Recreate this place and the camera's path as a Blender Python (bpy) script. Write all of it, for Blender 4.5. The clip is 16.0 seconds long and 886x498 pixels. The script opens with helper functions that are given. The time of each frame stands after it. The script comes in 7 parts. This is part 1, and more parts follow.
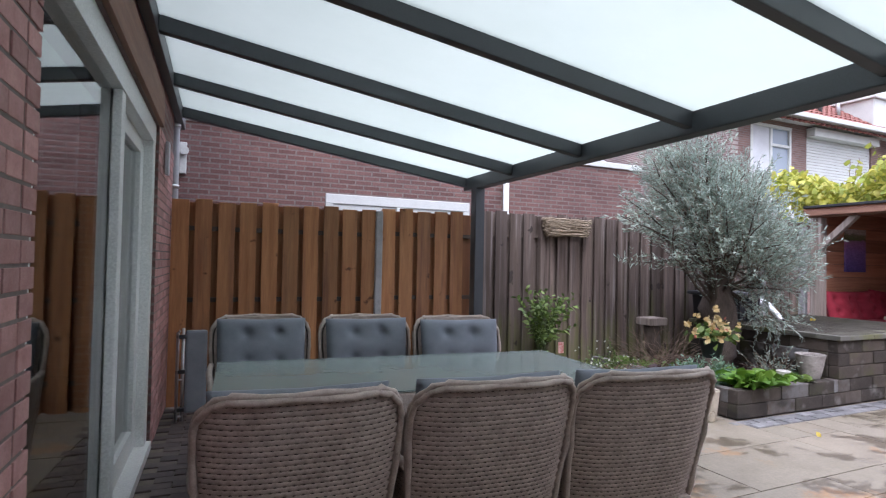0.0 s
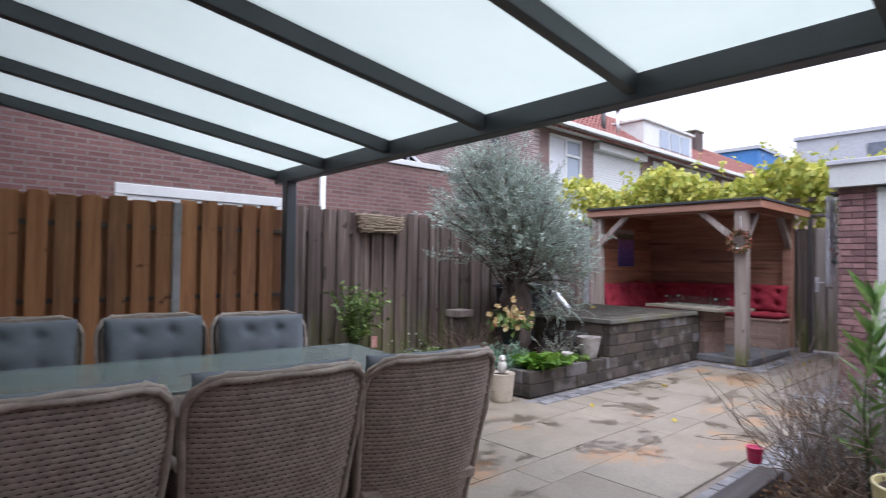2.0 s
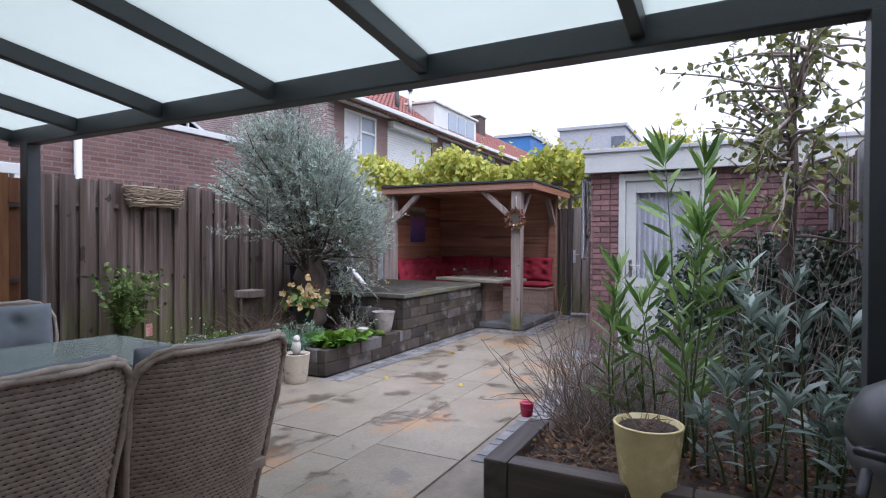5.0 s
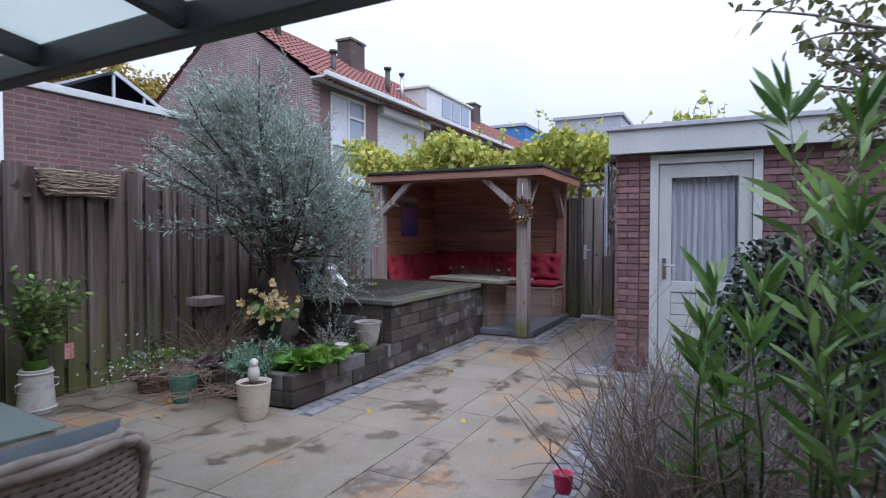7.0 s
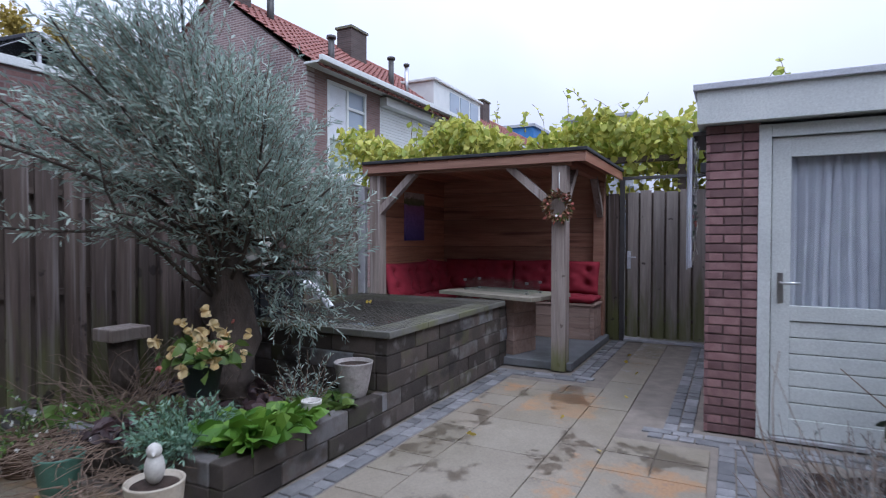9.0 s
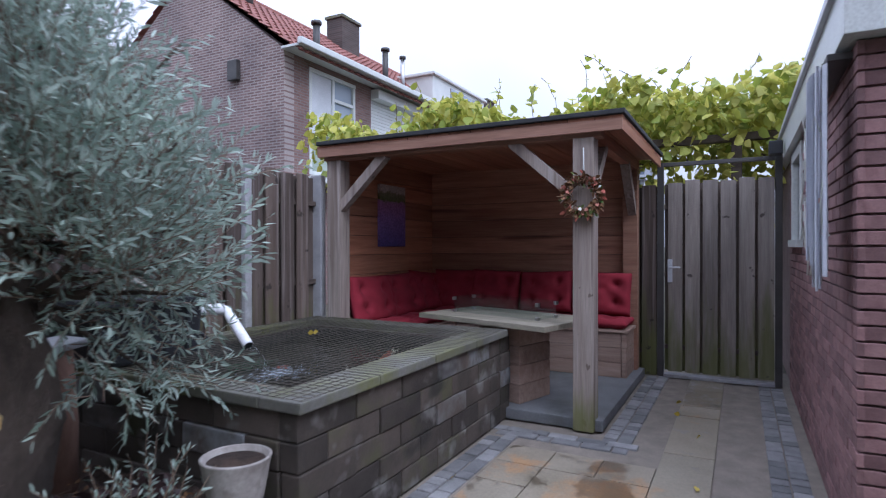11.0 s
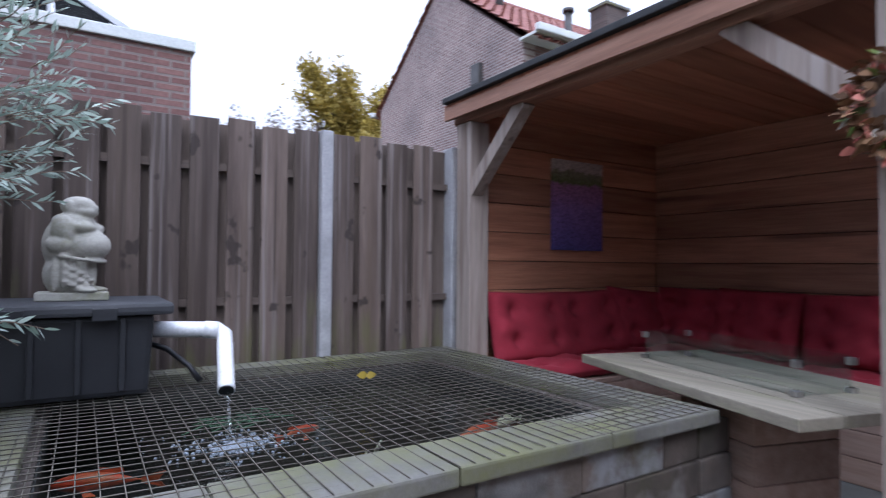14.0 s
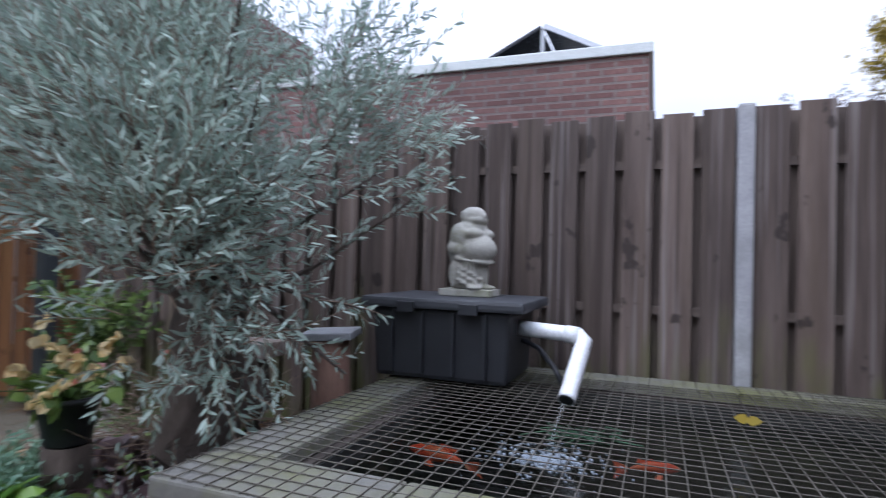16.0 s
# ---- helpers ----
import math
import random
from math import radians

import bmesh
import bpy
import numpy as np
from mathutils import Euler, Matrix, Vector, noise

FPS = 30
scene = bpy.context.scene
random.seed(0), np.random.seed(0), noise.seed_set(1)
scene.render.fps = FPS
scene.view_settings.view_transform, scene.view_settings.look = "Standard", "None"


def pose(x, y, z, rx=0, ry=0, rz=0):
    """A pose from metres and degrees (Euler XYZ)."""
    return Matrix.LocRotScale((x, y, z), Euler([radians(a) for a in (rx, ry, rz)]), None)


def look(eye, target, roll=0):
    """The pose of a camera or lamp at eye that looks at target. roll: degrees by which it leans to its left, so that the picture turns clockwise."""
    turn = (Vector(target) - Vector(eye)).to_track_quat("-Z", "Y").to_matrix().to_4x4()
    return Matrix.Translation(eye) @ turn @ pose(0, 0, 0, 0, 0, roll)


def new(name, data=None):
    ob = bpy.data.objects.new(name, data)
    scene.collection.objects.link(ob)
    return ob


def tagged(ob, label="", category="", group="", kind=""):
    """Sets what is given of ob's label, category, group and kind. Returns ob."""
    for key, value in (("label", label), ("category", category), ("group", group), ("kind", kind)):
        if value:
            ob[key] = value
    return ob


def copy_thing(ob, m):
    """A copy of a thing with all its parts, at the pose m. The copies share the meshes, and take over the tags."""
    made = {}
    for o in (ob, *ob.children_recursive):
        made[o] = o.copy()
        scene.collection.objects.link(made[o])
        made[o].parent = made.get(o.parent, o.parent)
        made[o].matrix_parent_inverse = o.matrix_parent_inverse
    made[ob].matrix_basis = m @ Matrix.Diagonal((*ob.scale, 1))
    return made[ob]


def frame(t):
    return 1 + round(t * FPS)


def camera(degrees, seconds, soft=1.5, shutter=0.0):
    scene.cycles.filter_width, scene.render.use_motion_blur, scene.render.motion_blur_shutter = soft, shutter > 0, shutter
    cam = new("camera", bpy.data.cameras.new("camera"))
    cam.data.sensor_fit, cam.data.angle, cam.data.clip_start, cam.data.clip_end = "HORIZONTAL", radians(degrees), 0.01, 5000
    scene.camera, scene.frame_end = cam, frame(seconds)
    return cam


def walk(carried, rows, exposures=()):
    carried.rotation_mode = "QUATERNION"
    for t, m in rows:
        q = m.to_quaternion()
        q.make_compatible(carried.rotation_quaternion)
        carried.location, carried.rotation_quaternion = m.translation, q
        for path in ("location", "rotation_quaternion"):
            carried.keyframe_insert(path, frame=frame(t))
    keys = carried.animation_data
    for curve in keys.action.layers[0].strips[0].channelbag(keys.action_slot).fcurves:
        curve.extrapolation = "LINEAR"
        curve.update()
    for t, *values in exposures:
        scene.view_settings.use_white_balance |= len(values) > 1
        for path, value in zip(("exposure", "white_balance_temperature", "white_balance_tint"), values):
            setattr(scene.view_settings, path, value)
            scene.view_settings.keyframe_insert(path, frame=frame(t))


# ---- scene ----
cam = camera(76.2, 16.0, soft=1.1, shutter=0.5)
PATH = [
    (0, (0.605, 0.512, 1.336), (1.445, 2.327, 1.381), 1.2),
    (0.5, (0.627, 0.499, 1.328), (1.539, 2.278, 1.374), 1.1),
    (1, (0.654, 0.488, 1.321), (1.691, 2.197, 1.369), 1.0),
    (1.5, (0.68, 0.492, 1.31), (1.867, 2.1, 1.361), 0.9),
    (2, (0.713, 0.433, 1.293), (2.059, 1.911, 1.348), 0.8),
    (2.5, (0.702, 0.428, 1.297), (2.214, 1.737, 1.347), 0.6),
    (3, (0.705, 0.429, 1.297), (2.331, 1.593, 1.337), 0.5),
    (3.5, (0.704, 0.429, 1.297), (2.402, 1.486, 1.324), 0.5),
    (4, (0.694, 0.425, 1.301), (2.436, 1.408, 1.313), 0.5),
    (4.5, (0.698, 0.426, 1.299), (2.467, 1.36, 1.298), 0.5),
    (7, (1.744, 0.993, 1.34), (3.533, 1.885, 1.289), 0.1),
    (7.5, (2.077, 1.171, 1.351), (3.865, 2.067, 1.302), 0.1),
    (8, (2.427, 1.38, 1.356), (4.213, 2.279, 1.311), 0.1),
    (8.5, (2.793, 1.586, 1.342), (4.577, 2.489, 1.3), 0.1),
    (9, (3.17, 1.795, 1.341), (4.95, 2.705, 1.303), 0.1),
    (11.5, (5.159, 2.437, 1.303), (6.918, 3.39, 1.314), -0.1),
    (12, (5.523, 2.488, 1.3), (7.241, 3.511, 1.321), -0.1),
    (12.5, (5.88, 2.551, 1.275), (7.523, 3.69, 1.304), -0.1),
    (13, (6.218, 2.645, 1.246), (7.74, 3.942, 1.285), 0.1),
    (13.5, (6.526, 2.674, 1.221), (7.874, 4.151, 1.269), 0.2),
    (14, (6.804, 2.72, 1.199), (7.881, 4.404, 1.255), 0.5),
    (14.5, (7.03, 2.813, 1.183), (7.769, 4.671, 1.238), 0.8),
    (15, (7.217, 2.896, 1.169), (7.508, 4.874, 1.227), 1.3),
    (15.5, (7.398, 2.898, 1.175), (7.173, 4.885, 1.226), 1.5),
    (16, (7.592, 2.903, 1.209), (6.888, 4.775, 1.248), 1.6),
]
EXPOSURES = [(0.0, 0.95, 5880, 20), (2.5, 0.72, 5820, 19), (4.5, 0.66, 5760, 19), (7.0, 0.24, 5440, 17), (9.2, 0.14, 5390, 16), (11.5, 0.36, 5340, 17), (14.0, 0.58, 5390, 16), (16.0, 0.44, 5460, 15)]
walk(cam, [(t, look(eye, target, roll)) for t, eye, target, roll in PATH], EXPOSURES)

# ---- world and light: an overcast autumn day ----
world = bpy.data.worlds.new("overcast")
scene.world = world
world.use_nodes = True
wn, wl = world.node_tree.nodes, world.node_tree.links
wn.clear()
sky = wn.new("ShaderNodeTexSky")
sky.sky_type = "NISHITA"
sky.sun_disc = False
sky.sun_elevation, sky.sun_rotation = radians(38), radians(200)
sky.dust_density = 4.0
cloud_noise = wn.new("ShaderNodeTexNoise")
cloud_noise.inputs["Scale"].default_value = 2.2
cloud_noise.inputs["Detail"].default_value = 4
cloud_ramp = wn.new("ShaderNodeValToRGB")
cloud_ramp.color_ramp.elements[0].position, cloud_ramp.color_ramp.elements[0].color = 0.3, (7.6, 7.8, 8.6, 1)
cloud_ramp.color_ramp.elements[1].position, cloud_ramp.color_ramp.elements[1].color = 0.7, (9.4, 9.4, 9.8, 1)
cloud_mix = wn.new("ShaderNodeMix")
cloud_mix.data_type = "RGBA"
cloud_mix.inputs["Factor"].default_value = 0.93
bg = wn.new("ShaderNodeBackground")
bg.inputs["Strength"].default_value = 0.115
wout = wn.new("ShaderNodeOutputWorld")
wl.new(cloud_noise.outputs["Fac"], cloud_ramp.inputs["Fac"])
wl.new(sky.outputs["Color"], cloud_mix.inputs["A"])
wl.new(cloud_ramp.outputs["Color"], cloud_mix.inputs["B"])
# an overcast dome is brighter overhead than near the horizon
dome = wn.new("ShaderNodeTexCoord")
dome_z = wn.new("ShaderNodeSeparateXYZ")
dome_map = wn.new("ShaderNodeMapRange")
dome_map.inputs["To Min"].default_value, dome_map.inputs["To Max"].default_value = 0.5, 2.1
dome_mul = wn.new("ShaderNodeMix")
dome_mul.data_type, dome_mul.blend_type = "RGBA", "MULTIPLY"
dome_mul.inputs["Factor"].default_value = 1.0
wl.new(dome.outputs["Generated"], dome_z.inputs["Vector"])
wl.new(dome_z.outputs["Z"], dome_map.inputs["Value"])
wl.new(cloud_mix.outputs["Result"], dome_mul.inputs["A"])
wl.new(dome_map.outputs["Result"], dome_mul.inputs["B"])
wl.new(dome_mul.outputs["Result"], bg.inputs["Color"])
wl.new(bg.outputs["Background"], wout.inputs["Surface"])
sun_data = bpy.data.lights.new("sun", "SUN")
sun_data.energy, sun_data.angle, sun_data.color = 1.2, radians(25), (1.0, 0.98, 0.96)
sun = new("sun", sun_data)
sun.matrix_world = look((0, 0, 30), (8, 14, 8))

R = random.Random(7)


# ---- materials ----
def nodes_of(name):
    m = bpy.data.materials.new(name)
    m.use_nodes = True
    nt = m.node_tree
    return m, nt.nodes, nt.links, nt.nodes["Principled BSDF"]


def mix_rgb(n, l, fac, a, b, blend="MIX"):
    x = n.new("ShaderNodeMix")
    x.data_type, x.blend_type = "RGBA", blend
    for key, v in (("Factor", fac), ("A", a), ("B", b)):
        if hasattr(v, "is_linked"):
            l.new(v, x.inputs[key])
        else:
            x.inputs[key].default_value = v
    return x.outputs["Result"]


def noise_node(n, l, vec, scale, detail=4.0, rough=0.55):
    x = n.new("ShaderNodeTexNoise")
    x.inputs["Scale"].default_value, x.inputs["Detail"].default_value, x.inputs["Roughness"].default_value = scale, detail, rough
    if vec is not None:
        l.new(vec, x.inputs["Vector"])
    return x.outputs["Fac"]


def ramp(n, l, fac, p0, p1, c0=(0, 0, 0, 1), c1=(1, 1, 1, 1)):
    x = n.new("ShaderNodeValToRGB")
    e = x.color_ramp.elements
    e[0].position, e[0].color, e[1].position, e[1].color = p0, c0, p1, c1
    l.new(fac, x.inputs["Fac"])
    return x.outputs["Color"]


def stretched(n, l, scale, per_object=0.0):
    tc = n.new("ShaderNodeTexCoord")
    mp = n.new("ShaderNodeMapping")
    mp.inputs["Scale"].default_value = scale
    l.new(tc.outputs["Object"], mp.inputs["Vector"])
    if per_object:
        oi = n.new("ShaderNodeObjectInfo")
        ml = n.new("ShaderNodeMath")
        ml.operation = "MULTIPLY"
        ml.inputs[1].default_value = per_object
        l.new(oi.outputs["Random"], ml.inputs[0])
        l.new(ml.outputs[0], mp.inputs["Location"])
    return mp.outputs["Vector"]


def bump_to(n, l, b, height, strength, dist):
    x = n.new("ShaderNodeBump")
    x.inputs["Strength"].default_value, x.inputs["Distance"].default_value = strength, dist
    l.new(height, x.inputs["Height"])
    l.new(x.outputs["Normal"], b.inputs["Normal"])


def c4(c):
    return (c[0], c[1], c[2], 1.0)


def surface(name, c0, c1, rough=0.7, scale=6.0, fine=60.0, bump=0.25, dist=0.004, metal=0.0, stain=None, stain_scale=1.6, stain_lo=0.52, stain_hi=0.7, vary=0.0, stretch=(1, 1, 1), per_island=False):
    """A procedural surface: two colours in coarse noise, fine grain in value and relief, stains, and a shift per object."""
    m, n, l, b = nodes_of(name)
    vec = stretched(n, l, stretch, 40.0 if vary else 0.0)
    coarse = ramp(n, l, noise_node(n, l, vec, scale, 5), 0.3, 0.7)
    col = mix_rgb(n, l, coarse, c4(c0), c4(c1))
    grain = noise_node(n, l, vec, fine, 6, 0.7)
    col = mix_rgb(n, l, 0.55, col, ramp(n, l, grain, 0.25, 0.75, (0.55, 0.55, 0.55, 1), (1.25, 1.25, 1.25, 1)), "MULTIPLY")
    if stain:
        mask = ramp(n, l, noise_node(n, l, vec, stain_scale, 6, 0.65), stain_lo, stain_hi)
        col = mix_rgb(n, l, mask, col, c4(stain))
    if vary:
        src = n.new("ShaderNodeNewGeometry").outputs["Random Per Island"] if per_island else n.new("ShaderNodeObjectInfo").outputs["Random"]
        v = ramp(n, l, src, 0.0, 1.0, (1 - vary, 1 - vary, 1 - vary, 1), (1 + vary, 1 + vary * 0.95, 1 + vary * 0.9, 1))
        col = mix_rgb(n, l, 1.0, col, v, "MULTIPLY")
    l.new(col, b.inputs["Base Color"])
    b.inputs["Metallic"].default_value = metal
    rr = n.new("ShaderNodeMapRange")
    rr.inputs["To Min"].default_value, rr.inputs["To Max"].default_value = max(0.02, rough - 0.12), min(1.0, rough + 0.12)
    l.new(grain, rr.inputs["Value"])
    l.new(rr.outputs["Result"], b.inputs["Roughness"])
    if bump:
        bump_to(n, l, b, grain, bump, dist)
    return m


def leaf_material(name, c0, c1, rough=0.5, trans=0.25):
    """Leaves: colour by island, some light let through."""
    m, n, l, b = nodes_of(name)
    rnd = n.new("ShaderNodeNewGeometry").outputs["Random Per Island"]
    col = mix_rgb(n, l, rnd, c4(c0), c4(c1))
    tc = n.new("ShaderNodeTexCoord")
    big = ramp(n, l, noise_node(n, l, tc.outputs["Object"], 3.0, 2), 0.3, 0.7, (0.75, 0.75, 0.75, 1), (1.2, 1.2, 1.15, 1))
    col = mix_rgb(n, l, 1.0, col, big, "MULTIPLY")
    l.new(col, b.inputs["Base Color"])
    b.inputs["Roughness"].default_value = rough
    tr = n.new("ShaderNodeBsdfTranslucent")
    l.new(col, tr.inputs["Color"])
    mx = n.new("ShaderNodeMixShader")
    mx.inputs["Fac"].default_value = trans
    l.new(b.outputs["BSDF"], mx.inputs[1])
    l.new(tr.outputs["BSDF"], mx.inputs[2])
    l.new(mx.outputs["Shader"], n["Material Output"].inputs["Surface"])
    return m


def brick_material(name, axes, brick0, brick1, mortar, width=0.22, course=0.0625, joint=0.011):
    """Far brickwork; axes gives the two object axes that lie in the wall."""
    m, n, l, b = nodes_of(name)
    tc = n.new("ShaderNodeTexCoord")
    sx = n.new("ShaderNodeSeparateXYZ")
    cx = n.new("ShaderNodeCombineXYZ")
    l.new(tc.outputs["Object"], sx.inputs["Vector"])
    l.new(sx.outputs[axes[0]], cx.inputs["X"])
    l.new(sx.outputs[axes[1]], cx.inputs["Y"])
    br = n.new("ShaderNodeTexBrick")
    l.new(cx.outputs["Vector"], br.inputs["Vector"])
    br.inputs["Color1"].default_value, br.inputs["Color2"].default_value, br.inputs["Mortar"].default_value = c4(brick0), c4(brick1), c4(mortar)
    br.inputs["Scale"].default_value, br.inputs["Brick Width"].default_value, br.inputs["Row Height"].default_value = 1.0, width, course
    br.inputs["Mortar Size"].default_value, br.inputs["Mortar Smooth"].default_value, br.inputs["Bias"].default_value = joint, 0.2, -0.1
    big = ramp(n, l, noise_node(n, l, tc.outputs["Object"], 0.9, 5), 0.3, 0.72, (0.72, 0.72, 0.74, 1), (1.15, 1.12, 1.1, 1))
    small = ramp(n, l, noise_node(n, l, tc.outputs["Object"], 45, 4), 0.2, 0.8, (0.75, 0.75, 0.75, 1), (1.2, 1.2, 1.2, 1))
    col = mix_rgb(n, l, 1.0, mix_rgb(n, l, 1.0, br.outputs["Color"], big, "MULTIPLY"), small, "MULTIPLY")
    l.new(col, b.inputs["Base Color"])
    b.inputs["Roughness"].default_value = 0.85
    inv = n.new("ShaderNodeMath")
    inv.operation, inv.inputs[0].default_value = "SUBTRACT", 1.0
    l.new(br.outputs["Fac"], inv.inputs[1])
    bump_to(n, l, b, inv.outputs[0], 0.6, 0.008)
    return m


def glass_material(name, tint=(0.95, 0.96, 0.965), rough=0.0, power=4.0):
    """Clear glass pane: light goes straight through, gloss by angle."""
    m, n, l, b = nodes_of(name)
    tr = n.new("ShaderNodeBsdfTransparent")
    tr.inputs["Color"].default_value = c4(tint)
    gl = n.new("ShaderNodeBsdfGlossy")
    gl.inputs["Roughness"].default_value = rough
    lw = n.new("ShaderNodeLayerWeight")
    lw.inputs["Blend"].default_value = 0.5
    pw = n.new("ShaderNodeMath")
    pw.operation, pw.inputs[1].default_value = "POWER", power
    ma = n.new("ShaderNodeMath")
    ma.operation, ma.inputs[1].default_value, ma.inputs[2].default_value = "MULTIPLY_ADD", 0.7, 0.05
    l.new(lw.outputs["Facing"], pw.inputs[0])
    l.new(pw.outputs[0], ma.inputs[0])
    mx = n.new("ShaderNodeMixShader")
    l.new(ma.outputs[0], mx.inputs["Fac"])
    l.new(tr.outputs["BSDF"], mx.inputs[1])
    l.new(gl.outputs["BSDF"], mx.inputs[2])
    l.new(mx.outputs["Shader"], n["Material Output"].inputs["Surface"])
    return m


V_GRAIN, X_GRAIN, Y_GRAIN = (14, 14, 0.9), (0.9, 14, 14), (14, 0.9, 14)


def with_algae(m, colour=(0.085, 0.10, 0.03), height=0.55):
    """Green algae that creeps up from the foot of weathered boards, in streaks."""
    n, l = m.node_tree.nodes, m.node_tree.links
    b = n["Principled BSDF"]
    src = b.inputs["Base Color"].links[0].from_socket
    pos = n.new("ShaderNodeNewGeometry").outputs["Position"]
    sp = n.new("ShaderNodeSeparateXYZ")
    l.new(pos, sp.inputs["Vector"])
    mp = n.new("ShaderNodeMapping")
    mp.inputs["Scale"].default_value = (9, 9, 1.5)
    l.new(pos, mp.inputs["Vector"])
    ad = n.new("ShaderNodeMath")
    ad.operation, ad.inputs[1].default_value = "MULTIPLY_ADD", 2.2
    l.new(noise_node(n, l, mp.outputs["Vector"], 1.0, 4), ad.inputs[0])
    ng = n.new("ShaderNodeMath")
    ng.operation, ng.inputs[1].default_value = "MULTIPLY", -1.0 / height
    l.new(sp.outputs["Z"], ng.inputs[0])
    l.new(ng.outputs[0], ad.inputs[2])
    mask = ramp(n, l, ad.outputs[0], 0.35, 1.1, (0, 0, 0, 1), (0.75, 0.75, 0.75, 1))
    l.new(mix_rgb(n, l, mask, src, c4(colour)), b.inputs["Base Color"])
    return m


def with_patches(m, colour, scale, lo, hi):
    """Blotches of another colour laid over a surface: knots, limescale, soot."""
    n, l = m.node_tree.nodes, m.node_tree.links
    b = n["Principled BSDF"]
    src = b.inputs["Base Color"].links[0].from_socket
    mp = n.new("ShaderNodeMapping")
    mp.inputs["Scale"].default_value = scale
    l.new(n.new("ShaderNodeNewGeometry").outputs["Position"], mp.inputs["Vector"])
    mask = ramp(n, l, noise_node(n, l, mp.outputs["Vector"], 1.0, 3, 0.5), lo, hi, (0, 0, 0, 1), (0.85, 0.85, 0.85, 1))
    l.new(mix_rgb(n, l, mask, src, c4(colour)), b.inputs["Base Color"])
    return m


def with_pale_pieces(m, colour, lo, hi):
    """Some pieces bleached paler than their neighbours, in an uneven bloom."""
    n, l = m.node_tree.nodes, m.node_tree.links
    b = n["Principled BSDF"]
    src = b.inputs["Base Color"].links[0].from_socket
    pick = ramp(n, l, n.new("ShaderNodeObjectInfo").outputs["Random"], lo, hi)
    bloom = ramp(n, l, noise_node(n, l, n.new("ShaderNodeNewGeometry").outputs["Position"], 7.0, 5, 0.6), 0.36, 0.6)
    l.new(mix_rgb(n, l, mix_rgb(n, l, 1.0, pick, bloom, "MULTIPLY"), src, c4(colour)), b.inputs["Base Color"])
    return m


M_brown_board = surface("stained_brown_board", (0.30, 0.125, 0.05), (0.43, 0.21, 0.09), 0.7, 1.3, 6, 0.35, 0.003, vary=0.28, stretch=V_GRAIN, stain=(0.18, 0.08, 0.045), stain_scale=0.5)
M_grey_board = surface("weathered_grey_board", (0.06, 0.042, 0.034), (0.165, 0.127, 0.107), 0.85, 1.1, 5, 0.6, 0.005, vary=0.34, stretch=V_GRAIN, stain=(0.085, 0.062, 0.045), stain_scale=0.45)
M_gate_board = surface("pale_weathered_board", (0.17, 0.148, 0.13), (0.31, 0.275, 0.245), 0.85, 1.1, 5, 0.6, 0.005, vary=0.2, stretch=V_GRAIN)
M_back_board = surface("inner_grey_board", (0.09, 0.068, 0.055), (0.15, 0.118, 0.098), 0.88, 1.3, 6, 0.5, 0.004, vary=0.2, stretch=V_GRAIN)
M_back_brown = surface("inner_brown_board", (0.2, 0.08, 0.035), (0.3, 0.135, 0.06), 0.75, 1.3, 6, 0.4, 0.003, vary=0.2, stretch=V_GRAIN)
M_fence_rail = surface("fence_rail_wood", (0.08, 0.06, 0.05), (0.13, 0.1, 0.08), 0.85, 1.3, 6, 0.4, 0.003, stretch=X_GRAIN)
with_patches(M_grey_board, (0.25, 0.22, 0.205), (26, 26, 0.7), 0.56, 0.74)
with_patches(M_grey_board, (0.04, 0.027, 0.02), (20, 20, 0.5), 0.57, 0.72)
with_patches(M_back_board, (0.05, 0.036, 0.028), (20, 20, 0.6), 0.56, 0.72)
for _m in (M_grey_board, M_back_board, M_gate_board):
    with_algae(_m, (0.11, 0.12, 0.03), 1.05)
with_patches(M_gate_board, (0.05, 0.04, 0.035), (8, 8, 8), 0.68, 0.72)
with_patches(M_grey_board, (0.028, 0.02, 0.016), (8, 8, 6), 0.66, 0.70)
with_patches(M_brown_board, (0.085, 0.035, 0.018), (7, 7, 7), 0.68, 0.73)
M_concrete = surface("grey_concrete", (0.30, 0.30, 0.31), (0.42, 0.42, 0.43), 0.85, 5, 90, 0.3, 0.002, stain=(0.2, 0.21, 0.19))
M_alu = surface("anthracite_aluminium", (0.045, 0.052, 0.057), (0.056, 0.063, 0.068), 0.42, 3, 140, 0.04, 0.0005)


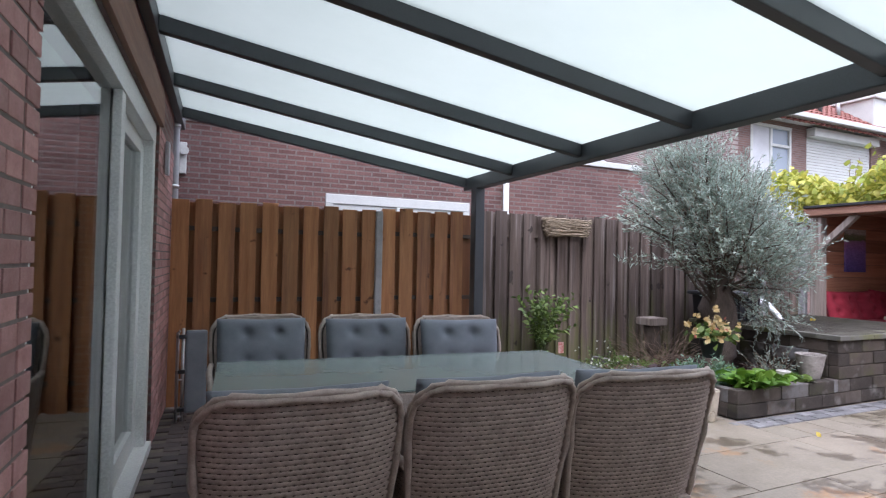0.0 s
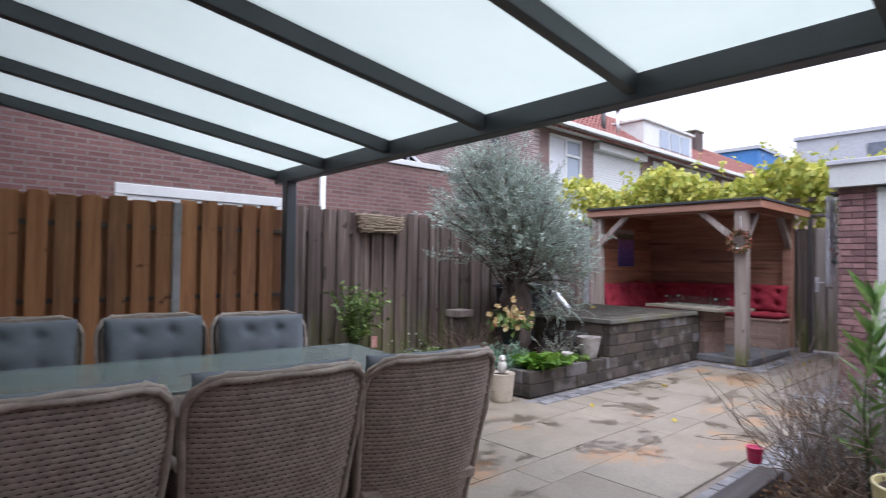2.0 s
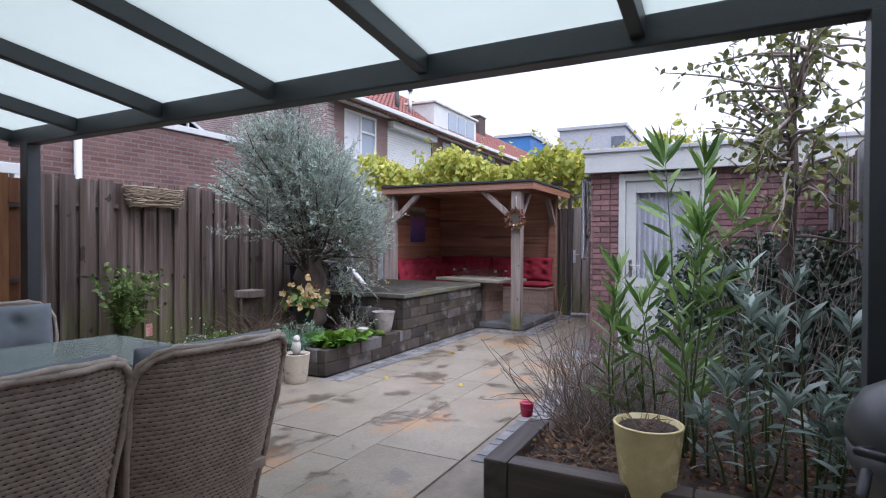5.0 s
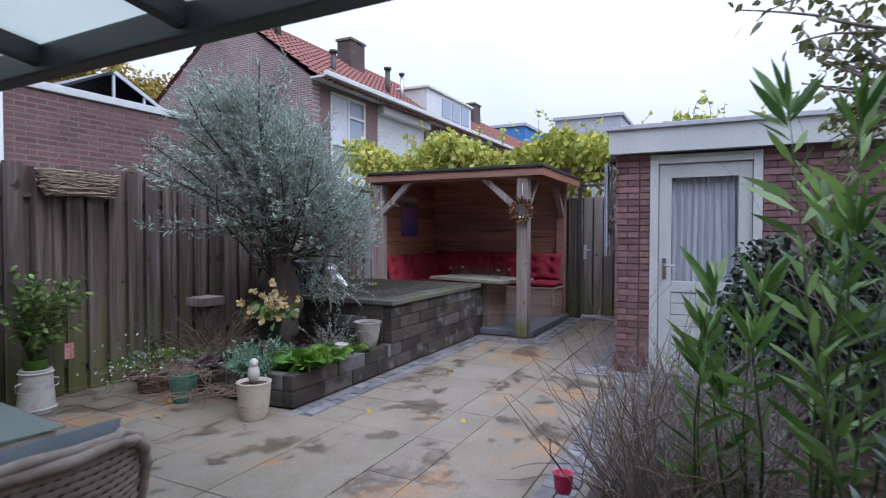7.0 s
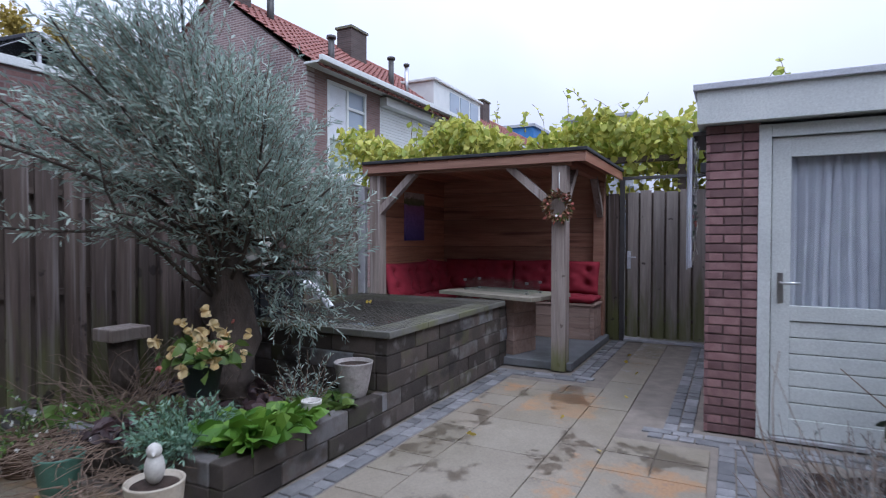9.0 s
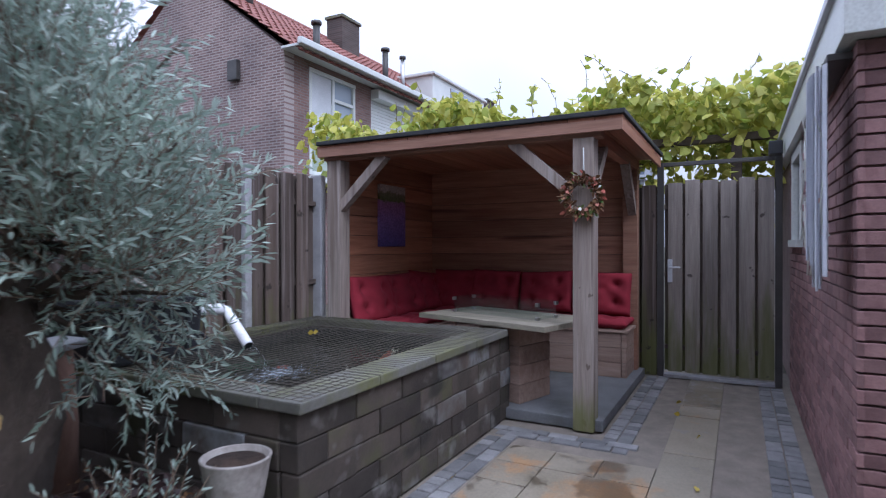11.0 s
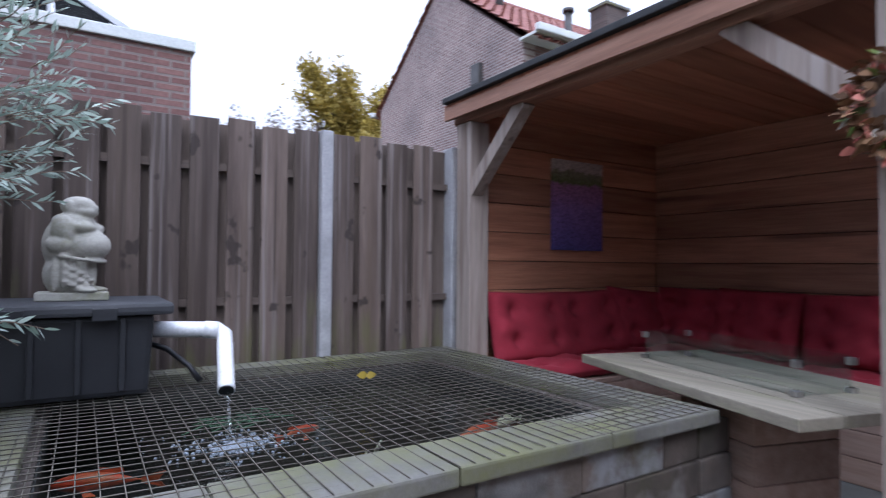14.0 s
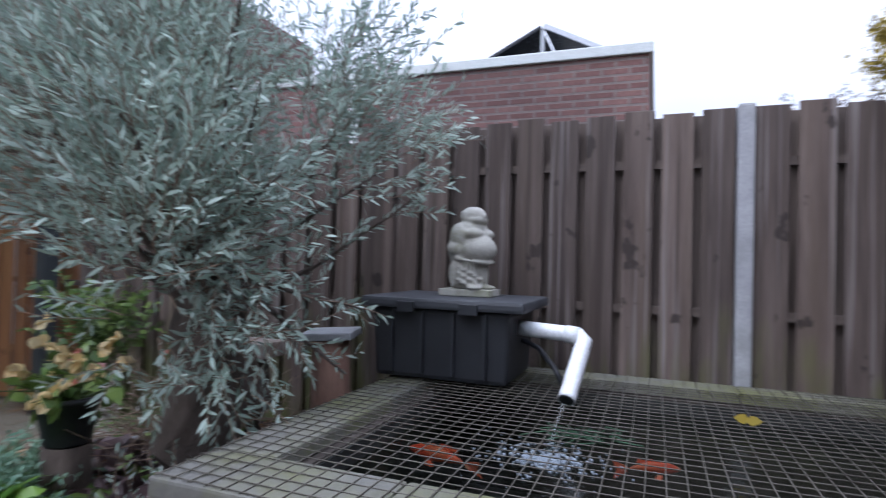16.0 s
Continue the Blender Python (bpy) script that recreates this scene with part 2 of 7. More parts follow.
def slab_material():
    """Worn sandstone: beige and grey-green cleft faces, rust bands, damp dark patches that run over the joints."""
    m, n, l, b = nodes_of("sandstone_slab")
    pos = n.new("ShaderNodeNewGeometry").outputs["Position"]
    own = stretched(n, l, (1, 1, 1), 40.0)
    col = mix_rgb(n, l, ramp(n, l, noise_node(n, l, own, 2.4, 6, 0.6), 0.32, 0.7), c4((0.205, 0.172, 0.125)), c4((0.29, 0.247, 0.184)))
    grey = ramp(n, l, n.new("ShaderNodeObjectInfo").outputs["Random"], 0.15, 0.95)
    col = mix_rgb(n, l, mix_rgb(n, l, 1.0, grey, (0.4, 0.4, 0.4, 1), "MULTIPLY"), col, c4((0.25, 0.23, 0.18)))
    rust = ramp(n, l, noise_node(n, l, pos, 1.1, 9, 0.7), 0.55, 0.62)
    col = mix_rgb(n, l, mix_rgb(n, l, 1.0, rust, (0.55, 0.55, 0.55, 1), "MULTIPLY"), col, c4((0.42, 0.2, 0.06)))
    moss = ramp(n, l, noise_node(n, l, pos, 0.75, 7, 0.66), 0.5, 0.64)
    col = mix_rgb(n, l, mix_rgb(n, l, 1.0, moss, (0.6, 0.6, 0.6, 1), "MULTIPLY"), col, c4((0.165, 0.145, 0.095)))
    fine = noise_node(n, l, own, 60, 6, 0.7)
    col = mix_rgb(n, l, 0.6, col, ramp(n, l, fine, 0.25, 0.75, (0.6, 0.6, 0.6, 1), (1.25, 1.25, 1.25, 1)), "MULTIPLY")
    damp = ramp(n, l, noise_node(n, l, pos, 2.1, 10, 0.74), 0.535, 0.575)
    col = mix_rgb(n, l, damp, col, mix_rgb(n, l, 1.0, col, (0.55, 0.52, 0.5, 1), "MULTIPLY"))
    l.new(col, b.inputs["Base Color"])
    rg = n.new("ShaderNodeMapRange")
    rg.inputs["To Min"].default_value, rg.inputs["To Max"].default_value = 0.6, 0.28
    l.new(damp, rg.inputs["Value"])
    l.new(rg.outputs["Result"], b.inputs["Roughness"])
    bump_to(n, l, b, noise_node(n, l, own, 9, 8, 0.65), 0.35, 0.006)
    return m


M_slab = slab_material()
M_joint = surface("damp_sand_joint", (0.17, 0.145, 0.115), (0.25, 0.215, 0.175), 0.9, 8, 120, 0.4, 0.003)
M_sett = surface("grey_sett", (0.14, 0.14, 0.143), (0.235, 0.235, 0.235), 0.7, 9, 90, 0.4, 0.003, vary=0.35)
M_klinker = surface("dark_paving_brick", (0.09, 0.075, 0.072), (0.16, 0.125, 0.115), 0.7, 9, 90, 0.4, 0.003, vary=0.3)
M_block = surface("mossy_concrete_block", (0.04, 0.032, 0.025), (0.095, 0.076, 0.062), 0.85, 4, 70, 0.55, 0.006, vary=0.45, stain=(0.072, 0.075, 0.03), stain_scale=2.2, stain_lo=0.55, stain_hi=0.75)
with_patches(M_block, (0.2, 0.19, 0.175), (4.5, 4.5, 4.5), 0.6, 0.72)
with_pale_pieces(M_block, (0.2, 0.205, 0.21), 0.68, 0.95)
with_patches(M_block, (0.02, 0.018, 0.014), (2.1, 2.1, 4), 0.56, 0.68)
M_cap = surface("algae_covered_coping", (0.095, 0.092, 0.08), (0.185, 0.18, 0.158), 0.85, 3.5, 60, 0.4, 0.004, stain=(0.125, 0.128, 0.045), stain_scale=2.6, stain_lo=0.4, stain_hi=0.66)
M_soil = surface("leafy_dark_soil", (0.035, 0.022, 0.016), (0.1, 0.064, 0.046), 0.95, 18, 90, 1.0, 0.02)
M_earth = surface("garden_earth", (0.06, 0.05, 0.035), (0.1, 0.09, 0.06), 0.95, 2, 40, 0.5, 0.01)
M_white = surface("white_paint", (0.58, 0.61, 0.59), (0.66, 0.69, 0.66), 0.4, 3, 80, 0.06, 0.001)
M_cream = surface("cream_paint", (0.8, 0.82, 0.8), (0.86, 0.87, 0.84), 0.42, 3, 80, 0.06, 0.001)
M_mortar = surface("brick_mortar", (0.2, 0.14, 0.138), (0.27, 0.2, 0.195), 0.9, 9, 90, 0.4, 0.003)
M_brick_h = surface("purple_red_brick", (0.4, 0.2, 0.185), (0.52, 0.3, 0.28), 0.8, 14, 120, 0.5, 0.003, vary=0.22)
M_brick_s = surface("shed_red_brick", (0.185, 0.098, 0.098), (0.28, 0.165, 0.16), 0.85, 14, 120, 0.5, 0.003, vary=0.3)
M_brick_n = brick_material("neighbour_brickwork", ("X", "Z"), (0.15, 0.075, 0.066), (0.225, 0.125, 0.108), (0.2, 0.165, 0.15))
M_brick_ny = brick_material("neighbour_brickwork_side", ("Y", "Z"), (0.15, 0.075, 0.066), (0.225, 0.125, 0.108), (0.2, 0.165, 0.15))
M_brick_g = brick_material("gable_brickwork", ("Y", "Z"), (0.17, 0.11, 0.1), (0.27, 0.185, 0.17), (0.36, 0.32, 0.3), 0.22, 0.0625, 0.014)
M_brick_f = brick_material("facade_brickwork", ("X", "Z"), (0.19, 0.11, 0.095), (0.27, 0.165, 0.145), (0.23, 0.2, 0.185))
M_roof_tile = surface("red_roof_tile", (0.19, 0.068, 0.052), (0.28, 0.115, 0.09), 0.75, 4, 30, 0.3, 0.01, vary=0.2)
M_glass = glass_material("window_glass")
M_door_glass = glass_material("sliding_door_glass", (0.9, 0.92, 0.91), 0.0, 1.7)
M_post = surface("weathered_oak", (0.25, 0.2, 0.17), (0.36, 0.305, 0.265), 0.8, 1.3, 6, 0.5, 0.004, stretch=V_GRAIN, stain=(0.17, 0.13, 0.1), stain_scale=0.45)
with_patches(M_post, (0.14, 0.105, 0.085), (24, 24, 0.8), 0.55, 0.7)
with_patches(M_post, (0.44, 0.4, 0.37), (20, 20, 0.6), 0.58, 0.75)
with_patches(M_post, (0.12, 0.09, 0.07), (14, 14, 9), 0.71, 0.74)
with_algae(M_post, (0.14, 0.15, 0.035), 0.42)
M_fascia = surface("red_brown_timber", (0.22, 0.11, 0.07), (0.34, 0.19, 0.13), 0.7, 1.3, 6, 0.4, 0.003, stretch=Y_GRAIN, vary=0.15)
M_plank_y = surface("douglas_plank", (0.28, 0.13, 0.085), (0.48, 0.265, 0.175), 0.65, 1.3, 6, 0.4, 0.003, stretch=Y_GRAIN, vary=0.24)
with_patches(M_plank_y, (0.12, 0.055, 0.038), (0.7, 0.7, 14), 0.58, 0.74)
M_plank_x = surface("douglas_plank_left", (0.3, 0.125, 0.07), (0.48, 0.235, 0.14), 0.65, 1.3, 6, 0.4, 0.003, stretch=X_GRAIN, vary=0.24)
with_patches(M_plank_x, (0.13, 0.055, 0.035), (0.7, 0.7, 14), 0.58, 0.74)
M_bitumen = surface("black_bitumen", (0.018, 0.02, 0.022), (0.035, 0.038, 0.04), 0.75, 10, 120, 0.4, 0.002)


# ---- building helpers ----
def box_bm(x0, y0, z0, x1, y1, z1, bevel=0.0, bm=None, m=None):
    bm = bm or bmesh.new()
    r = bmesh.ops.create_cube(bm, size=1.0)
    vs = r["verts"]
    for v in vs:
        v.co = Vector((x0 + (v.co.x + 0.5) * (x1 - x0), y0 + (v.co.y + 0.5) * (y1 - y0), z0 + (v.co.z + 0.5) * (z1 - z0)))
    if bevel:
        es = list({e for v in vs for e in v.link_edges})
        r2 = bmesh.ops.bevel(bm, geom=es, offset=bevel, segments=2, affect="EDGES", profile=0.6)
        vs = list({v for f in r2["faces"] for v in f.verts} | {v for v in vs if v.is_valid})
    if m is not None:
        bmesh.ops.transform(bm, matrix=m, verts=vs)
    return bm


def tube_bm(points, radius, sides=10, bm=None, cap=True, radii=None):
    """A round tube along a polyline."""
    bm = bm or bmesh.new()
    pts = [Vector(p) for p in points]
    rings = []
    up = Vector((0, 0, 1))
    for i, p in enumerate(pts):
        d = (pts[min(i + 1, len(pts) - 1)] - pts[max(i - 1, 0)]).normalized()
        a = d.cross(up)
        if a.length < 0.05:
            a = d.cross(Vector((1, 0, 0)))
        a.normalize()
        b = d.cross(a).normalized()
        r = radii[i] if radii else radius
        rings.append([bm.verts.new(p + a * (r * math.cos(2 * math.pi * k / sides)) + b * (r * math.sin(2 * math.pi * k / sides))) for k in range(sides)])
    for r0, r1 in zip(rings, rings[1:]):
        for k in range(sides):
            f = bm.faces.new((r0[k], r0[(k + 1) % sides], r1[(k + 1) % sides], r1[k]))
            f.smooth = True
    if cap:
        bm.faces.new(rings[0])
        bm.faces.new(rings[-1][::-1])
    return bm


def lathe_bm(profile, sides=32, bm=None, centre=(0, 0, 0)):
    """Turn a profile of (radius, height) about the upright axis."""
    bm = bm or bmesh.new()
    rings = []
    for r, z in profile:
        rings.append([bm.verts.new((centre[0] + r * math.cos(2 * math.pi * k / sides), centre[1] + r * math.sin(2 * math.pi * k / sides), centre[2] + z)) for k in range(sides)])
    for r0, r1 in zip(rings, rings[1:]):
        for k in range(sides):
            f = bm.faces.new((r0[k], r0[(k + 1) % sides], r1[(k + 1) % sides], r1[k]))
            f.smooth = True
    bm.faces.new(rings[0][::-1])
    bm.faces.new(rings[-1])
    return bm


def thing(name, label, category, group="", kind="", at=(0, 0, 0)):
    ob = new(name)
    ob.empty_display_size = 0.1
    ob.location = at
    return tagged(ob, label, category, group, kind)


def base_of(ob):
    return ob.location.copy() if ob.type == "EMPTY" else Vector((0, 0, 0))


def mesh_of(name, bm, material, flip=True):
    me = bpy.data.meshes.new(name)
    if flip:
        bmesh.ops.recalc_face_normals(bm, faces=bm.faces)
    bm.to_mesh(me)
    bm.free()
    me.materials.append(material)
    return me


def part(name, bm, material, parent=None, label="", kind=""):
    """Link a bmesh, given in world places, as one mesh object under a thing or a part."""
    ob = new(name, mesh_of(name, bm, material))
    if parent:
        ob.parent = parent
        ob.matrix_parent_inverse = Matrix.Translation(-base_of(parent))
    return tagged(ob, label, "", "", kind)


def piece(name, me, parent, m):
    """One of many alike pieces that share a mesh."""
    ob = new(name, me)
    ob.parent = parent
    ob.matrix_parent_inverse = Matrix.Translation(-base_of(parent))
    ob.matrix_basis = m
    return ob


def raw_mesh(name, verts, faces, material, parent=None, label="", kind="", smooth=False):
    me = bpy.data.meshes.new(name)
    me.from_pydata(verts, [], faces)
    me.materials.append(material)
    if smooth:
        me.polygons.foreach_set("use_smooth", [True] * len(me.polygons))
    ob = new(name, me)
    if parent:
        ob.parent = parent
        ob.matrix_parent_inverse = Matrix.Translation(-base_of(parent))
    return tagged(ob, label, "", "", kind)


def structure(name, bm, material, label, category="wall"):
    return tagged(part(name, bm, material), label, category, "", "structure")


# ---- ground ----
g = bmesh.new()
bmesh.ops.create_grid(g, x_segments=4, y_segments=4, size=900)
for v in g.verts:
    v.co.z = -0.06
structure("ground", g, M_earth, "dark earth ground stretching out to the horizon", "ground")
terrace = structure("pavement", box_bm(0.2, -0.6, -0.05, 11.6, 6.4, -0.012), M_joint, "damp sandstone paved terrace of the back garden", "pavement")

# ---- house wall with the sliding door ----
HOUSE = pose(0.19, 0.5, 0, 0, 0, -3.4)     # local y runs along the wall, local x points into the garden


def house_part(name, x0, y0, z0, x1, y1, z1, material, parent, label="", bevel=0.004):
    return part(name, box_bm(x0, y0, z0, x1, y1, z1, bevel, None, HOUSE), material, parent, label)


DOOR_Y0, DOOR_Y1, DOOR_Z1 = 1.64, 4.42, 2.24
wall_house = thing("wall_house", "purple-red brick back wall of the house", "wall", kind="structure")
house_part("masonry", -0.3, -3.0, 0, -0.01, DOOR_Y0, 6.0, M_brick_ny, wall_house, bevel=0)
house_part("masonry", -0.3, DOOR_Y1, 0, -0.01, 5.6, 6.0, M_brick_ny, wall_house, bevel=0)
house_part("masonry", -0.3, DOOR_Y0, DOOR_Z1, -0.01, DOOR_Y1, 6.0, M_brick_ny, wall_house, bevel=0)
room = thing("wall_room", "plain dim living room behind the sliding door", "wall", kind="structure")
M_room = surface("room_plaster", (0.35, 0.33, 0.3), (0.42, 0.4, 0.36), 0.9, 3, 60, 0.1, 0.001)
M_room_floor = surface("room_oak_floor", (0.28, 0.16, 0.07), (0.4, 0.24, 0.11), 0.5, 2, 20, 0.1, 0.001, stretch=(8, 1, 1))
house_part("room_floor", -4.3, -1.0, -0.02, -0.25, 7.0, 0.05, M_room_floor, room, bevel=0)
house_part("room_back", -4.5, -1.0, 0.05, -4.3, 7.0, 2.6, M_room, room, bevel=0)
house_part("room_side", -4.3, -1.2, 0.05, -0.3, -1.0, 2.6, M_room, room, bevel=0)
house_part("room_side", -4.3, 7.0, 0.05, -0.3, 7.2, 2.6, M_room, room, bevel=0)
house_part("room_ceiling", -4.3, -1.0, 2.6, -0.3, 7.0, 2.7, M_white, room, bevel=0)

sliding_door = thing("door_1", "white framed sliding glass door in the brick wall", "door", kind="structure")
MID = 3.08
house_part("door_frame", -0.13, DOOR_Y0, 0.02, -0.03, DOOR_Y0 + 0.09, DOOR_Z1, M_cream, sliding_door)
house_part("door_frame", -0.13, DOOR_Y1 - 0.12, 0.02, -0.03, DOOR_Y1, DOOR_Z1, M_cream, sliding_door)
house_part("door_frame", -0.13, DOOR_Y0, DOOR_Z1 - 0.13, -0.028, DOOR_Y1, DOOR_Z1, M_cream, sliding_door)
house_part("door_sill", -0.16, DOOR_Y0, 0.0, 0.0, DOOR_Y1, 0.06, M_cream, sliding_door, "weathered white sill")
house_part("mullion", -0.075, MID - 0.05, 0.06, -0.034, MID + 0.05, DOOR_Z1 - 0.13, M_cream, sliding_door)
house_part("bottom_rail", -0.11, DOOR_Y0 + 0.09, 0.06, -0.045, MID - 0.05, 0.2, M_cream, sliding_door)
leaf = house_part("sliding_leaf", -0.12, MID + 0.05, 0.06, -0.09, MID + 0.15, DOOR_Z1 - 0.13, M_cream, sliding_door)
house_part("leaf_stile", -0.15, DOOR_Y1 - 0.24, 0.06, -0.09, DOOR_Y1 - 0.12, DOOR_Z1 - 0.13, M_cream, leaf)
house_part("leaf_rail", -0.148, MID + 0.15, 0.06, -0.092, DOOR_Y1 - 0.24, 0.2, M_cream, leaf)
house_part("leaf_rail", -0.148, MID + 0.15, DOOR_Z1 - 0.23, -0.092, DOOR_Y1 - 0.24, DOOR_Z1 - 0.13, M_cream, leaf)
p1 = house_part("pane", -0.085, DOOR_Y0 + 0.09, 0.2, -0.079, MID - 0.05, DOOR_Z1 - 0.13, M_door_glass, sliding_door, bevel=0)
p2 = house_part("pane", -0.125, MID + 0.15, 0.2, -0.119, DOOR_Y1 - 0.24, DOOR_Z1 - 0.23, M_door_glass, sliding_door, bevel=0)
house_part("lintel", -0.012, DOOR_Y0 - 0.1, DOOR_Z1 + 0.005, 0.016, DOOR_Y1 + 0.06, DOOR_Z1 + 0.25, M_fascia, sliding_door, "red-brown timber board over the door")
p1.visible_shadow = p2.visible_shadow = False


# ---- pergola of dark aluminium with milky roof panels ----
def roof_panel_material():
    m, n, l, b = nodes_of("milky_polycarbonate")
    tc = n.new("ShaderNodeTexCoord")
    dirt = ramp(n, l, noise_node(n, l, tc.outputs["Object"], 1.2, 6, 0.7), 0.3, 0.75, (0.55, 0.59, 0.55, 1), (0.6, 0.635, 0.595, 1))
    tr = n.new("ShaderNodeBsdfTranslucent")
    l.new(dirt, tr.inputs["Color"])
    b.inputs["Base Color"].default_value = (0.75, 0.8, 0.78, 1)
    b.inputs["Roughness"].default_value = 0.35
    clear = n.new("ShaderNodeBsdfTransparent")
    l.new(dirt, clear.inputs["Color"])
    both = n.new("ShaderNodeMixShader")
    both.inputs["Fac"].default_value = 0.92
    l.new(clear.outputs["BSDF"], both.inputs[1])
    l.new(tr.outputs["BSDF"], both.inputs[2])
    mx = n.new("ShaderNodeMixShader")
    mx.inputs["Fac"].default_value = 0.94
    l.new(b.outputs["BSDF"], mx.inputs[1])
    l.new(both.outputs["Shader"], mx.inputs[2])
    l.new(mx.outputs["Shader"], n["Material Output"].inputs["Surface"])
    return m


M_panel = roof_panel_material()
GX, GZ0, GZ1 = 3.27, 2.112, 2.245         # front gutter: inner face, underside, top of inner lip
HZ = 2.63                                 # wall plate
pergola = thing("pergola", "dark anthracite aluminium pergola with milky roof panels", "pergola", at=(GX, 5.7, 0))
BEAM_Y = [5.98, 4.99, 3.96, 2.91, 1.855, 0.82, -0.22]


def gutter_x(y):
    return GX + 0.032 * (y - 2.5)


def wall_x(y):
    return 0.21 + 0.0594 * (y - 0.5)


gut = box_bm(0, -0.3, GZ0, 0.11, 6.02, GZ1, 0.01)
for v in gut.verts:
    v.co.x += gutter_x(v.co.y)
part("gutter", gut, M_alu, pergola)
gb = box_bm(-0.03, -0.75, -0.09, 0.03, 5.95, 0.09, 0.006, None, HOUSE @ pose(0.035, 0, HZ))
part("wall_plate", gb, M_alu, pergola)
for y in BEAM_Y:
    x0 = wall_x(y) + 0.02
    ln, dz = gutter_x(y) + 0.03 - x0, HZ - (GZ1 - 0.035)
    m = Matrix.Translation((x0, y, HZ)) @ Matrix.Rotation(math.atan2(dz, ln), 4, "Y")
    part("rafter", box_bm(0, -0.03, -0.065, math.hypot(ln, dz), 0.03, 0.055, 0.006, None, m), M_alu, pergola)
for ya, yb in zip(BEAM_Y, BEAM_Y[1:]):
    x0 = wall_x(yb) + 0.02
    ln, dz = gutter_x(ya) + 0.03 - x0, HZ - (GZ1 - 0.035)
    m = Matrix.Translation((x0, 0, HZ)) @ Matrix.Rotation(math.atan2(dz, ln), 4, "Y")
    part("roof_panel", box_bm(0, yb + 0.025, 0.03, math.hypot(ln, dz), ya - 0.025, 0.046, 0, None, m), M_panel, pergola)
for x, y in ((3.375, 5.76), (3.19, -0.015)):
    part("post", box_bm(x, y - 0.055, 0.0, x + 0.105, y + 0.055, GZ0 + 0.01, 0.006), M_alu, pergola)


# ---- fences of overlapping upright boards ----
def fence_y(x):
    return 6.03 - 0.026 * (x - 0.4)


def fence_run(fence, x0, x1, z0, z1, front, back, pitch, width, yfun, side=-1, along="x"):
    """Boards nailed turn by turn on both sides of three rails."""
    me_f = [mesh_of("board", box_bm(-width / 2, -0.0095, 0, width / 2, 0.0095, z1 - z0 + d, 0.003), front) for d in (0.0, 0.012, -0.01)]
    me_b = mesh_of("inner_board", box_bm(-width / 2, -0.0095, 0, width / 2, 0.0095, z1 - z0 - 0.015, 0.003), back)
    k = 0
    x = x0 + width / 2
    while x < x1 - width * 0.3:
        a = R.uniform(-0.35, 0.35)
        if along == "x":
            m = pose(x, yfun(x) + side * 0.028, z0, 0, a * 0.5, -1.5 + a)
            mb = pose(min(x + pitch / 2, x1 - width / 2), yfun(x) - side * 0.026, z0, 0, 0, -1.5)
        else:
            m = pose(yfun(x) + side * 0.028, x, z0, a * 0.5, 0, 90 + a)
            mb = pose(yfun(x) - side * 0.026, min(x + pitch / 2, x1 - width / 2), z0, 0, 0, 90)
        piece("board", me_f[k % 3], fence, m)
        piece("inner_board", me_b, fence, mb)
        x += pitch
        k += 1
    for xe in (x0 + width / 2, x1 - width / 2):
        piece("inner_board", me_b, fence, pose(xe, yfun(xe) - side * 0.027, z0, 0, 0, -1.5) if along == "x" else pose(yfun(xe) - side * 0.027, xe, z0, 0, 0, 90))
    for z in (z0 + 0.22, (z0 + z1) / 2, z1 - 0.27):
        if along == "x":
            ya, yb = yfun(x0), yfun(x1)
            bm = box_bm(x0, -0.016, z, x1, 0.016, z + 0.04)
            for v in bm.verts:
                v.co.y += ya + (yb - ya) * (v.co.x - x0) / (x1 - x0)
        else:
            bm = box_bm(yfun(x0) - 0.016, x0, z, yfun(x0) + 0.016, x1, z + 0.04)
        part("rail", bm, M_fence_rail, fence)


def fence_post(fence, x, y, z, w=0.07, wooden=False):
    bm = box_bm(x - w / 2, y - 0.075, 0, x + w / 2, y + 0.05, z, 0.012)
    part("fence_post", bm, M_grey_board if wooden else M_concrete, fence, "weathered wooden post" if wooden else "grey concrete post")


brown_fence = thing("wooden_fence", "brown-stained wooden board fence with concrete posts", "fence", at=(2, 6, 0))
fence_run(brown_fence, 0.52, 2.36, 0.02, 1.84, M_brown_board, M_back_brown, 0.19, 0.142, fence_y)
fence_run(brown_fence, 2.44, 3.50, 0.02, 1.86, M_brown_board, M_back_brown, 0.19, 0.142, fence_y)
fence_post(brown_fence, 2.40, fence_y(2.4), 1.83)
fence_post(brown_fence, 0.46, fence_y(0.5), 1.83)
grey_fence = thing("wooden_fence", "weathered grey wooden board fence with concrete posts", "fence", at=(6, 5.9, 0))
for xa, xb in ((3.56, 4.30), (4.37, 6.12), (6.19, 7.935), (8.005, 8.80)):
    fence_run(grey_fence, xa, xb, 0.0, 1.95 if xa > 6 else 1.90, M_grey_board, M_back_board, 0.178, 0.14, fence_y)
    fence_post(grey_fence, xb + 0.035, fence_y(xb), 1.96 if xb > 7 else 1.88, wooden=xb < 7)
side_fence = thing("wooden_fence", "weathered grey board fence along the planting bed", "fence", at=(4, -0.45, 0))
for xa, xb in ((0.3, 2.2), (2.27, 4.1), (4.17, 6.0), (6.07, 7.5)):
    fence_run(side_fence, xa, xb, 0.0, 2.05, M_grey_board, M_back_board, 0.178, 0.14, lambda x: -0.45, side=1)
    fence_post(side_fence, xb + 0.035, -0.43, 2.08)

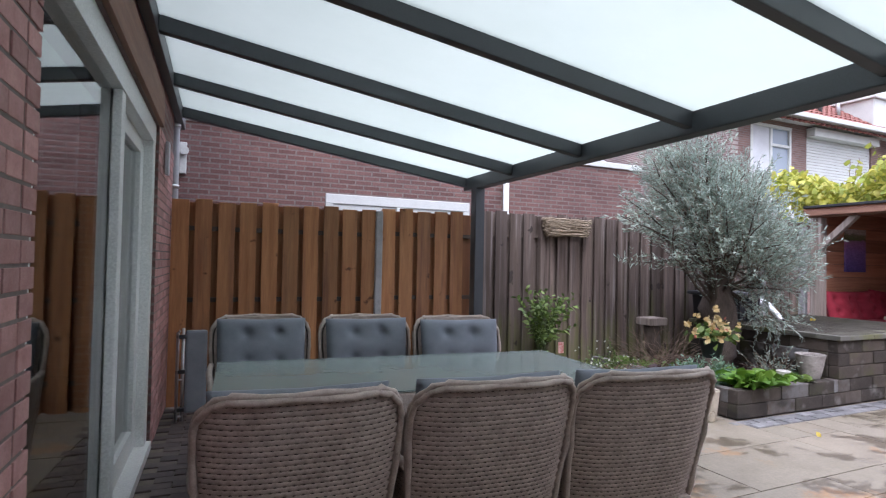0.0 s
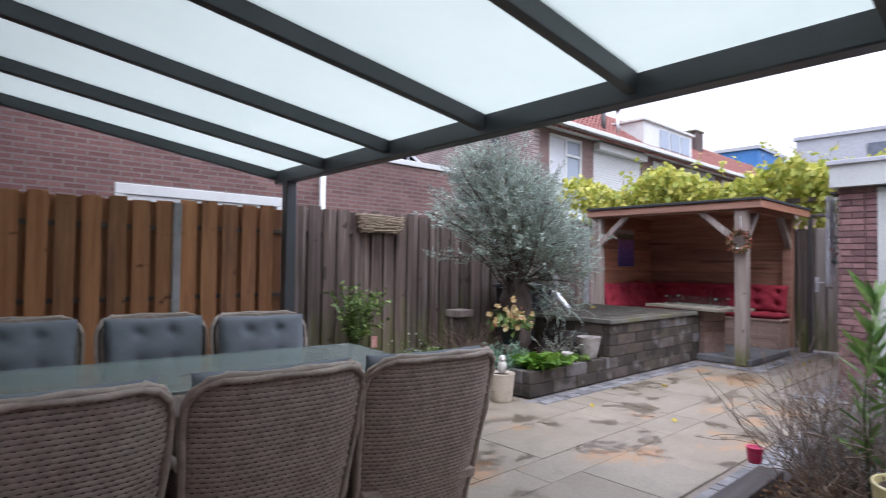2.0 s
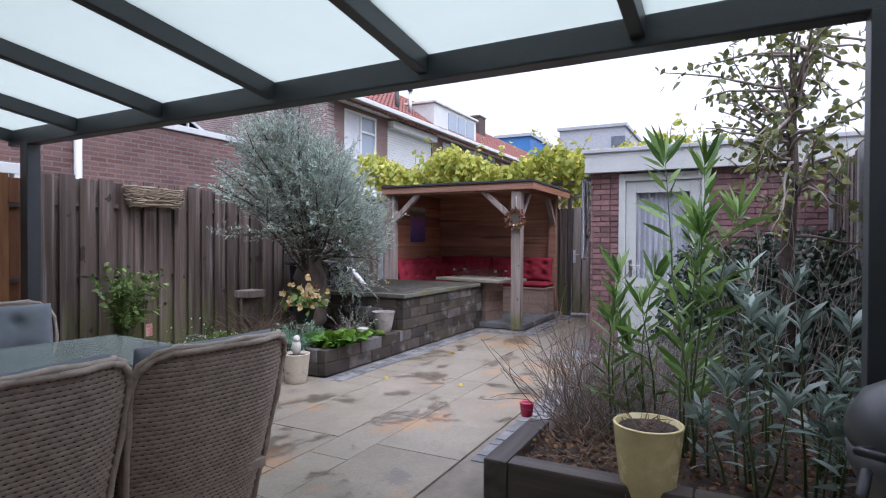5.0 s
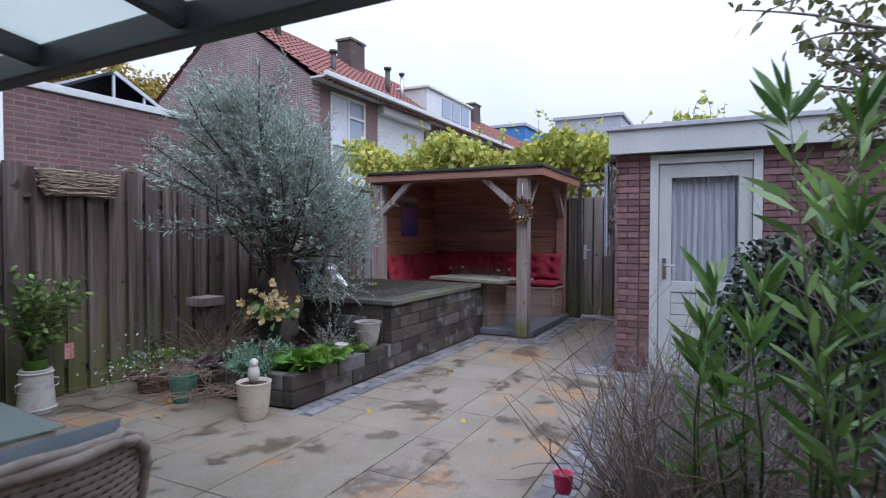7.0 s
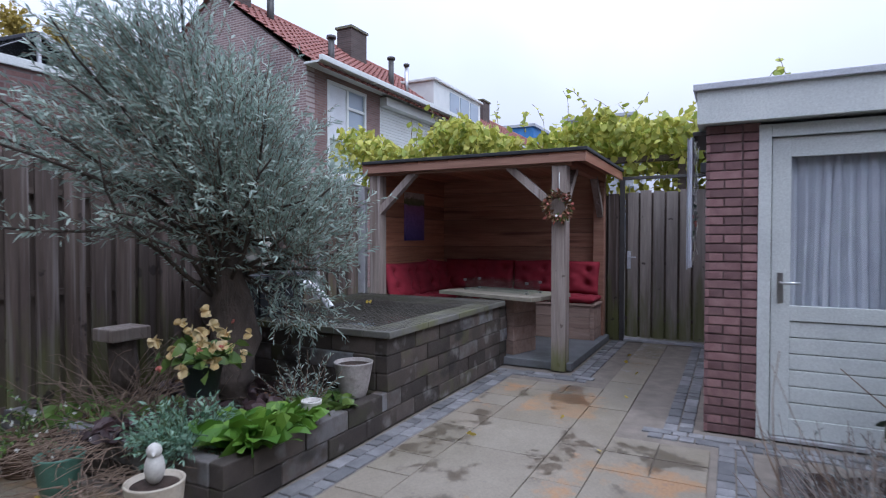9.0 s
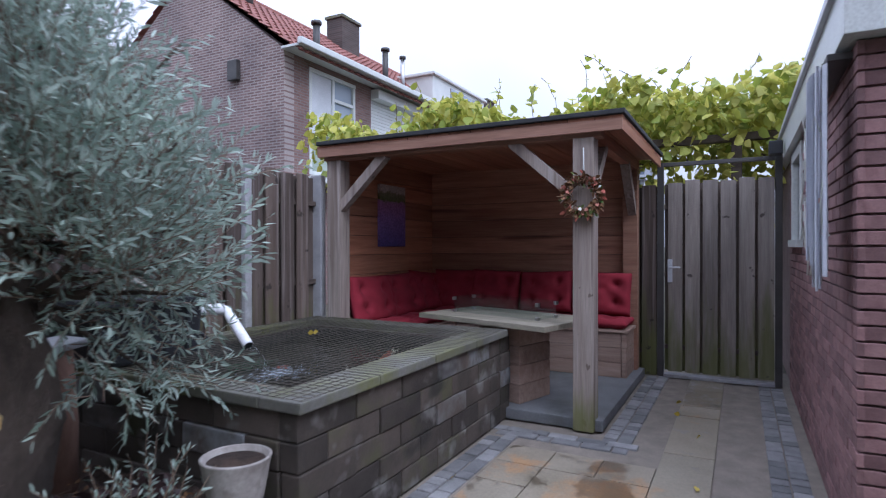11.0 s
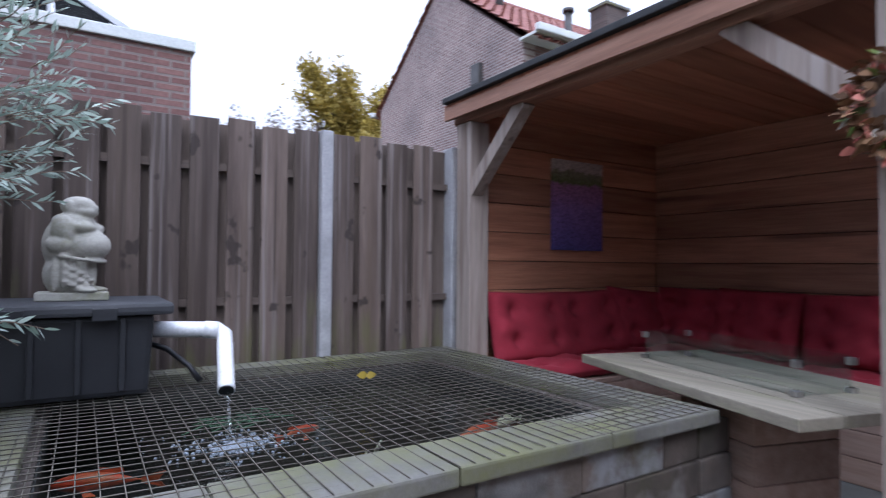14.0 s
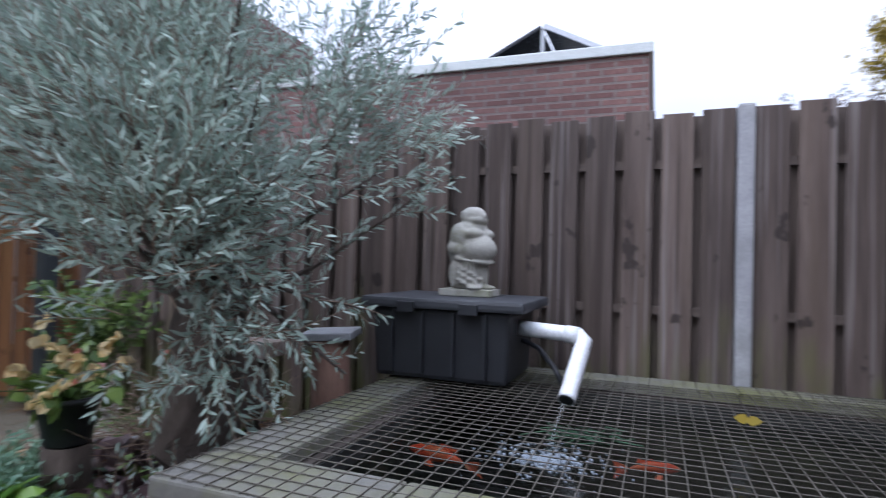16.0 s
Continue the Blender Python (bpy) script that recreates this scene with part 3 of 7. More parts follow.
# ---- neighbour's flat-roofed extension ----
NY, NX1, NZ = 7.66, 7.52, 2.905
ext = thing("extension", "neighbour's flat-roofed purple brick extension with white trim", "house", at=(3, NY, 0))
part("wall", box_bm(-2.0, NY, -0.05, 2.25, NY + 0.2, NZ), M_brick_n, ext)
part("wall", box_bm(4.31, NY, -0.05, NX1, NY + 0.2, NZ), M_brick_n, ext)
part("wall", box_bm(2.25, NY, 2.175, 4.31, NY + 0.2, NZ), M_brick_n, ext)
part("wall", box_bm(2.25, NY, -0.05, 4.31, NY + 0.2, 1.0), M_brick_n, ext)
part("wall", box_bm(NX1 - 0.2, NY + 0.2, -0.05, NX1 - 0.001, NY + 6, NZ), M_brick_ny, ext)
part("roof", box_bm(-2.0, NY + 0.05, NZ - 0.1, NX1 - 0.05, NY + 6, NZ + 0.02), M_bitumen, ext)
part("roof_trim", box_bm(-2.02, NY - 0.03, NZ, NX1 + 0.03, NY + 0.05, NZ + 0.09, 0.01), M_white, ext, "white aluminium roof trim")
part("roof_trim", box_bm(NX1 - 0.05, NY + 0.05, NZ, NX1 + 0.03, NY + 6, NZ + 0.09, 0.01), M_white, ext, "white aluminium roof trim")
w = part("window_frame", box_bm(2.25, NY - 0.02, 2.05, 4.31, NY + 0.08, 2.175, 0.01), M_white, ext)
for xa in (2.25, 3.21, 4.21):
    part("window_stile", box_bm(xa, NY - 0.018, 1.0, xa + 0.1, NY + 0.08, 2.05, 0.008), M_white, w)
part("pane", box_bm(2.35, NY + 0.03, 1.0, 4.21, NY + 0.036, 2.05), M_glass, w)
for xa in (2.35, 3.31):
    part("casement", box_bm(xa, NY - 0.0, 1.95, xa + 0.86, NY + 0.06, 2.05, 0.008), M_white, w)
nh = thing("neighbour_house", "neighbour's tall brick house with white upper windows", "house", at=(0.1, 9, 0))
part("wall", box_bm(-0.2, 6.1, -0.05, 0.1, 6.75, 6.0), M_brick_ny, nh)
part("wall", box_bm(-0.2, 8.4, -0.05, 0.1, 14.0, 6.0), M_brick_ny, nh)
part("wall", box_bm(-0.2, 6.75, -0.05, 0.099, 8.4, 3.35), M_brick_ny, nh)
part("wall", box_bm(-0.2, 6.75, 4.75, 0.099, 8.4, 6.0), M_brick_ny, nh)
nw_ = part("window", box_bm(-0.05, 6.75, 3.35, 0.12, 8.4, 3.45, 0.01), M_white, nh)
for ya, yb in ((6.75, 6.87), (7.5, 7.62), (8.28, 8.4)):
    part("window_frame", box_bm(-0.05, ya, 3.45, 0.12, yb, 4.65, 0.01), M_white, nw_)
part("window_frame", box_bm(-0.05, 6.75, 4.65, 0.12, 8.4, 4.75, 0.01), M_white, nw_)
part("pane", box_bm(-0.01, 6.87, 3.45, 0.0, 8.28, 4.65), M_room, nw_)
part("drain_pipe", tube_bm([(4.88, NY - 0.06, 0), (4.88, NY - 0.06, NZ)], 0.045, 12), M_white, ext, "white plastic drain pipe")

# ---- brick shed with a glazed door ----
SX, SY0, SY1, SZ = 7.51, -2.6, 1.955, 2.12
shed = thing("garden_shed", "small purple-red brick shed with flat white-edged roof", "shed", at=(9, 0.5, 0))
DY0, DY1, DZ = 0.695, 1.64, 2.1
part("wall", box_bm(SX + 0.012, DY1, 0, SX + 0.1, SY1 - 0.012, SZ), M_mortar, shed)
part("wall", box_bm(SX + 0.012, SY0, 0, SX + 0.1, DY0, SZ), M_mortar, shed)
WX0, WX1, WZ0, WZ1 = 9.75, 10.6, 1.33, 2.1
part("wall", box_bm(SX + 0.1, SY1 - 0.1, 0, WX0, SY1 - 0.012, SZ), M_mortar, shed)
part("wall", box_bm(WX1, SY1 - 0.1, 0, 12.5, SY1 - 0.012, SZ), M_mortar, shed)
part("wall", box_bm(WX0, SY1 - 0.1, 0, WX1, SY1 - 0.012, WZ0), M_mortar, shed)
part("wall", box_bm(12.4, SY0, 0, 12.5, SY1 - 0.1, SZ), M_mortar, shed)
part("wall", box_bm(SX + 0.1, SY0, 0, 12.4, SY0 + 0.1, SZ), M_mortar, shed)
part("shed_floor", box_bm(SX + 0.1, SY0 + 0.1, 0, 12.4, SY1 - 0.1, 0.04), M_concrete, shed)
part("roof", box_bm(SX, SY0, SZ + 0.02, 12.5, SY1, SZ + 0.2), M_bitumen, shed)
part("fascia", box_bm(SX - 0.1, SY0 - 0.1, SZ, SX - 0.06, SY1 + 0.06, SZ + 0.24, 0.004), M_white, shed, "off-white fascia board")
part("fascia", box_bm(SX - 0.06, SY1 + 0.02, SZ, 12.6, SY1 + 0.06, SZ + 0.24, 0.004), M_white, shed, "off-white fascia board")
part("soffit", box_bm(SX - 0.06, SY0 - 0.1, SZ + 0.002, 12.6, SY1 + 0.02, SZ + 0.02), M_white, shed)
M_trim = surface("grey_white_trim", (0.5, 0.52, 0.56), (0.6, 0.62, 0.66), 0.4, 3, 80, 0.06, 0.001)
part("roof_trim", box_bm(SX - 0.125, SY0 - 0.1, SZ + 0.225, SX - 0.02, SY1 + 0.085, SZ + 0.27, 0.006), M_trim, shed, "grey metal roof trim")
part("roof_trim", box_bm(SX - 0.02, SY1 - 0.02, SZ + 0.225, 12.6, SY1 + 0.085, SZ + 0.27, 0.006), M_trim, shed, "grey metal roof trim")

shed_door = thing("door_2", "white wooden shed door with a large curtained pane", "door", kind="structure")
part("door_frame", box_bm(SX - 0.015, DY1 - 0.075, 0, SX + 0.09, DY1, DZ, 0.004), M_white, shed_door)
part("door_frame", box_bm(SX - 0.015, DY0, 0, SX + 0.09, DY0 + 0.075, DZ, 0.004), M_white, shed_door)
part("door_frame", box_bm(SX - 0.013, DY0 + 0.075, DZ - 0.085, SX + 0.09, DY1 - 0.075, DZ - 0.001, 0.004), M_white, shed_door)
part("threshold", box_bm(SX - 0.02, DY0 + 0.075, 0, SX + 0.09, DY1 - 0.075, 0.025, 0.004), M_concrete, shed_door)
d0, d1, dt = DY0 + 0.08, DY1 - 0.08, DZ - 0.09
leaf2 = part("door_leaf", box_bm(SX + 0.012, d1 - 0.11, 0.03, SX + 0.055, d1, dt, 0.004), M_white, shed_door)
part("stile", box_bm(SX + 0.012, d0, 0.03, SX + 0.055, d0 + 0.11, dt, 0.004), M_white, leaf2)
part("rail", box_bm(SX + 0.014, d0 + 0.11, dt - 0.13, SX + 0.055, d1 - 0.11, dt, 0.004), M_white, leaf2)
part("rail", box_bm(SX + 0.014, d0 + 0.11, 0.80, SX + 0.055, d1 - 0.11, 0.90, 0.004), M_white, leaf2)
part("rail", box_bm(SX + 0.014, d0 + 0.11, 0.03, SX + 0.055, d1 - 0.11, 0.15, 0.004), M_white, leaf2)
for k in range(6):
    z = 0.15 + k * 0.1083
    part("panel_board", box_bm(SX + 0.022, d0 + 0.11, z, SX + 0.045, d1 - 0.11, z + 0.104, 0.006), M_white, leaf2)
pane = part("pane", box_bm(SX + 0.03, d0 + 0.11, 0.9, SX + 0.036, d1 - 0.11, dt - 0.13), M_glass, leaf2)
pane.visible_shadow = False
M_steel = surface("brushed_steel", (0.5, 0.5, 0.5), (0.6, 0.6, 0.6), 0.35, 4, 150, 0.05, 0.0005, metal=1.0)
hp = part("handle_plate", box_bm(SX + 0.004, d1 - 0.07, 0.92, SX + 0.012, d1 - 0.035, 1.12, 0.003), M_steel, leaf2, "steel handle plate")
part("door_handle", tube_bm([(SX + 0.006, d1 - 0.052, 1.05), (SX - 0.04, d1 - 0.052, 1.05), (SX - 0.042, d1 - 0.16, 1.052)], 0.009), M_steel, hp, "steel lever handle")


def curtain_bm(y0, y1, z0, z1, x, folds, depth):
    bm = bmesh.new()
    nx, nz = folds * 8, 10
    grid = []
    for i in range(nx + 1):
        u = i / nx
        row = []
        for k in range(nz + 1):
            w = k / nz
            ph = u * folds * 2 * math.pi + 0.8 * math.sin(w * 3 + u * 7)
            row.append(bm.verts.new((x + depth * math.sin(ph) + depth * 0.5 * math.sin(2.3 * ph + 1), y0 + (y1 - y0) * u, z0 + (z1 - z0) * w)))
        grid.append(row)
    for i in range(nx):
        for k in range(nz):
            f = bm.faces.new((grid[i][k], grid[i + 1][k], grid[i + 1][k + 1], grid[i][k + 1]))
            f.smooth = True
    return bm


M_curtain = surface("grey_curtain", (0.6, 0.62, 0.68), (0.7, 0.72, 0.77), 0.9, 8, 200, 0.2, 0.001)
curtain = part("curtain", curtain_bm(d0 + 0.1, d1 - 0.1, 0.86, dt - 0.1, SX + 0.085, 9, 0.014), M_curtain)
tagged(curtain, "pale grey net curtain hanging behind the door pane", "curtain")

side_window = thing("window_1", "white framed small window in the shed side wall", "window", kind="structure")
part("window_frame", box_bm(WX0, SY1 - 0.06, WZ0, WX0 + 0.08, SY1 + 0.015, WZ1, 0.004), M_white, side_window)
part("window_frame", box_bm(WX1 - 0.08, SY1 - 0.06, WZ0, WX1, SY1 + 0.015, WZ1, 0.004), M_white, side_window)
part("window_frame", box_bm(WX0 + 0.08, SY1 - 0.06, WZ1 - 0.08, WX1 - 0.08, SY1 + 0.014, WZ1, 0.004), M_white, side_window)
part("window_sill", box_bm(WX0 - 0.02, SY1 - 0.06, WZ0 - 0.03, WX1 + 0.02, SY1 + 0.04, WZ0 + 0.03, 0.004), M_white, side_window)
part("pane", box_bm(WX0 + 0.08, SY1 - 0.03, WZ0 + 0.03, WX1 - 0.08, SY1 - 0.024, WZ1 - 0.08), M_glass, side_window)

# ---- gate between arbour and shed ----
M_gate_steel = surface("black_painted_steel", (0.042, 0.041, 0.04), (0.07, 0.067, 0.063), 0.5, 5, 120, 0.1, 0.001)
GTX = 10.87
gate = thing("garden_gate", "weathered grey wooden garden gate in a dark steel frame", "gate", at=(GTX, 2.5, 0))
part("gate_post", box_bm(GTX - 0.03, 3.05, 0, GTX + 0.03, 3.11, 2.15, 0.004), M_gate_steel, gate)
part("gate_post", box_bm(GTX - 0.03, 2.02, 0, GTX + 0.03, 2.08, 2.15, 0.004), M_gate_steel, gate)
part("top_bar", box_bm(GTX - 0.028, 2.08, 2.11, GTX + 0.028, 3.05, 2.148, 0.004), M_gate_steel, gate)
part("stop_strip", box_bm(GTX - 0.06, 2.08, 0, GTX + 0.06, 3.05, 0.03, 0.004), M_concrete, gate)
fence_run(gate, 2.085, 3.045, 0.06, 1.95, M_gate_board, M_back_board, 0.158, 0.132, lambda y: GTX + 0.0, side=-1, along="y")
gp = part("handle_plate", box_bm(GTX - 0.05, 2.965, 0.95, GTX - 0.04, 3.01, 1.18, 0.003), M_trim, gate, "steel handle plate")
part("gate_handle", tube_bm([(GTX - 0.05, 2.987, 1.1), (GTX - 0.1, 2.987, 1.1), (GTX - 0.1, 2.89, 1.1)], 0.009), M_trim, gp, "steel lever handle")
gap_fence = thing("wooden_fence", "narrow weathered fence strip beside the garden gate", "fence", at=(GTX, 3.2, 0))
fence_run(gap_fence, 3.12, 5.7, 0.0, 1.93, M_grey_board, M_back_board, 0.165, 0.14, lambda y: GTX + 0.02, side=-1, along="y")

# ---- timber arbour with corner bench ----
arbour = thing("timber_arbour", "open weathered timber arbour with a black flat roof", "gazebo", at=(9.8, 4.4, 0))
M_gslab = surface("grey_floor_slab", (0.11, 0.115, 0.12), (0.18, 0.185, 0.19), 0.7, 3, 60, 0.3, 0.002, stain=(0.08, 0.085, 0.07))
part("floor_slab", box_bm(8.80, 3.22, 0, 10.78, 5.7, 0.08, 0.008), M_gslab, arbour)
RX0, RX1, RY0, RY1 = 8.69, 10.8, 3.05, 5.70
part("roof", box_bm(RX0, RY0, 2.205, RX1, RY1, 2.24, 0.006), M_bitumen, arbour, "black bitumen roof covering")
for k in range(14):
    y = RY0 + 0.02 + k * 0.189
    part("roof_board", box_bm(RX0 + 0.03, y, 2.18, RX1 - 0.02, y + 0.184, 2.203, 0.002), M_plank_x, arbour)
part("fascia", box_bm(RX0 + 0.02, RY0 + 0.02, 2.10, RX0 + 0.045, RY1, 2.18, 0.003), M_fascia, arbour)
part("fascia", box_bm(RX0 + 0.045, RY0 + 0.02, 2.10, RX1, RY0 + 0.045, 2.18, 0.003), M_plank_x, arbour)
part("front_beam", box_bm(8.765, 3.22, 2.075, 8.865, 5.67, 2.178, 0.006), M_fascia, arbour)
part("side_beam", box_bm(8.865, 3.28, 2.075, 10.75, 3.36, 2.178, 0.006), M_plank_x, arbour)
part("front_post", box_bm(8.755, 3.272, 0.0, 8.9, 3.42, 2.074, 0.006), M_post, arbour, "weathered grey oak post")
part("left_post", box_bm(8.77, 5.495, 0.0, 8.91, 5.64, 2.074, 0.006), M_post, arbour, "weathered grey oak post")
part("back_post", box_bm(10.63, 3.27, 0.08, 10.76, 3.41, 2.074, 0.006), M_fascia, arbour)
for p, q in (((8.815, 3.4, 1.66), (8.815, 3.88, 2.08)), ((8.82, 5.51, 1.66), (8.82, 5.06, 2.08)), ((8.83, 3.32, 1.66), (9.26, 3.32, 2.08)), ((10.7, 3.32, 1.6), (10.25, 3.32, 2.08))):
    d = Vector(q) - Vector(p)
    m = Matrix.Translation(p) @ d.to_track_quat("Z", "X").to_matrix().to_4x4()
    part("brace", box_bm(-0.04, -0.04, -0.02, 0.04, 0.04, d.length + 0.02, 0.004, None, m), M_post, arbour, "grey diagonal brace")
for k in range(11):
    z = 0.09 + k * 0.19
    part("back_plank", box_bm(10.72, 3.27, z, 10.75, 5.66, z + 0.1855, 0.004), M_plank_y, arbour)
    part("side_plank", box_bm(8.91, 5.64, z, 10.72, 5.67, z + 0.1855, 0.004), M_plank_x, arbour)

# added unseen boards that stop light leaking through the plank joints
part("backing", box_bm(10.752, 3.27, 0.09, 10.765, 5.68, 2.17), M_fence_rail, arbour)
part("backing", box_bm(8.91, 5.672, 0.09, 10.752, 5.685, 2.17), M_fence_rail, arbour)
M_sleeper = surface("pale_pink_timber", (0.3, 0.2, 0.155), (0.42, 0.31, 0.25), 0.75, 1.3, 6, 0.4, 0.003, stretch=Y_GRAIN, vary=0.2)
bench = thing("corner_bench", "corner bench of stacked pale timber planks", "bench", at=(10.3, 5.0, 0.08))
for k in range(3):
    z = 0.081 + k * 0.14
    part("front_plank", box_bm(10.2, 3.3 + 0.05, z, 10.24, 5.06, z + 0.136, 0.005), M_sleeper, bench)
    part("end_plank", box_bm(10.2, 3.3, z, 10.62, 3.345, z + 0.136, 0.005), M_sleeper, bench)
    part("front_plank", box_bm(8.95, 5.06, z, 10.2, 5.10, z + 0.136, 0.005), M_sleeper, bench)
part("seat_board", box_bm(10.18, 3.28, 0.502, 10.62, 5.06, 0.528, 0.004), M_sleeper, bench)
part("seat_board", box_bm(8.93, 5.06, 0.502, 10.71, 5.63, 0.528, 0.004), M_sleeper, bench)


def cushion_bm(w, h, t, nu, nv, tufts, puff=0.5, dip=0.45, seed=0, lump=0.006):
    """A stuffed cushion: w by h, t thick, with rows of tufts; flat on the xy plane, facing up."""
    bm = bmesh.new()
    rr = random.Random(seed)
    off = rr.uniform(0, 50)
    sides = []
    for s in (1, -1):
        rows = []
        for i in range(nu + 1):
            u = i / nu * 2 - 1
            row = []
            for j in range(nv + 1):
                v = j / nv * 2 - 1
                e = max(0.0, (1 - abs(u) ** 5) * (1 - abs(v) ** 5)) ** puff
                z = t * 0.5 * e
                for tu, tv in tufts:
                    dd = ((u - tu) * w / 2) ** 2 + ((v - tv) * h / 2) ** 2
                    z -= t * dip * math.exp(-dd / 0.0011) + t * 0.16 * math.exp(-dd / 0.008)
                z += lump * noise.noise(Vector((u * 2.6 + off, v * 2.6, s * 2.0)))
                bx = 1 - 0.03 * (1 - abs(v)) * abs(u)
                row.append(bm.verts.new((u * w / 2 * bx, v * h / 2 * (1 - 0.03 * (1 - abs(u)) * abs(v)), s * max(z, 0.004) + t * 0.5)))
            rows.append(row)
        sides.append(rows)
        for i in range(nu):
            for j in range(nv):
                f = bm.faces.new((rows[i][j], rows[i + 1][j], rows[i + 1][j + 1], rows[i][j + 1]))
                f.smooth = True
    rim = [(i, 0) for i in range(nu)] + [(nu, j) for j in range(nv)] + [(i, nv) for i in range(nu, 0, -1)] + [(0, j) for j in range(nv, 0, -1)]
    for a, b in zip(rim, rim[1:] + rim[:1]):
        f = bm.faces.new((sides[0][a[0]][a[1]], sides[0][b[0]][b[1]], sides[1][b[0]][b[1]], sides[1][a[0]][a[1]]))
        f.smooth = True
    return bm


M_red = surface("crimson_cushion_fabric", (0.2, 0.009, 0.022), (0.28, 0.016, 0.033), 0.9, 5, 220, 0.3, 0.001)
M_grey_fab = surface("slate_grey_cushion_fabric", (0.19, 0.21, 0.24), (0.26, 0.28, 0.315), 0.92, 6, 260, 0.35, 0.001)


def red_cushion(w, h, t, m, seed, label):
    bm = cushion_bm(w, h, t, 28, 22, [(a, b) for a in (-0.5, 0.5) for b in (-0.42, 0.42)], 0.4, 0.3, seed, 0.022)
    bmesh.ops.transform(bm, matrix=m, verts=bm.verts)
    ob = part("bench_cushion", bm, M_red)
    return tagged(ob, label, "cushion", "red cushions on the corner bench")


seat_l, back_l = "crimson tufted seat cushion lying on the bench", "crimson tufted back cushion leaning on the wall"
for k in range(3):
    red_cushion(0.66, 0.52, 0.11, pose(9.28 + k * 0.6, 5.34, 0.522, 0, 0, R.uniform(-3, 3)), k, seat_l)
    red_cushion(0.64, 0.46, 0.17, pose(9.26 + k * 0.54, 5.58, 0.78, 72, R.uniform(-6, 6), R.uniform(-4, 4)), k + 10, back_l)
for k in range(3):
    y = 3.56 + k * 0.58
    red_cushion(0.57, 0.5, 0.11, pose(10.42, y + (0.02 if k < 2 else 0), 0.522, 0, 0, 90 + R.uniform(-3, 3)), k + 20, seat_l)
    red_cushion(0.58, 0.44, 0.17, pose(10.67, y + 0.05, 0.81, 76, R.uniform(-3, 3), -90), k + 30, back_l)
red_cushion(0.6, 0.44, 0.14, pose(10.66, 5.25, 0.81, 76, 0, -90), 41, back_l)

M_tabletop = surface("weathered_greenish_timber", (0.19, 0.17, 0.128), (0.285, 0.258, 0.2), 0.75, 1.3, 6, 0.4, 0.003, stretch=Y_GRAIN, vary=0.2, stain=(0.2, 0.2, 0.12), stain_scale=0.4)
TM = pose(8.66, 3.60, 0, 0, 0, -16.6)
fire_table = thing("fire_table", "weathered timber table on a boxed plank base", "table", at=(9.3, 4.1, 0.08))
for k in range(4):
    part("top_plank", box_bm(0.005 + k * 0.19, 0, 0.692, 0.191 + k * 0.19, 1.30, 0.735, 0.005, None, TM), M_tabletop, fire_table)
for k in range(4):
    z = 0.081 + k * 0.15
    part("base_plank", box_bm(0.18, 0.35, z, 0.60, 0.75, z + 0.146, 0.005, None, TM), M_sleeper, fire_table)
M_clear = glass_material("clear_glass", (0.93, 0.96, 0.96))
wind_box = thing("wind_screen", "clear glass fire-pit windscreen with steel corner clips", "glass screen", at=(9.2, 4.3, 0.735))
gx0, gx1, gy0, gy1 = 0.26, 0.52, 0.24, 1.12
for a in ((gx0, gy0, gx0 + 0.006, gy1), (gx1, gy0, gx1 + 0.006, gy1), (gx0 + 0.006, gy0, gx1, gy0 + 0.006), (gx0 + 0.006, gy1 - 0.006, gx1, gy1)):
    part("glass_pane", box_bm(a[0], a[1], 0.738, a[2], a[3], 0.875, 0, None, TM), M_clear, wind_box)
for x in (gx0, gx1):
    for y in (gy0, gy1):
        part("corner_clip", box_bm(x - 0.012, y - 0.014, 0.84, x + 0.018, y + 0.014, 0.868, 0.003, None, TM), M_steel, wind_box, "small steel corner clip")
        part("foot", box_bm(x - 0.012, y - 0.014, 0.736, x + 0.018, y + 0.014, 0.757, 0.003, None, TM), M_steel, wind_box, "small steel foot")


def canvas_material():
    m, n, l, b = nodes_of("lavender_field_print")
    tc = n.new("ShaderNodeTexCoord")
    sp = n.new("ShaderNodeSeparateXYZ")
    l.new(tc.outputs["Generated"], sp.inputs["Vector"])
    nz = noise_node(n, l, tc.outputs["Object"], 12, 5, 0.7)
    ad = n.new("ShaderNodeMath")
    ad.operation = "MULTIPLY_ADD"
    ad.inputs[1].default_value = 0.22
    l.new(nz, ad.inputs[0])
    l.new(sp.outputs["Z"], ad.inputs[2])
    rp = n.new("ShaderNodeValToRGB")
    e = rp.color_ramp.elements
    e[0].position, e[0].color = 0.1, (0.07, 0.06, 0.22, 1)
    e[1].position, e[1].color = 0.55, (0.22, 0.13, 0.36, 1)
    for p, c in ((0.82, (0.32, 0.15, 0.3, 1)), (0.86, (0.12, 0.15, 0.06, 1)), (0.97, (0.2, 0.2, 0.13, 1)), (1.0, (0.45, 0.4, 0.36, 1))):
        x = e.new(p)
        x.color = c
    l.new(ad.outputs[0], rp.inputs["Fac"])
    speck = ramp(n, l, noise_node(n, l, tc.outputs["Object"], 60, 3, 0.7), 0.3, 0.7, (0.5, 0.5, 0.5, 1), (1.5, 1.5, 1.5, 1))
    l.new(mix_rgb(n, l, 1.0, rp.outputs["Color"], speck, "MULTIPLY"), b.inputs["Base Color"])
    b.inputs["Roughness"].default_value = 0.8
    return m


pic = part("canvas_print", box_bm(9.56, 5.605, 1.31, 10.05, 5.638, 1.95, 0.004), canvas_material())
tagged(pic, "purple lavender field canvas print on the plank wall", "picture")

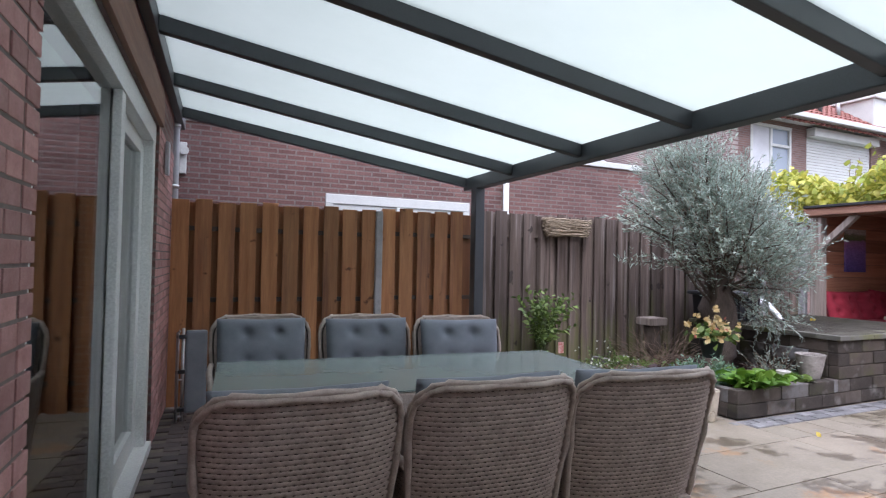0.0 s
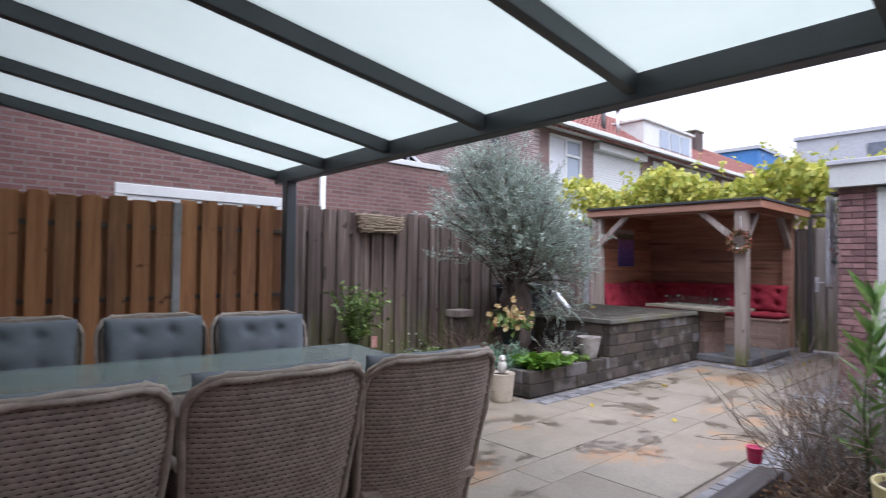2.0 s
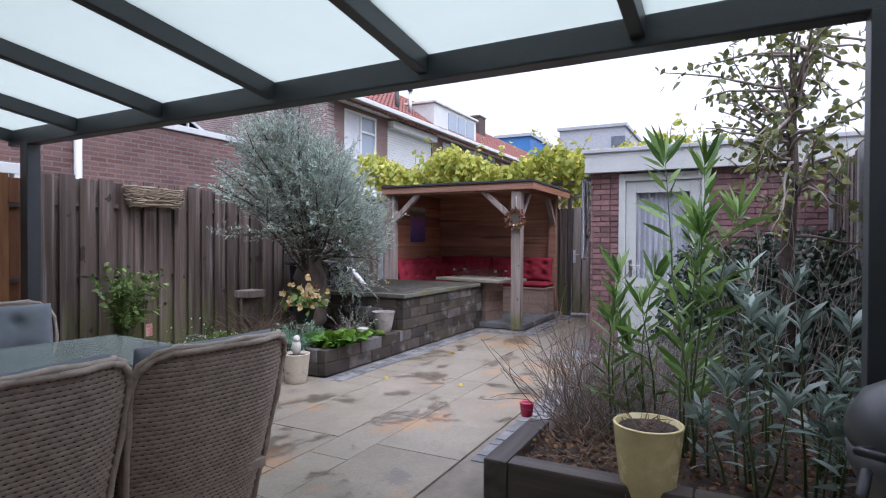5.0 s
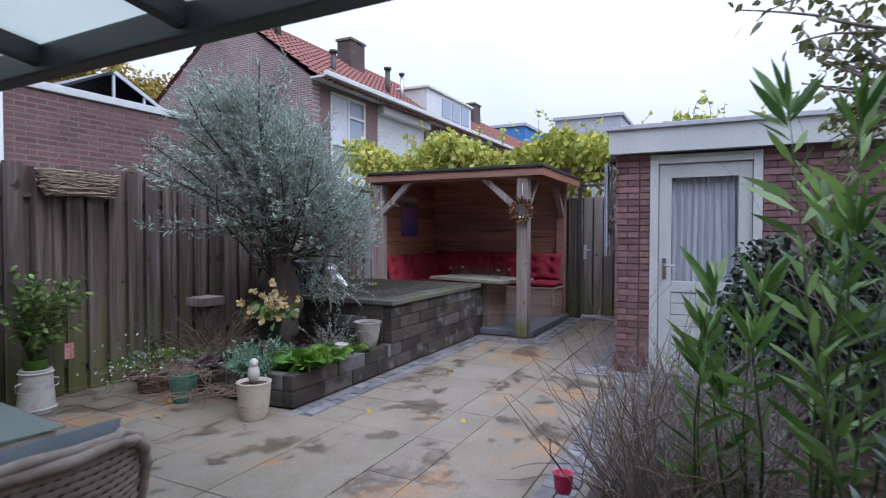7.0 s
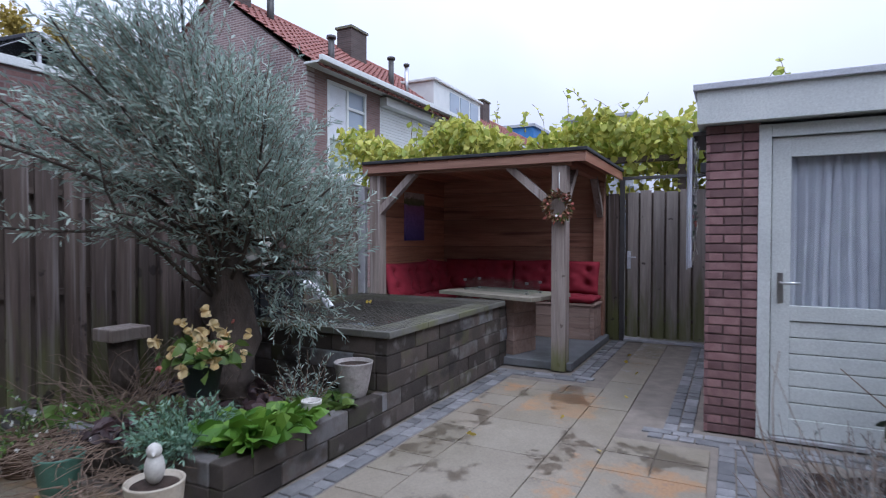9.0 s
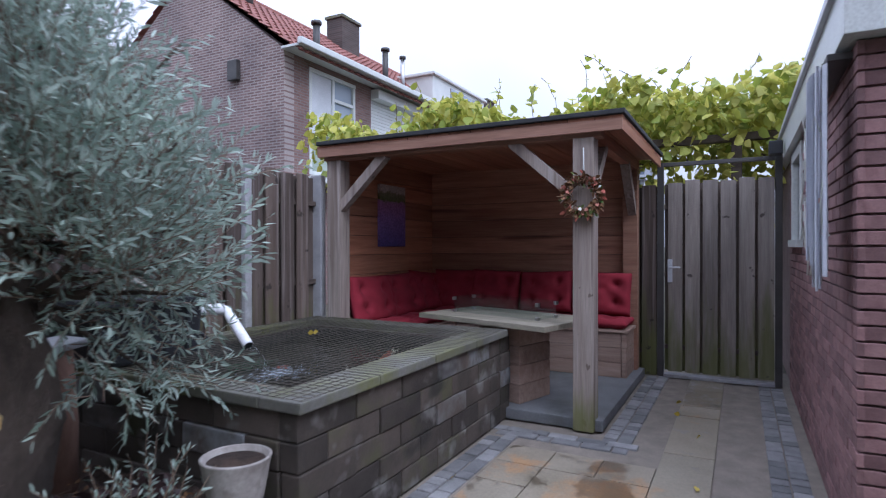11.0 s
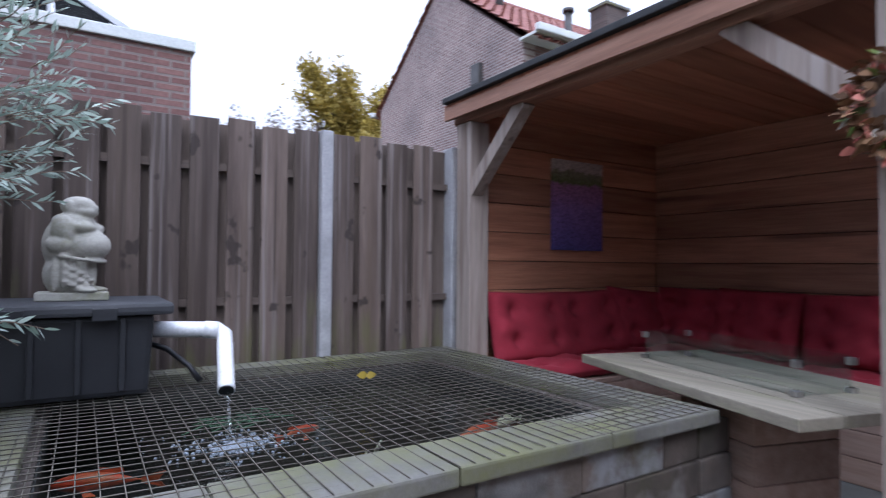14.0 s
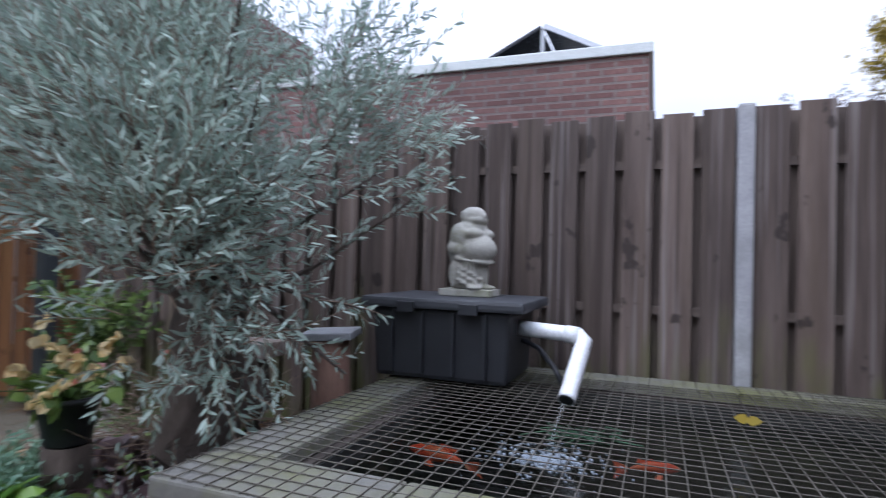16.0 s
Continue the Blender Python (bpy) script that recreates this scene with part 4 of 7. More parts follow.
# ---- raised pond of stacked blocks ----
PX0, PX1, PY0, PY1, PZ = 6.51, 8.74, 3.94, 5.74, 0.635
pond = thing("raised_pond", "raised koi pond of mossy stacked blocks with stone coping", "pond", at=(7.6, 4.8, 0))
part("pond_core", box_bm(PX0 + 0.03, PY0 + 0.03, 0, PX0 + 0.2, PY1, PZ - 0.002), M_block, pond)
part("pond_core", box_bm(PX1 - 0.2, PY0 + 0.03, 0, PX1 - 0.012, PY1, PZ - 0.002), M_block, pond)
part("pond_core", box_bm(PX0 + 0.2, PY0 + 0.03, 0, PX1 - 0.2, PY0 + 0.2, PZ - 0.002), M_block, pond)
part("pond_core", box_bm(PX0 + 0.2, PY1 - 0.16, 0, PX1 - 0.2, PY1, PZ - 0.002), M_block, pond)


def coping(x0, y0, x1, y1, along, n):
    for k in range(n):
        a, b = k / n, (k + 1) / n
        if along == "x":
            part("coping", box_bm(x0 + (x1 - x0) * a + 0.002, y0, PZ, x0 + (x1 - x0) * b - 0.002, y1, PZ + 0.05, 0.008), M_cap, pond, "algae-green stone coping")
        else:
            part("coping", box_bm(x0, y0 + (y1 - y0) * a + 0.002, PZ, x1, y0 + (y1 - y0) * b - 0.002, PZ + 0.05, 0.008), M_cap, pond, "algae-green stone coping")


coping(PX0 - 0.02, PY0 - 0.03, PX1 + 0.02, PY0 + 0.2, "x", 4)
coping(PX0 - 0.02, PY0 + 0.2, PX0 + 0.17, PY1, "y", 2)
coping(PX1 - 0.17, PY0 + 0.2, PX1 + 0.02, PY1, "y", 2)
coping(PX0 + 0.17, PY1 - 0.16, PX1 - 0.17, PY1, "x", 3)
M_water = glass_material("dark_pond_water", (0.68, 0.72, 0.62), 0.04, 4.2)
_n, _l = M_water.node_tree.nodes, M_water.node_tree.links
_wave = _n.new("ShaderNodeBump")
_wave.inputs["Strength"].default_value, _wave.inputs["Distance"].default_value = 0.35, 0.02
_l.new(noise_node(_n, _l, stretched(_n, _l, (1, 1, 1)), 14, 3), _wave.inputs["Height"])
_l.new(_wave.outputs["Normal"], _n["Glossy BSDF"].inputs["Normal"])
M_liner = surface("black_pond_liner", (0.008, 0.009, 0.008), (0.02, 0.022, 0.018), 0.6, 4, 60, 0.3, 0.004)
part("pond_floor", box_bm(PX0 + 0.2, PY0 + 0.2, 0.05, PX1 - 0.2, PY1 - 0.16, 0.12), M_liner, pond, "black pond liner")
for _a in ((PX0 + 0.2, PY0 + 0.2, PX0 + 0.206, PY1 - 0.16), (PX1 - 0.206, PY0 + 0.2, PX1 - 0.2, PY1 - 0.16), (PX0 + 0.206, PY0 + 0.2, PX1 - 0.206, PY0 + 0.206), (PX0 + 0.206, PY1 - 0.166, PX1 - 0.206, PY1 - 0.16)):
    part("liner_side", box_bm(_a[0], _a[1], 0.12, _a[2], _a[3], 0.62), M_liner, pond, "black pond liner")
wat = bmesh.new()
bmesh.ops.create_grid(wat, x_segments=2, y_segments=2, size=0.5)
for v in wat.verts:
    v.co = Vector((7.62 + v.co.x * 1.9, 4.86 + v.co.y * 1.5, 0.56))
tagged(part("water", wat, M_water), "dark rippled pond water under the wire mesh", "water", kind="structure")


def koi_material(name, c0, c1, c2):
    m, n, l, b = nodes_of(name)
    vec = stretched(n, l, (1, 1, 1), 40.0)
    col = mix_rgb(n, l, ramp(n, l, noise_node(n, l, vec, 9, 3), 0.42, 0.52), c4(c0), c4(c1))
    col = mix_rgb(n, l, ramp(n, l, noise_node(n, l, vec, 14, 2), 0.6, 0.68), col, c4(c2))
    l.new(col, b.inputs["Base Color"])
    b.inputs["Roughness"].default_value = 0.3
    return m


M_koi = koi_material("orange_red_koi", (0.6, 0.06, 0.025), (0.5, 0.1, 0.045), (0.5, 0.34, 0.26))
M_koi_white = koi_material("white_koi", (0.72, 0.7, 0.62), (0.62, 0.6, 0.52), (0.45, 0.4, 0.32))


def koi(x, y, z, turn, ln, bend, material, label):
    """A koi: tapered body along x that bends, with tail, back fin and side fins."""
    t = thing("koi", label, "fish", at=(x, y, z))
    m = pose(x, y, z, 0, 0, turn)
    n, sides = 14, 10
    bm = bmesh.new()
    rings = []
    for i in range(n + 1):
        u = i / n
        r = ln * (0.115 * math.sin(math.pi * min(1.0, u * 1.04 + 0.03)) ** 0.8 * (1 - 0.55 * u) + 0.006)
        cy = bend * ln * (u - 0.3) ** 2
        rings.append([bm.verts.new(m @ Vector((ln * (0.5 - u * 0.8), cy + 0.85 * r * math.cos(k * 6.2832 / sides), r * math.sin(k * 6.2832 / sides)))) for k in range(sides)])
    for a, b in zip(rings, rings[1:]):
        for k in range(sides):
            bm.faces.new((a[k], a[(k + 1) % sides], b[(k + 1) % sides], b[k])).smooth = True
    bm.faces.new(rings[0])
    bm.faces.new(rings[-1])
    part("body", bm, material, t)
    ty = bend * ln * 0.49

    def fin(name, pts, thick=0.004):
        f = bmesh.new()
        lo = [f.verts.new(m @ (Vector(p) - Vector((0, thick / 2, 0)))) for p in pts]
        hi = [f.verts.new(m @ (Vector(p) + Vector((0, thick / 2, 0)))) for p in pts]
        f.faces.new(lo)
        f.faces.new(hi)
        for k in range(len(pts)):
            f.faces.new((lo[k], lo[(k + 1) % len(pts)], hi[(k + 1) % len(pts)], hi[k]))
        part(name, f, material, t)
    fin("tail_fin", [(-0.28 * ln, ty, -0.01), (-0.28 * ln, ty, 0.01), (-0.5 * ln, ty * 1.5 + 0.03 * ln, 0.03), (-0.44 * ln, ty * 1.4, 0.0), (-0.5 * ln, ty * 1.5 - 0.03 * ln, -0.03)])
    fin("back_fin", [(0.14 * ln, 0, 0.07 * ln), (-0.12 * ln, 0, 0.05 * ln), (-0.1 * ln, 0, 0.1 * ln), (0.1 * ln, 0, 0.12 * ln)])
    for sgn in (1, -1):
        fin("side_fin", [(0.24 * ln, sgn * 0.07 * ln, -0.02), (0.18 * ln, sgn * 0.07 * ln, -0.02), (0.1 * ln, sgn * 0.17 * ln, -0.03), (0.2 * ln, sgn * 0.16 * ln, -0.03)])


koi(6.9, 4.86, 0.495, 170, 0.33, 0.25, M_koi, "orange-red koi swimming in the dark pond")
koi(7.57, 5.07, 0.49, 14, 0.24, -0.3, M_koi, "small orange-red koi near the outlet pipe")
koi(7.67, 4.57, 0.505, 240, 0.26, 0.2, M_koi_white, "white koi under the wire mesh")
koi(8.3, 4.67, 0.495, 192, 0.36, -0.2, M_koi, "large orange koi beside a white one")
koi(8.45, 4.74, 0.495, 200, 0.24, 0.2, M_koi_white, "white koi beside a large orange one")
M_wire = surface("galvanised_wire", (0.085, 0.076, 0.062), (0.15, 0.137, 0.112), 0.6, 9, 100, 0.1, 0.001, metal=0.6)
net = thing("wire_mesh_cover", "rusty square wire mesh lying over the pond", "wire mesh", at=(7.6, 4.8, 0.69))
wm = bmesh.new()
x = PX0
while x < PX1:
    tube_bm([(x, PY0 - 0.025, 0.6885 + 0.002 * math.sin(x * 9)), (x + 0.004, 4.85, 0.689 - 0.012 * math.sin((x - PX0) / (PX1 - PX0) * math.pi)), (x, PY1 - 0.02, 0.689)], 0.0019, 5, wm)
    x += 0.0485
part("lengthwise_wire", wm, M_wire, net, kind="stuff")
wm = bmesh.new()
y = PY0 - 0.02
while y < PY1 - 0.01:
    n = 8
    tube_bm([(PX0 - 0.01 + (PX1 - PX0) * k / n, y, 0.6925 - 0.010 * math.sin(k / n * math.pi)) for k in range(n + 1)], 0.0019, 5, wm)
    y += 0.0485
part("crosswise_wire", wm, M_wire, net, kind="stuff")

# filter box with statue, pipe and splash
M_plastic = surface("black_plastic", (0.014, 0.015, 0.018), (0.024, 0.026, 0.03), 0.5, 4, 120, 0.15, 0.001)
filt = thing("filter_box", "black plastic pond filter box with a lid", "filter box", at=(6.75, 5.4, 0.69))
bm = box_bm(6.44, 5.16, 0.696, 7.03, 5.62, 1.0, 0.02)
for v in bm.verts:
    f = (v.co.z - 0.69) / 0.31
    v.co.x += (v.co.x - 6.735) * 0.06 * f
    v.co.y += (v.co.y - 5.39) * 0.05 * f
fb = part("box_body", bm, M_plastic, filt)
for x in (6.52, 6.66, 6.80, 6.94):
    part("rib", box_bm(x - 0.01, 5.135, 0.72, x + 0.01, 5.17, 0.99, 0.004), M_plastic, fb)
M_lid = surface("dusty_black_lid", (0.03, 0.032, 0.037), (0.055, 0.058, 0.064), 0.6, 6, 100, 0.2, 0.001)
part("box_lid", box_bm(6.38, 5.11, 1.0, 7.11, 5.67, 1.045, 0.014), M_lid, filt)
for x in (6.6, 6.88):
    part("lid_clip", box_bm(x - 0.04, 5.098, 0.985, x + 0.04, 5.112, 1.03, 0.003), M_plastic, filt)
M_pvc = surface("white_pvc", (0.7, 0.72, 0.74), (0.78, 0.79, 0.8), 0.35, 6, 80, 0.05, 0.0005, stain=(0.55, 0.54, 0.5), stain_scale=9, stain_lo=0.6, stain_hi=0.8)
pipe = thing("outlet_pipe", "white plastic outlet pipe bent down to the water", "pipe", at=(7.2, 5.25, 0.69))
E0 = Vector((7.33, 5.28, 0.905))
pts = [(7.04, 5.33, 0.925), (7.12, 5.32, 0.921), (7.25, 5.30, 0.916), E0 + Vector((-0.025, 0.008, 0.006)), E0 + Vector((-0.003, -0.012, -0.012)), E0 + Vector((-0.008, -0.05, -0.045)), (7.295, 5.06, 0.712), (7.292, 5.045, 0.70)]
part("pipe", tube_bm(pts, 0.033, 18), M_pvc, pipe)
for a, b in ((pts[2], pts[3]),):
    part("pipe_collar", tube_bm([a, b], 0.0365, 18), M_pvc, pipe)
# black disc on the closed tube end paints the shade inside the pipe
part("pipe_mouth", tube_bm([(7.293, 5.05, 0.705), (7.2915, 5.043, 0.6985)], 0.029, 18), M_plastic, pipe, "dark disc for the shaded pipe hollow")
part("hose", tube_bm([(7.04, 5.42, 0.86), (7.12, 5.4, 0.83), (7.2, 5.34, 0.76), (7.24, 5.3, 0.7)], 0.012, 8), M_plastic, pipe, "black ribbed hose")
M_foam = surface("white_water_foam", (0.17, 0.2, 0.23), (0.28, 0.32, 0.36), 0.3, 20, 100, 0.3, 0.002)
fm = bmesh.new()
for k in range(380):
    a, r = R.uniform(0, 6.283), abs(R.gauss(0, 0.11))
    rad = R.uniform(0.003, 0.009) * max(0.4, 1.2 - r * 3)
    bmesh.ops.create_icosphere(fm, subdivisions=1, radius=rad, matrix=Matrix.Translation((7.26 + r * math.cos(a) * 1.2, 4.78 + r * math.sin(a), 0.563)))
foam = part("foam", fm, M_foam, None, "", "stuff")
tagged(foam, "white bubbling foam where water pours in", "foam")
part("water_jet", tube_bm([(7.292, 5.045, 0.7), (7.285, 4.98, 0.68), (7.275, 4.9, 0.63), (7.268, 4.84, 0.565)], 0.02, 8, None, True, [0.02, 0.017, 0.014, 0.02]), M_clear, pipe, "clear pouring water")

M_algae = surface("green_algae", (0.02, 0.06, 0.03), (0.05, 0.11, 0.05), 0.6, 30, 120, 0.6, 0.004)
al = bmesh.new()
for k in range(60):
    a, r = R.uniform(0, 6.283), 0.12 * math.sqrt(R.random())
    p = Vector((7.36 + r * 1.3 * math.cos(a), 5.1 + r * 0.7 * math.sin(a), 0.556))
    tube_bm([p, p + Vector((R.gauss(0, 0.02), R.gauss(0, 0.02), R.uniform(0.01, 0.03))), p + Vector((R.gauss(0, 0.05), R.gauss(0, 0.05), 0.008))], 0.003, 4, al)
tagged(part("algae", al, M_algae, None, "", "stuff"), "tangle of green algae floating below the outlet pipe", "algae")

M_stone = surface("pale_weathered_stone", (0.36, 0.35, 0.3), (0.5, 0.48, 0.42), 0.85, 9, 90, 0.4, 0.002, stain=(0.25, 0.25, 0.17), stain_scale=8)


def statue_mesh():
    """Stout laughing monk in a robe, on one sculpted mesh."""
    bm = bmesh.new()

    def blob(x, y, z, sx, sy, sz, rx=0.0, rz=0.0):
        bmesh.ops.create_uvsphere(bm, u_segments=20, v_segments=12, radius=1.0, matrix=pose(x, y, z, rx, 0, rz) @ Matrix.Diagonal((sx, sy, sz, 1)))
    blob(0, 0.012, 0.075, 0.082, 0.066, 0.1)
    blob(0, 0.012, 0.19, 0.084, 0.07, 0.12)
    blob(0, -0.035, 0.188, 0.078, 0.07, 0.068)
    blob(0, 0.0, 0.285, 0.078, 0.056, 0.036)
    blob(0, -0.012, 0.345, 0.047, 0.05, 0.042)
    blob(0, -0.028, 0.322, 0.05, 0.04, 0.024)
    blob(0, -0.062, 0.34, 0.012, 0.01, 0.012)
    for s in (1, -1):
        blob(s * 0.036, -0.038, 0.258, 0.046, 0.036, 0.026, 0, s * 12)
        blob(s * 0.072, 0.0, 0.245, 0.03, 0.034, 0.06, 0, s * 8)
        blob(s * 0.078, 0.01, 0.19, 0.028, 0.036, 0.034, 0, s * 10)
        blob(s * 0.05, -0.004, 0.34, 0.011, 0.014, 0.028)
        blob(s * 0.04, -0.052, 0.01, 0.03, 0.036, 0.013)
    # belt under the belly, then hanging folds of the robe
    for k in range(13):
        a = radians(-96 + k * 16)
        blob(0.084 * math.sin(a), -0.012 - 0.072 * math.cos(a), 0.142 - 0.018 * math.cos(a), 0.016, 0.009, 0.009, 0, math.degrees(a))
    for k in range(9):
        a = radians(-100 + k * 25)
        blob(0.078 * math.sin(a), 0.008 - 0.06 * math.cos(a), 0.068 + 0.01 * (k % 2), 0.01, 0.012, 0.068, 0, math.degrees(a))
    for k in range(3):
        for n in range(5):
            a = radians(-75 + n * 16)
            blob(0.084 * math.sin(a), 0.004 - 0.066 * math.cos(a), 0.105 - k * 0.03 - 0.014 * n, 0.014, 0.009, 0.007, 0, math.degrees(a))
    return bm


st = part("monk_statue", statue_mesh(), M_stone)
st.matrix_basis = pose(6.775, 5.44, 1.076, 0, 0, 66) @ Matrix.Diagonal((1.16, 1.3, 1.0, 1))
rm = st.modifiers.new("remesh", "REMESH")
rm.mode, rm.voxel_size, rm.use_smooth_shade = "VOXEL", 0.0045, True
sm = st.modifiers.new("smooth", "SMOOTH")
sm.iterations, sm.factor = 12, 0.5
tagged(st, "pale weathered stone statue of a laughing monk", "statue")
plinth = part("stone_plate", box_bm(6.655, 5.35, 1.046, 6.90, 5.53, 1.078, 0.005), M_stone)
tagged(plinth, "flat pale stone plate on the filter box lid", "stone plate")

# ---- neighbouring terrace of houses ----
HX0, HX1, HY, HYB, HE, HR = 13.9, 46.0, 11.0, 17.15, 5.55, 7.85
house = thing("terraced_house", "brown brick terraced houses with red tiled roof", "house", at=(20, 14, 0))
gm = bmesh.new()
vs = [gm.verts.new((HX0, y, z)) for y, z in ((HY, -0.05), (HYB, -0.05), (HYB, HE), ((HY + HYB) / 2, HR), (HY, HE))]
gm.faces.new(vs)
r = bmesh.ops.extrude_face_region(gm, geom=gm.faces[:])
for e in r["geom"]:
    if isinstance(e, bmesh.types.BMVert):
        e.co.x += 0.3
part("gable_wall", gm, M_brick_g, house)
part("back_wall", box_bm(HX0 + 0.3, HYB - 0.3, -0.05, HX1, HYB, HE), M_brick_f, house)
W = [(14.68, 16.40, 2.95, 5.38, "window"), (17.1, 20.3, 2.95, 5.45, "shutter"), (21.2, 22.9, 2.95, 5.38, "window"), (23.6, 26.8, 2.95, 5.45, "window"), (27.7, 29.4, 2.95, 5.38, "window"), (30.1, 33.3, 2.95, 5.45, "window")]
xs = HX0 + 0.3
for a, b, z0, z1, kind in W:
    part("facade_wall", box_bm(xs, HY, -0.05, a, HY + 0.3, HE), M_brick_f, house)
    part("facade_wall", box_bm(a, HY + 0.001, z1, b, HY + 0.3, HE), M_brick_f, house)
    part("facade_wall", box_bm(a, HY + 0.001, -0.05, b, HY + 0.3, z0), M_brick_f, house)
    xs = b
part("facade_wall", box_bm(xs, HY, -0.05, HX1, HY + 0.3, HE), M_brick_f, house)
M_green_panel = surface("pale_green_panel", (0.30, 0.36, 0.30), (0.36, 0.42, 0.35), 0.5, 3, 60, 0.05, 0.001)
M_blind = surface("white_blind", (0.55, 0.58, 0.6), (0.65, 0.67, 0.7), 0.7, 3, 60, 0.05, 0.001)
M_dark_glass, _n, _l, _b = nodes_of("house_window_glass")
_b.inputs["Base Color"].default_value = (0.30, 0.36, 0.42, 1)
_b.inputs["Roughness"].default_value = 0.08
for a, b, z0, z1, kind in W:
    if kind == "shutter":
        w = part("roller_shutter", box_bm(a, HY - 0.25, z1 - 0.25, b, HY + 0.1, z1, 0.02), M_white, house, "white roller shutter box")
        n = 26
        for k in range(n):
            z = z0 + (z1 - 0.25 - z0) * k / n
            part("shutter_slat", box_bm(a + 0.03, HY + 0.03, z, b - 0.03, HY + 0.06, z + 0.078, 0.008), M_white, w)
        continue
    w = part("window", box_bm(a, HY - 0.03, z1 - 0.09, b, HY + 0.12, z1, 0.01), M_white, house)
    for xx in (a, a + (b - a) * 0.5 - 0.05, b - 0.09):
        part("window_frame", box_bm(xx, HY - 0.02, z0, xx + 0.09, HY + 0.12, z1 - 0.09, 0.01), M_white, w)
    for zz in (z0, z0 + 0.95):
        part("window_rail", box_bm(a + 0.09, HY - 0.015, zz, b - 0.09, HY + 0.11, zz + 0.09, 0.01), M_white, w)
    part("window_rail", box_bm(a + (b - a) * 0.5 + 0.05, HY - 0.015, z1 - 0.6, b - 0.09, HY + 0.1, z1 - 0.52, 0.01), M_white, w)
    part("pane", box_bm(a + 0.05, HY + 0.04, z0 + 1.04, b - 0.05, HY + 0.06, z1 - 0.09), M_dark_glass, w)
    part("blind", box_bm(a + 0.1, HY + 0.02, z0 + 1.04, a + (b - a) * 0.5 - 0.05, HY + 0.035, z1 - 0.09), M_blind, w)
    part("panel", box_bm(a + 0.05, HY + 0.03, z0 + 0.09, b - 0.05, HY + 0.06, z0 + 0.95), M_green_panel, w, "pale green panel under the window")
part("eaves_gutter", box_bm(HX0 - 0.15, HY - 0.62, HE - 0.02, HX1, HY - 0.5, HE + 0.12, 0.02), M_white, house, "white eaves gutter")
part("soffit", box_bm(HX0 - 0.1, HY - 0.5, HE - 0.03, HX1, HY, HE + 0.02), M_white, house)
part("eaves_gutter", box_bm(HX0 - 0.15, HYB + 0.3, HE - 0.12, HX1, HYB + 0.42, HE + 0.02, 0.02), M_white, house, "white eaves gutter")
part("band", box_bm(HX0 + 0.75, HY - 0.5, 2.72, 21, HY, 2.92, 0.02), M_white, house, "white canopy edge under the windows")


def tiled_roof(x0, x1, yl, zl, yr, zr, name):
    """One roof face of pantiles: rolls across, steps down the slope."""
    nx = int((x1 - x0) / 0.0625)
    nr = 12
    vx, fc = [], []
    sl = Vector((0, yr - yl, zr - zl))
    nn = Vector((0, -(zr - zl), (yr - yl))).normalized()
    if nn.z < 0:
        nn = -nn
    for r in range(nr):
        for e in (0, 1):
            for i in range(nx + 1):
                p = Vector((x0 + (x1 - x0) * i / nx, yl, zl)) + sl * ((r + e) / nr) + nn * (0.035 * math.sin(i * math.pi / 2) + (0.045 if e == 0 else 0.0))
                vx.append(tuple(p))
    for k in range(2 * nr - 1):
        for i in range(nx):
            a = k * (nx + 1) + i
            fc.append((a, a + 1, a + nx + 2, a + nx + 1))
    raw_mesh(name, vx, fc, M_roof_tile, house, "red pantile roof slope", smooth=False)


RYM = (HY + HYB) / 2
slope = (HR - HE) / (RYM - HY)
tiled_roof(HX0 - 0.08, HX1, HY - 0.5, HE - 0.5 * slope + 0.22, RYM, HR + 0.08, "roof")
tiled_roof(HX0 - 0.08, HX1, HYB + 0.35, HE - 0.35 * slope + 0.08, RYM, HR + 0.08, "roof")
rb = tube_bm([(HX0 - 0.1, RYM, HR + 0.08), (HX1, RYM, HR + 0.08)], 0.1, 10)
part("ridge", rb, M_roof_tile, house)
M_chim = brick_material("chimney_brickwork", ("X", "Z"), (0.07, 0.05, 0.045), (0.11, 0.08, 0.07), (0.1, 0.09, 0.08))
for cx in (19.4, 30.8):
    c = part("chimney", box_bm(cx - 0.45, RYM - 0.7, 6.9, cx + 0.45, RYM - 0.1, 8.5), M_chim, house, "dark brick chimney")
    part("chimney_cap", box_bm(cx - 0.5, RYM - 0.75, 8.5, cx + 0.5, RYM - 0.05, 8.58), M_cap, c)
c = part("chimney", box_bm(HX0 + 0.02, RYM - 0.5, 7.3, HX0 + 0.75, RYM + 0.5, 8.75), M_chim, house, "dark brick chimney on the gable")
part("chimney_cap", box_bm(HX0 - 0.02, RYM - 0.54, 8.75, HX0 + 0.79, RYM + 0.54, 8.83), M_cap, c)
for cx, cy, z0, z1, rr in ((15.2, 13.4, 7.4, 8.2, 0.1), (16.0, 11.9, 6.2, 6.95, 0.09), (19.3, 12.0, 6.3, 7.3, 0.09), (20.3, 12.0, 6.3, 7.35, 0.07)):
    c = part("vent_pipe", tube_bm([(cx, cy, z0 - 0.2), (cx, cy, z1)], rr, 10), M_gate_steel if rr > 0.08 else M_steel, house, "roof vent pipe")
    part("vent_cap", tube_bm([(cx, cy, z1), (cx, cy, z1 + 0.08)], rr * 1.5, 10), M_gate_steel, c)
dm = part("dormer", box_bm(21.6, 11.6, 6.0, 25.9, 13.6, 7.15, 0.03), M_white, house, "white flat-roofed dormer")
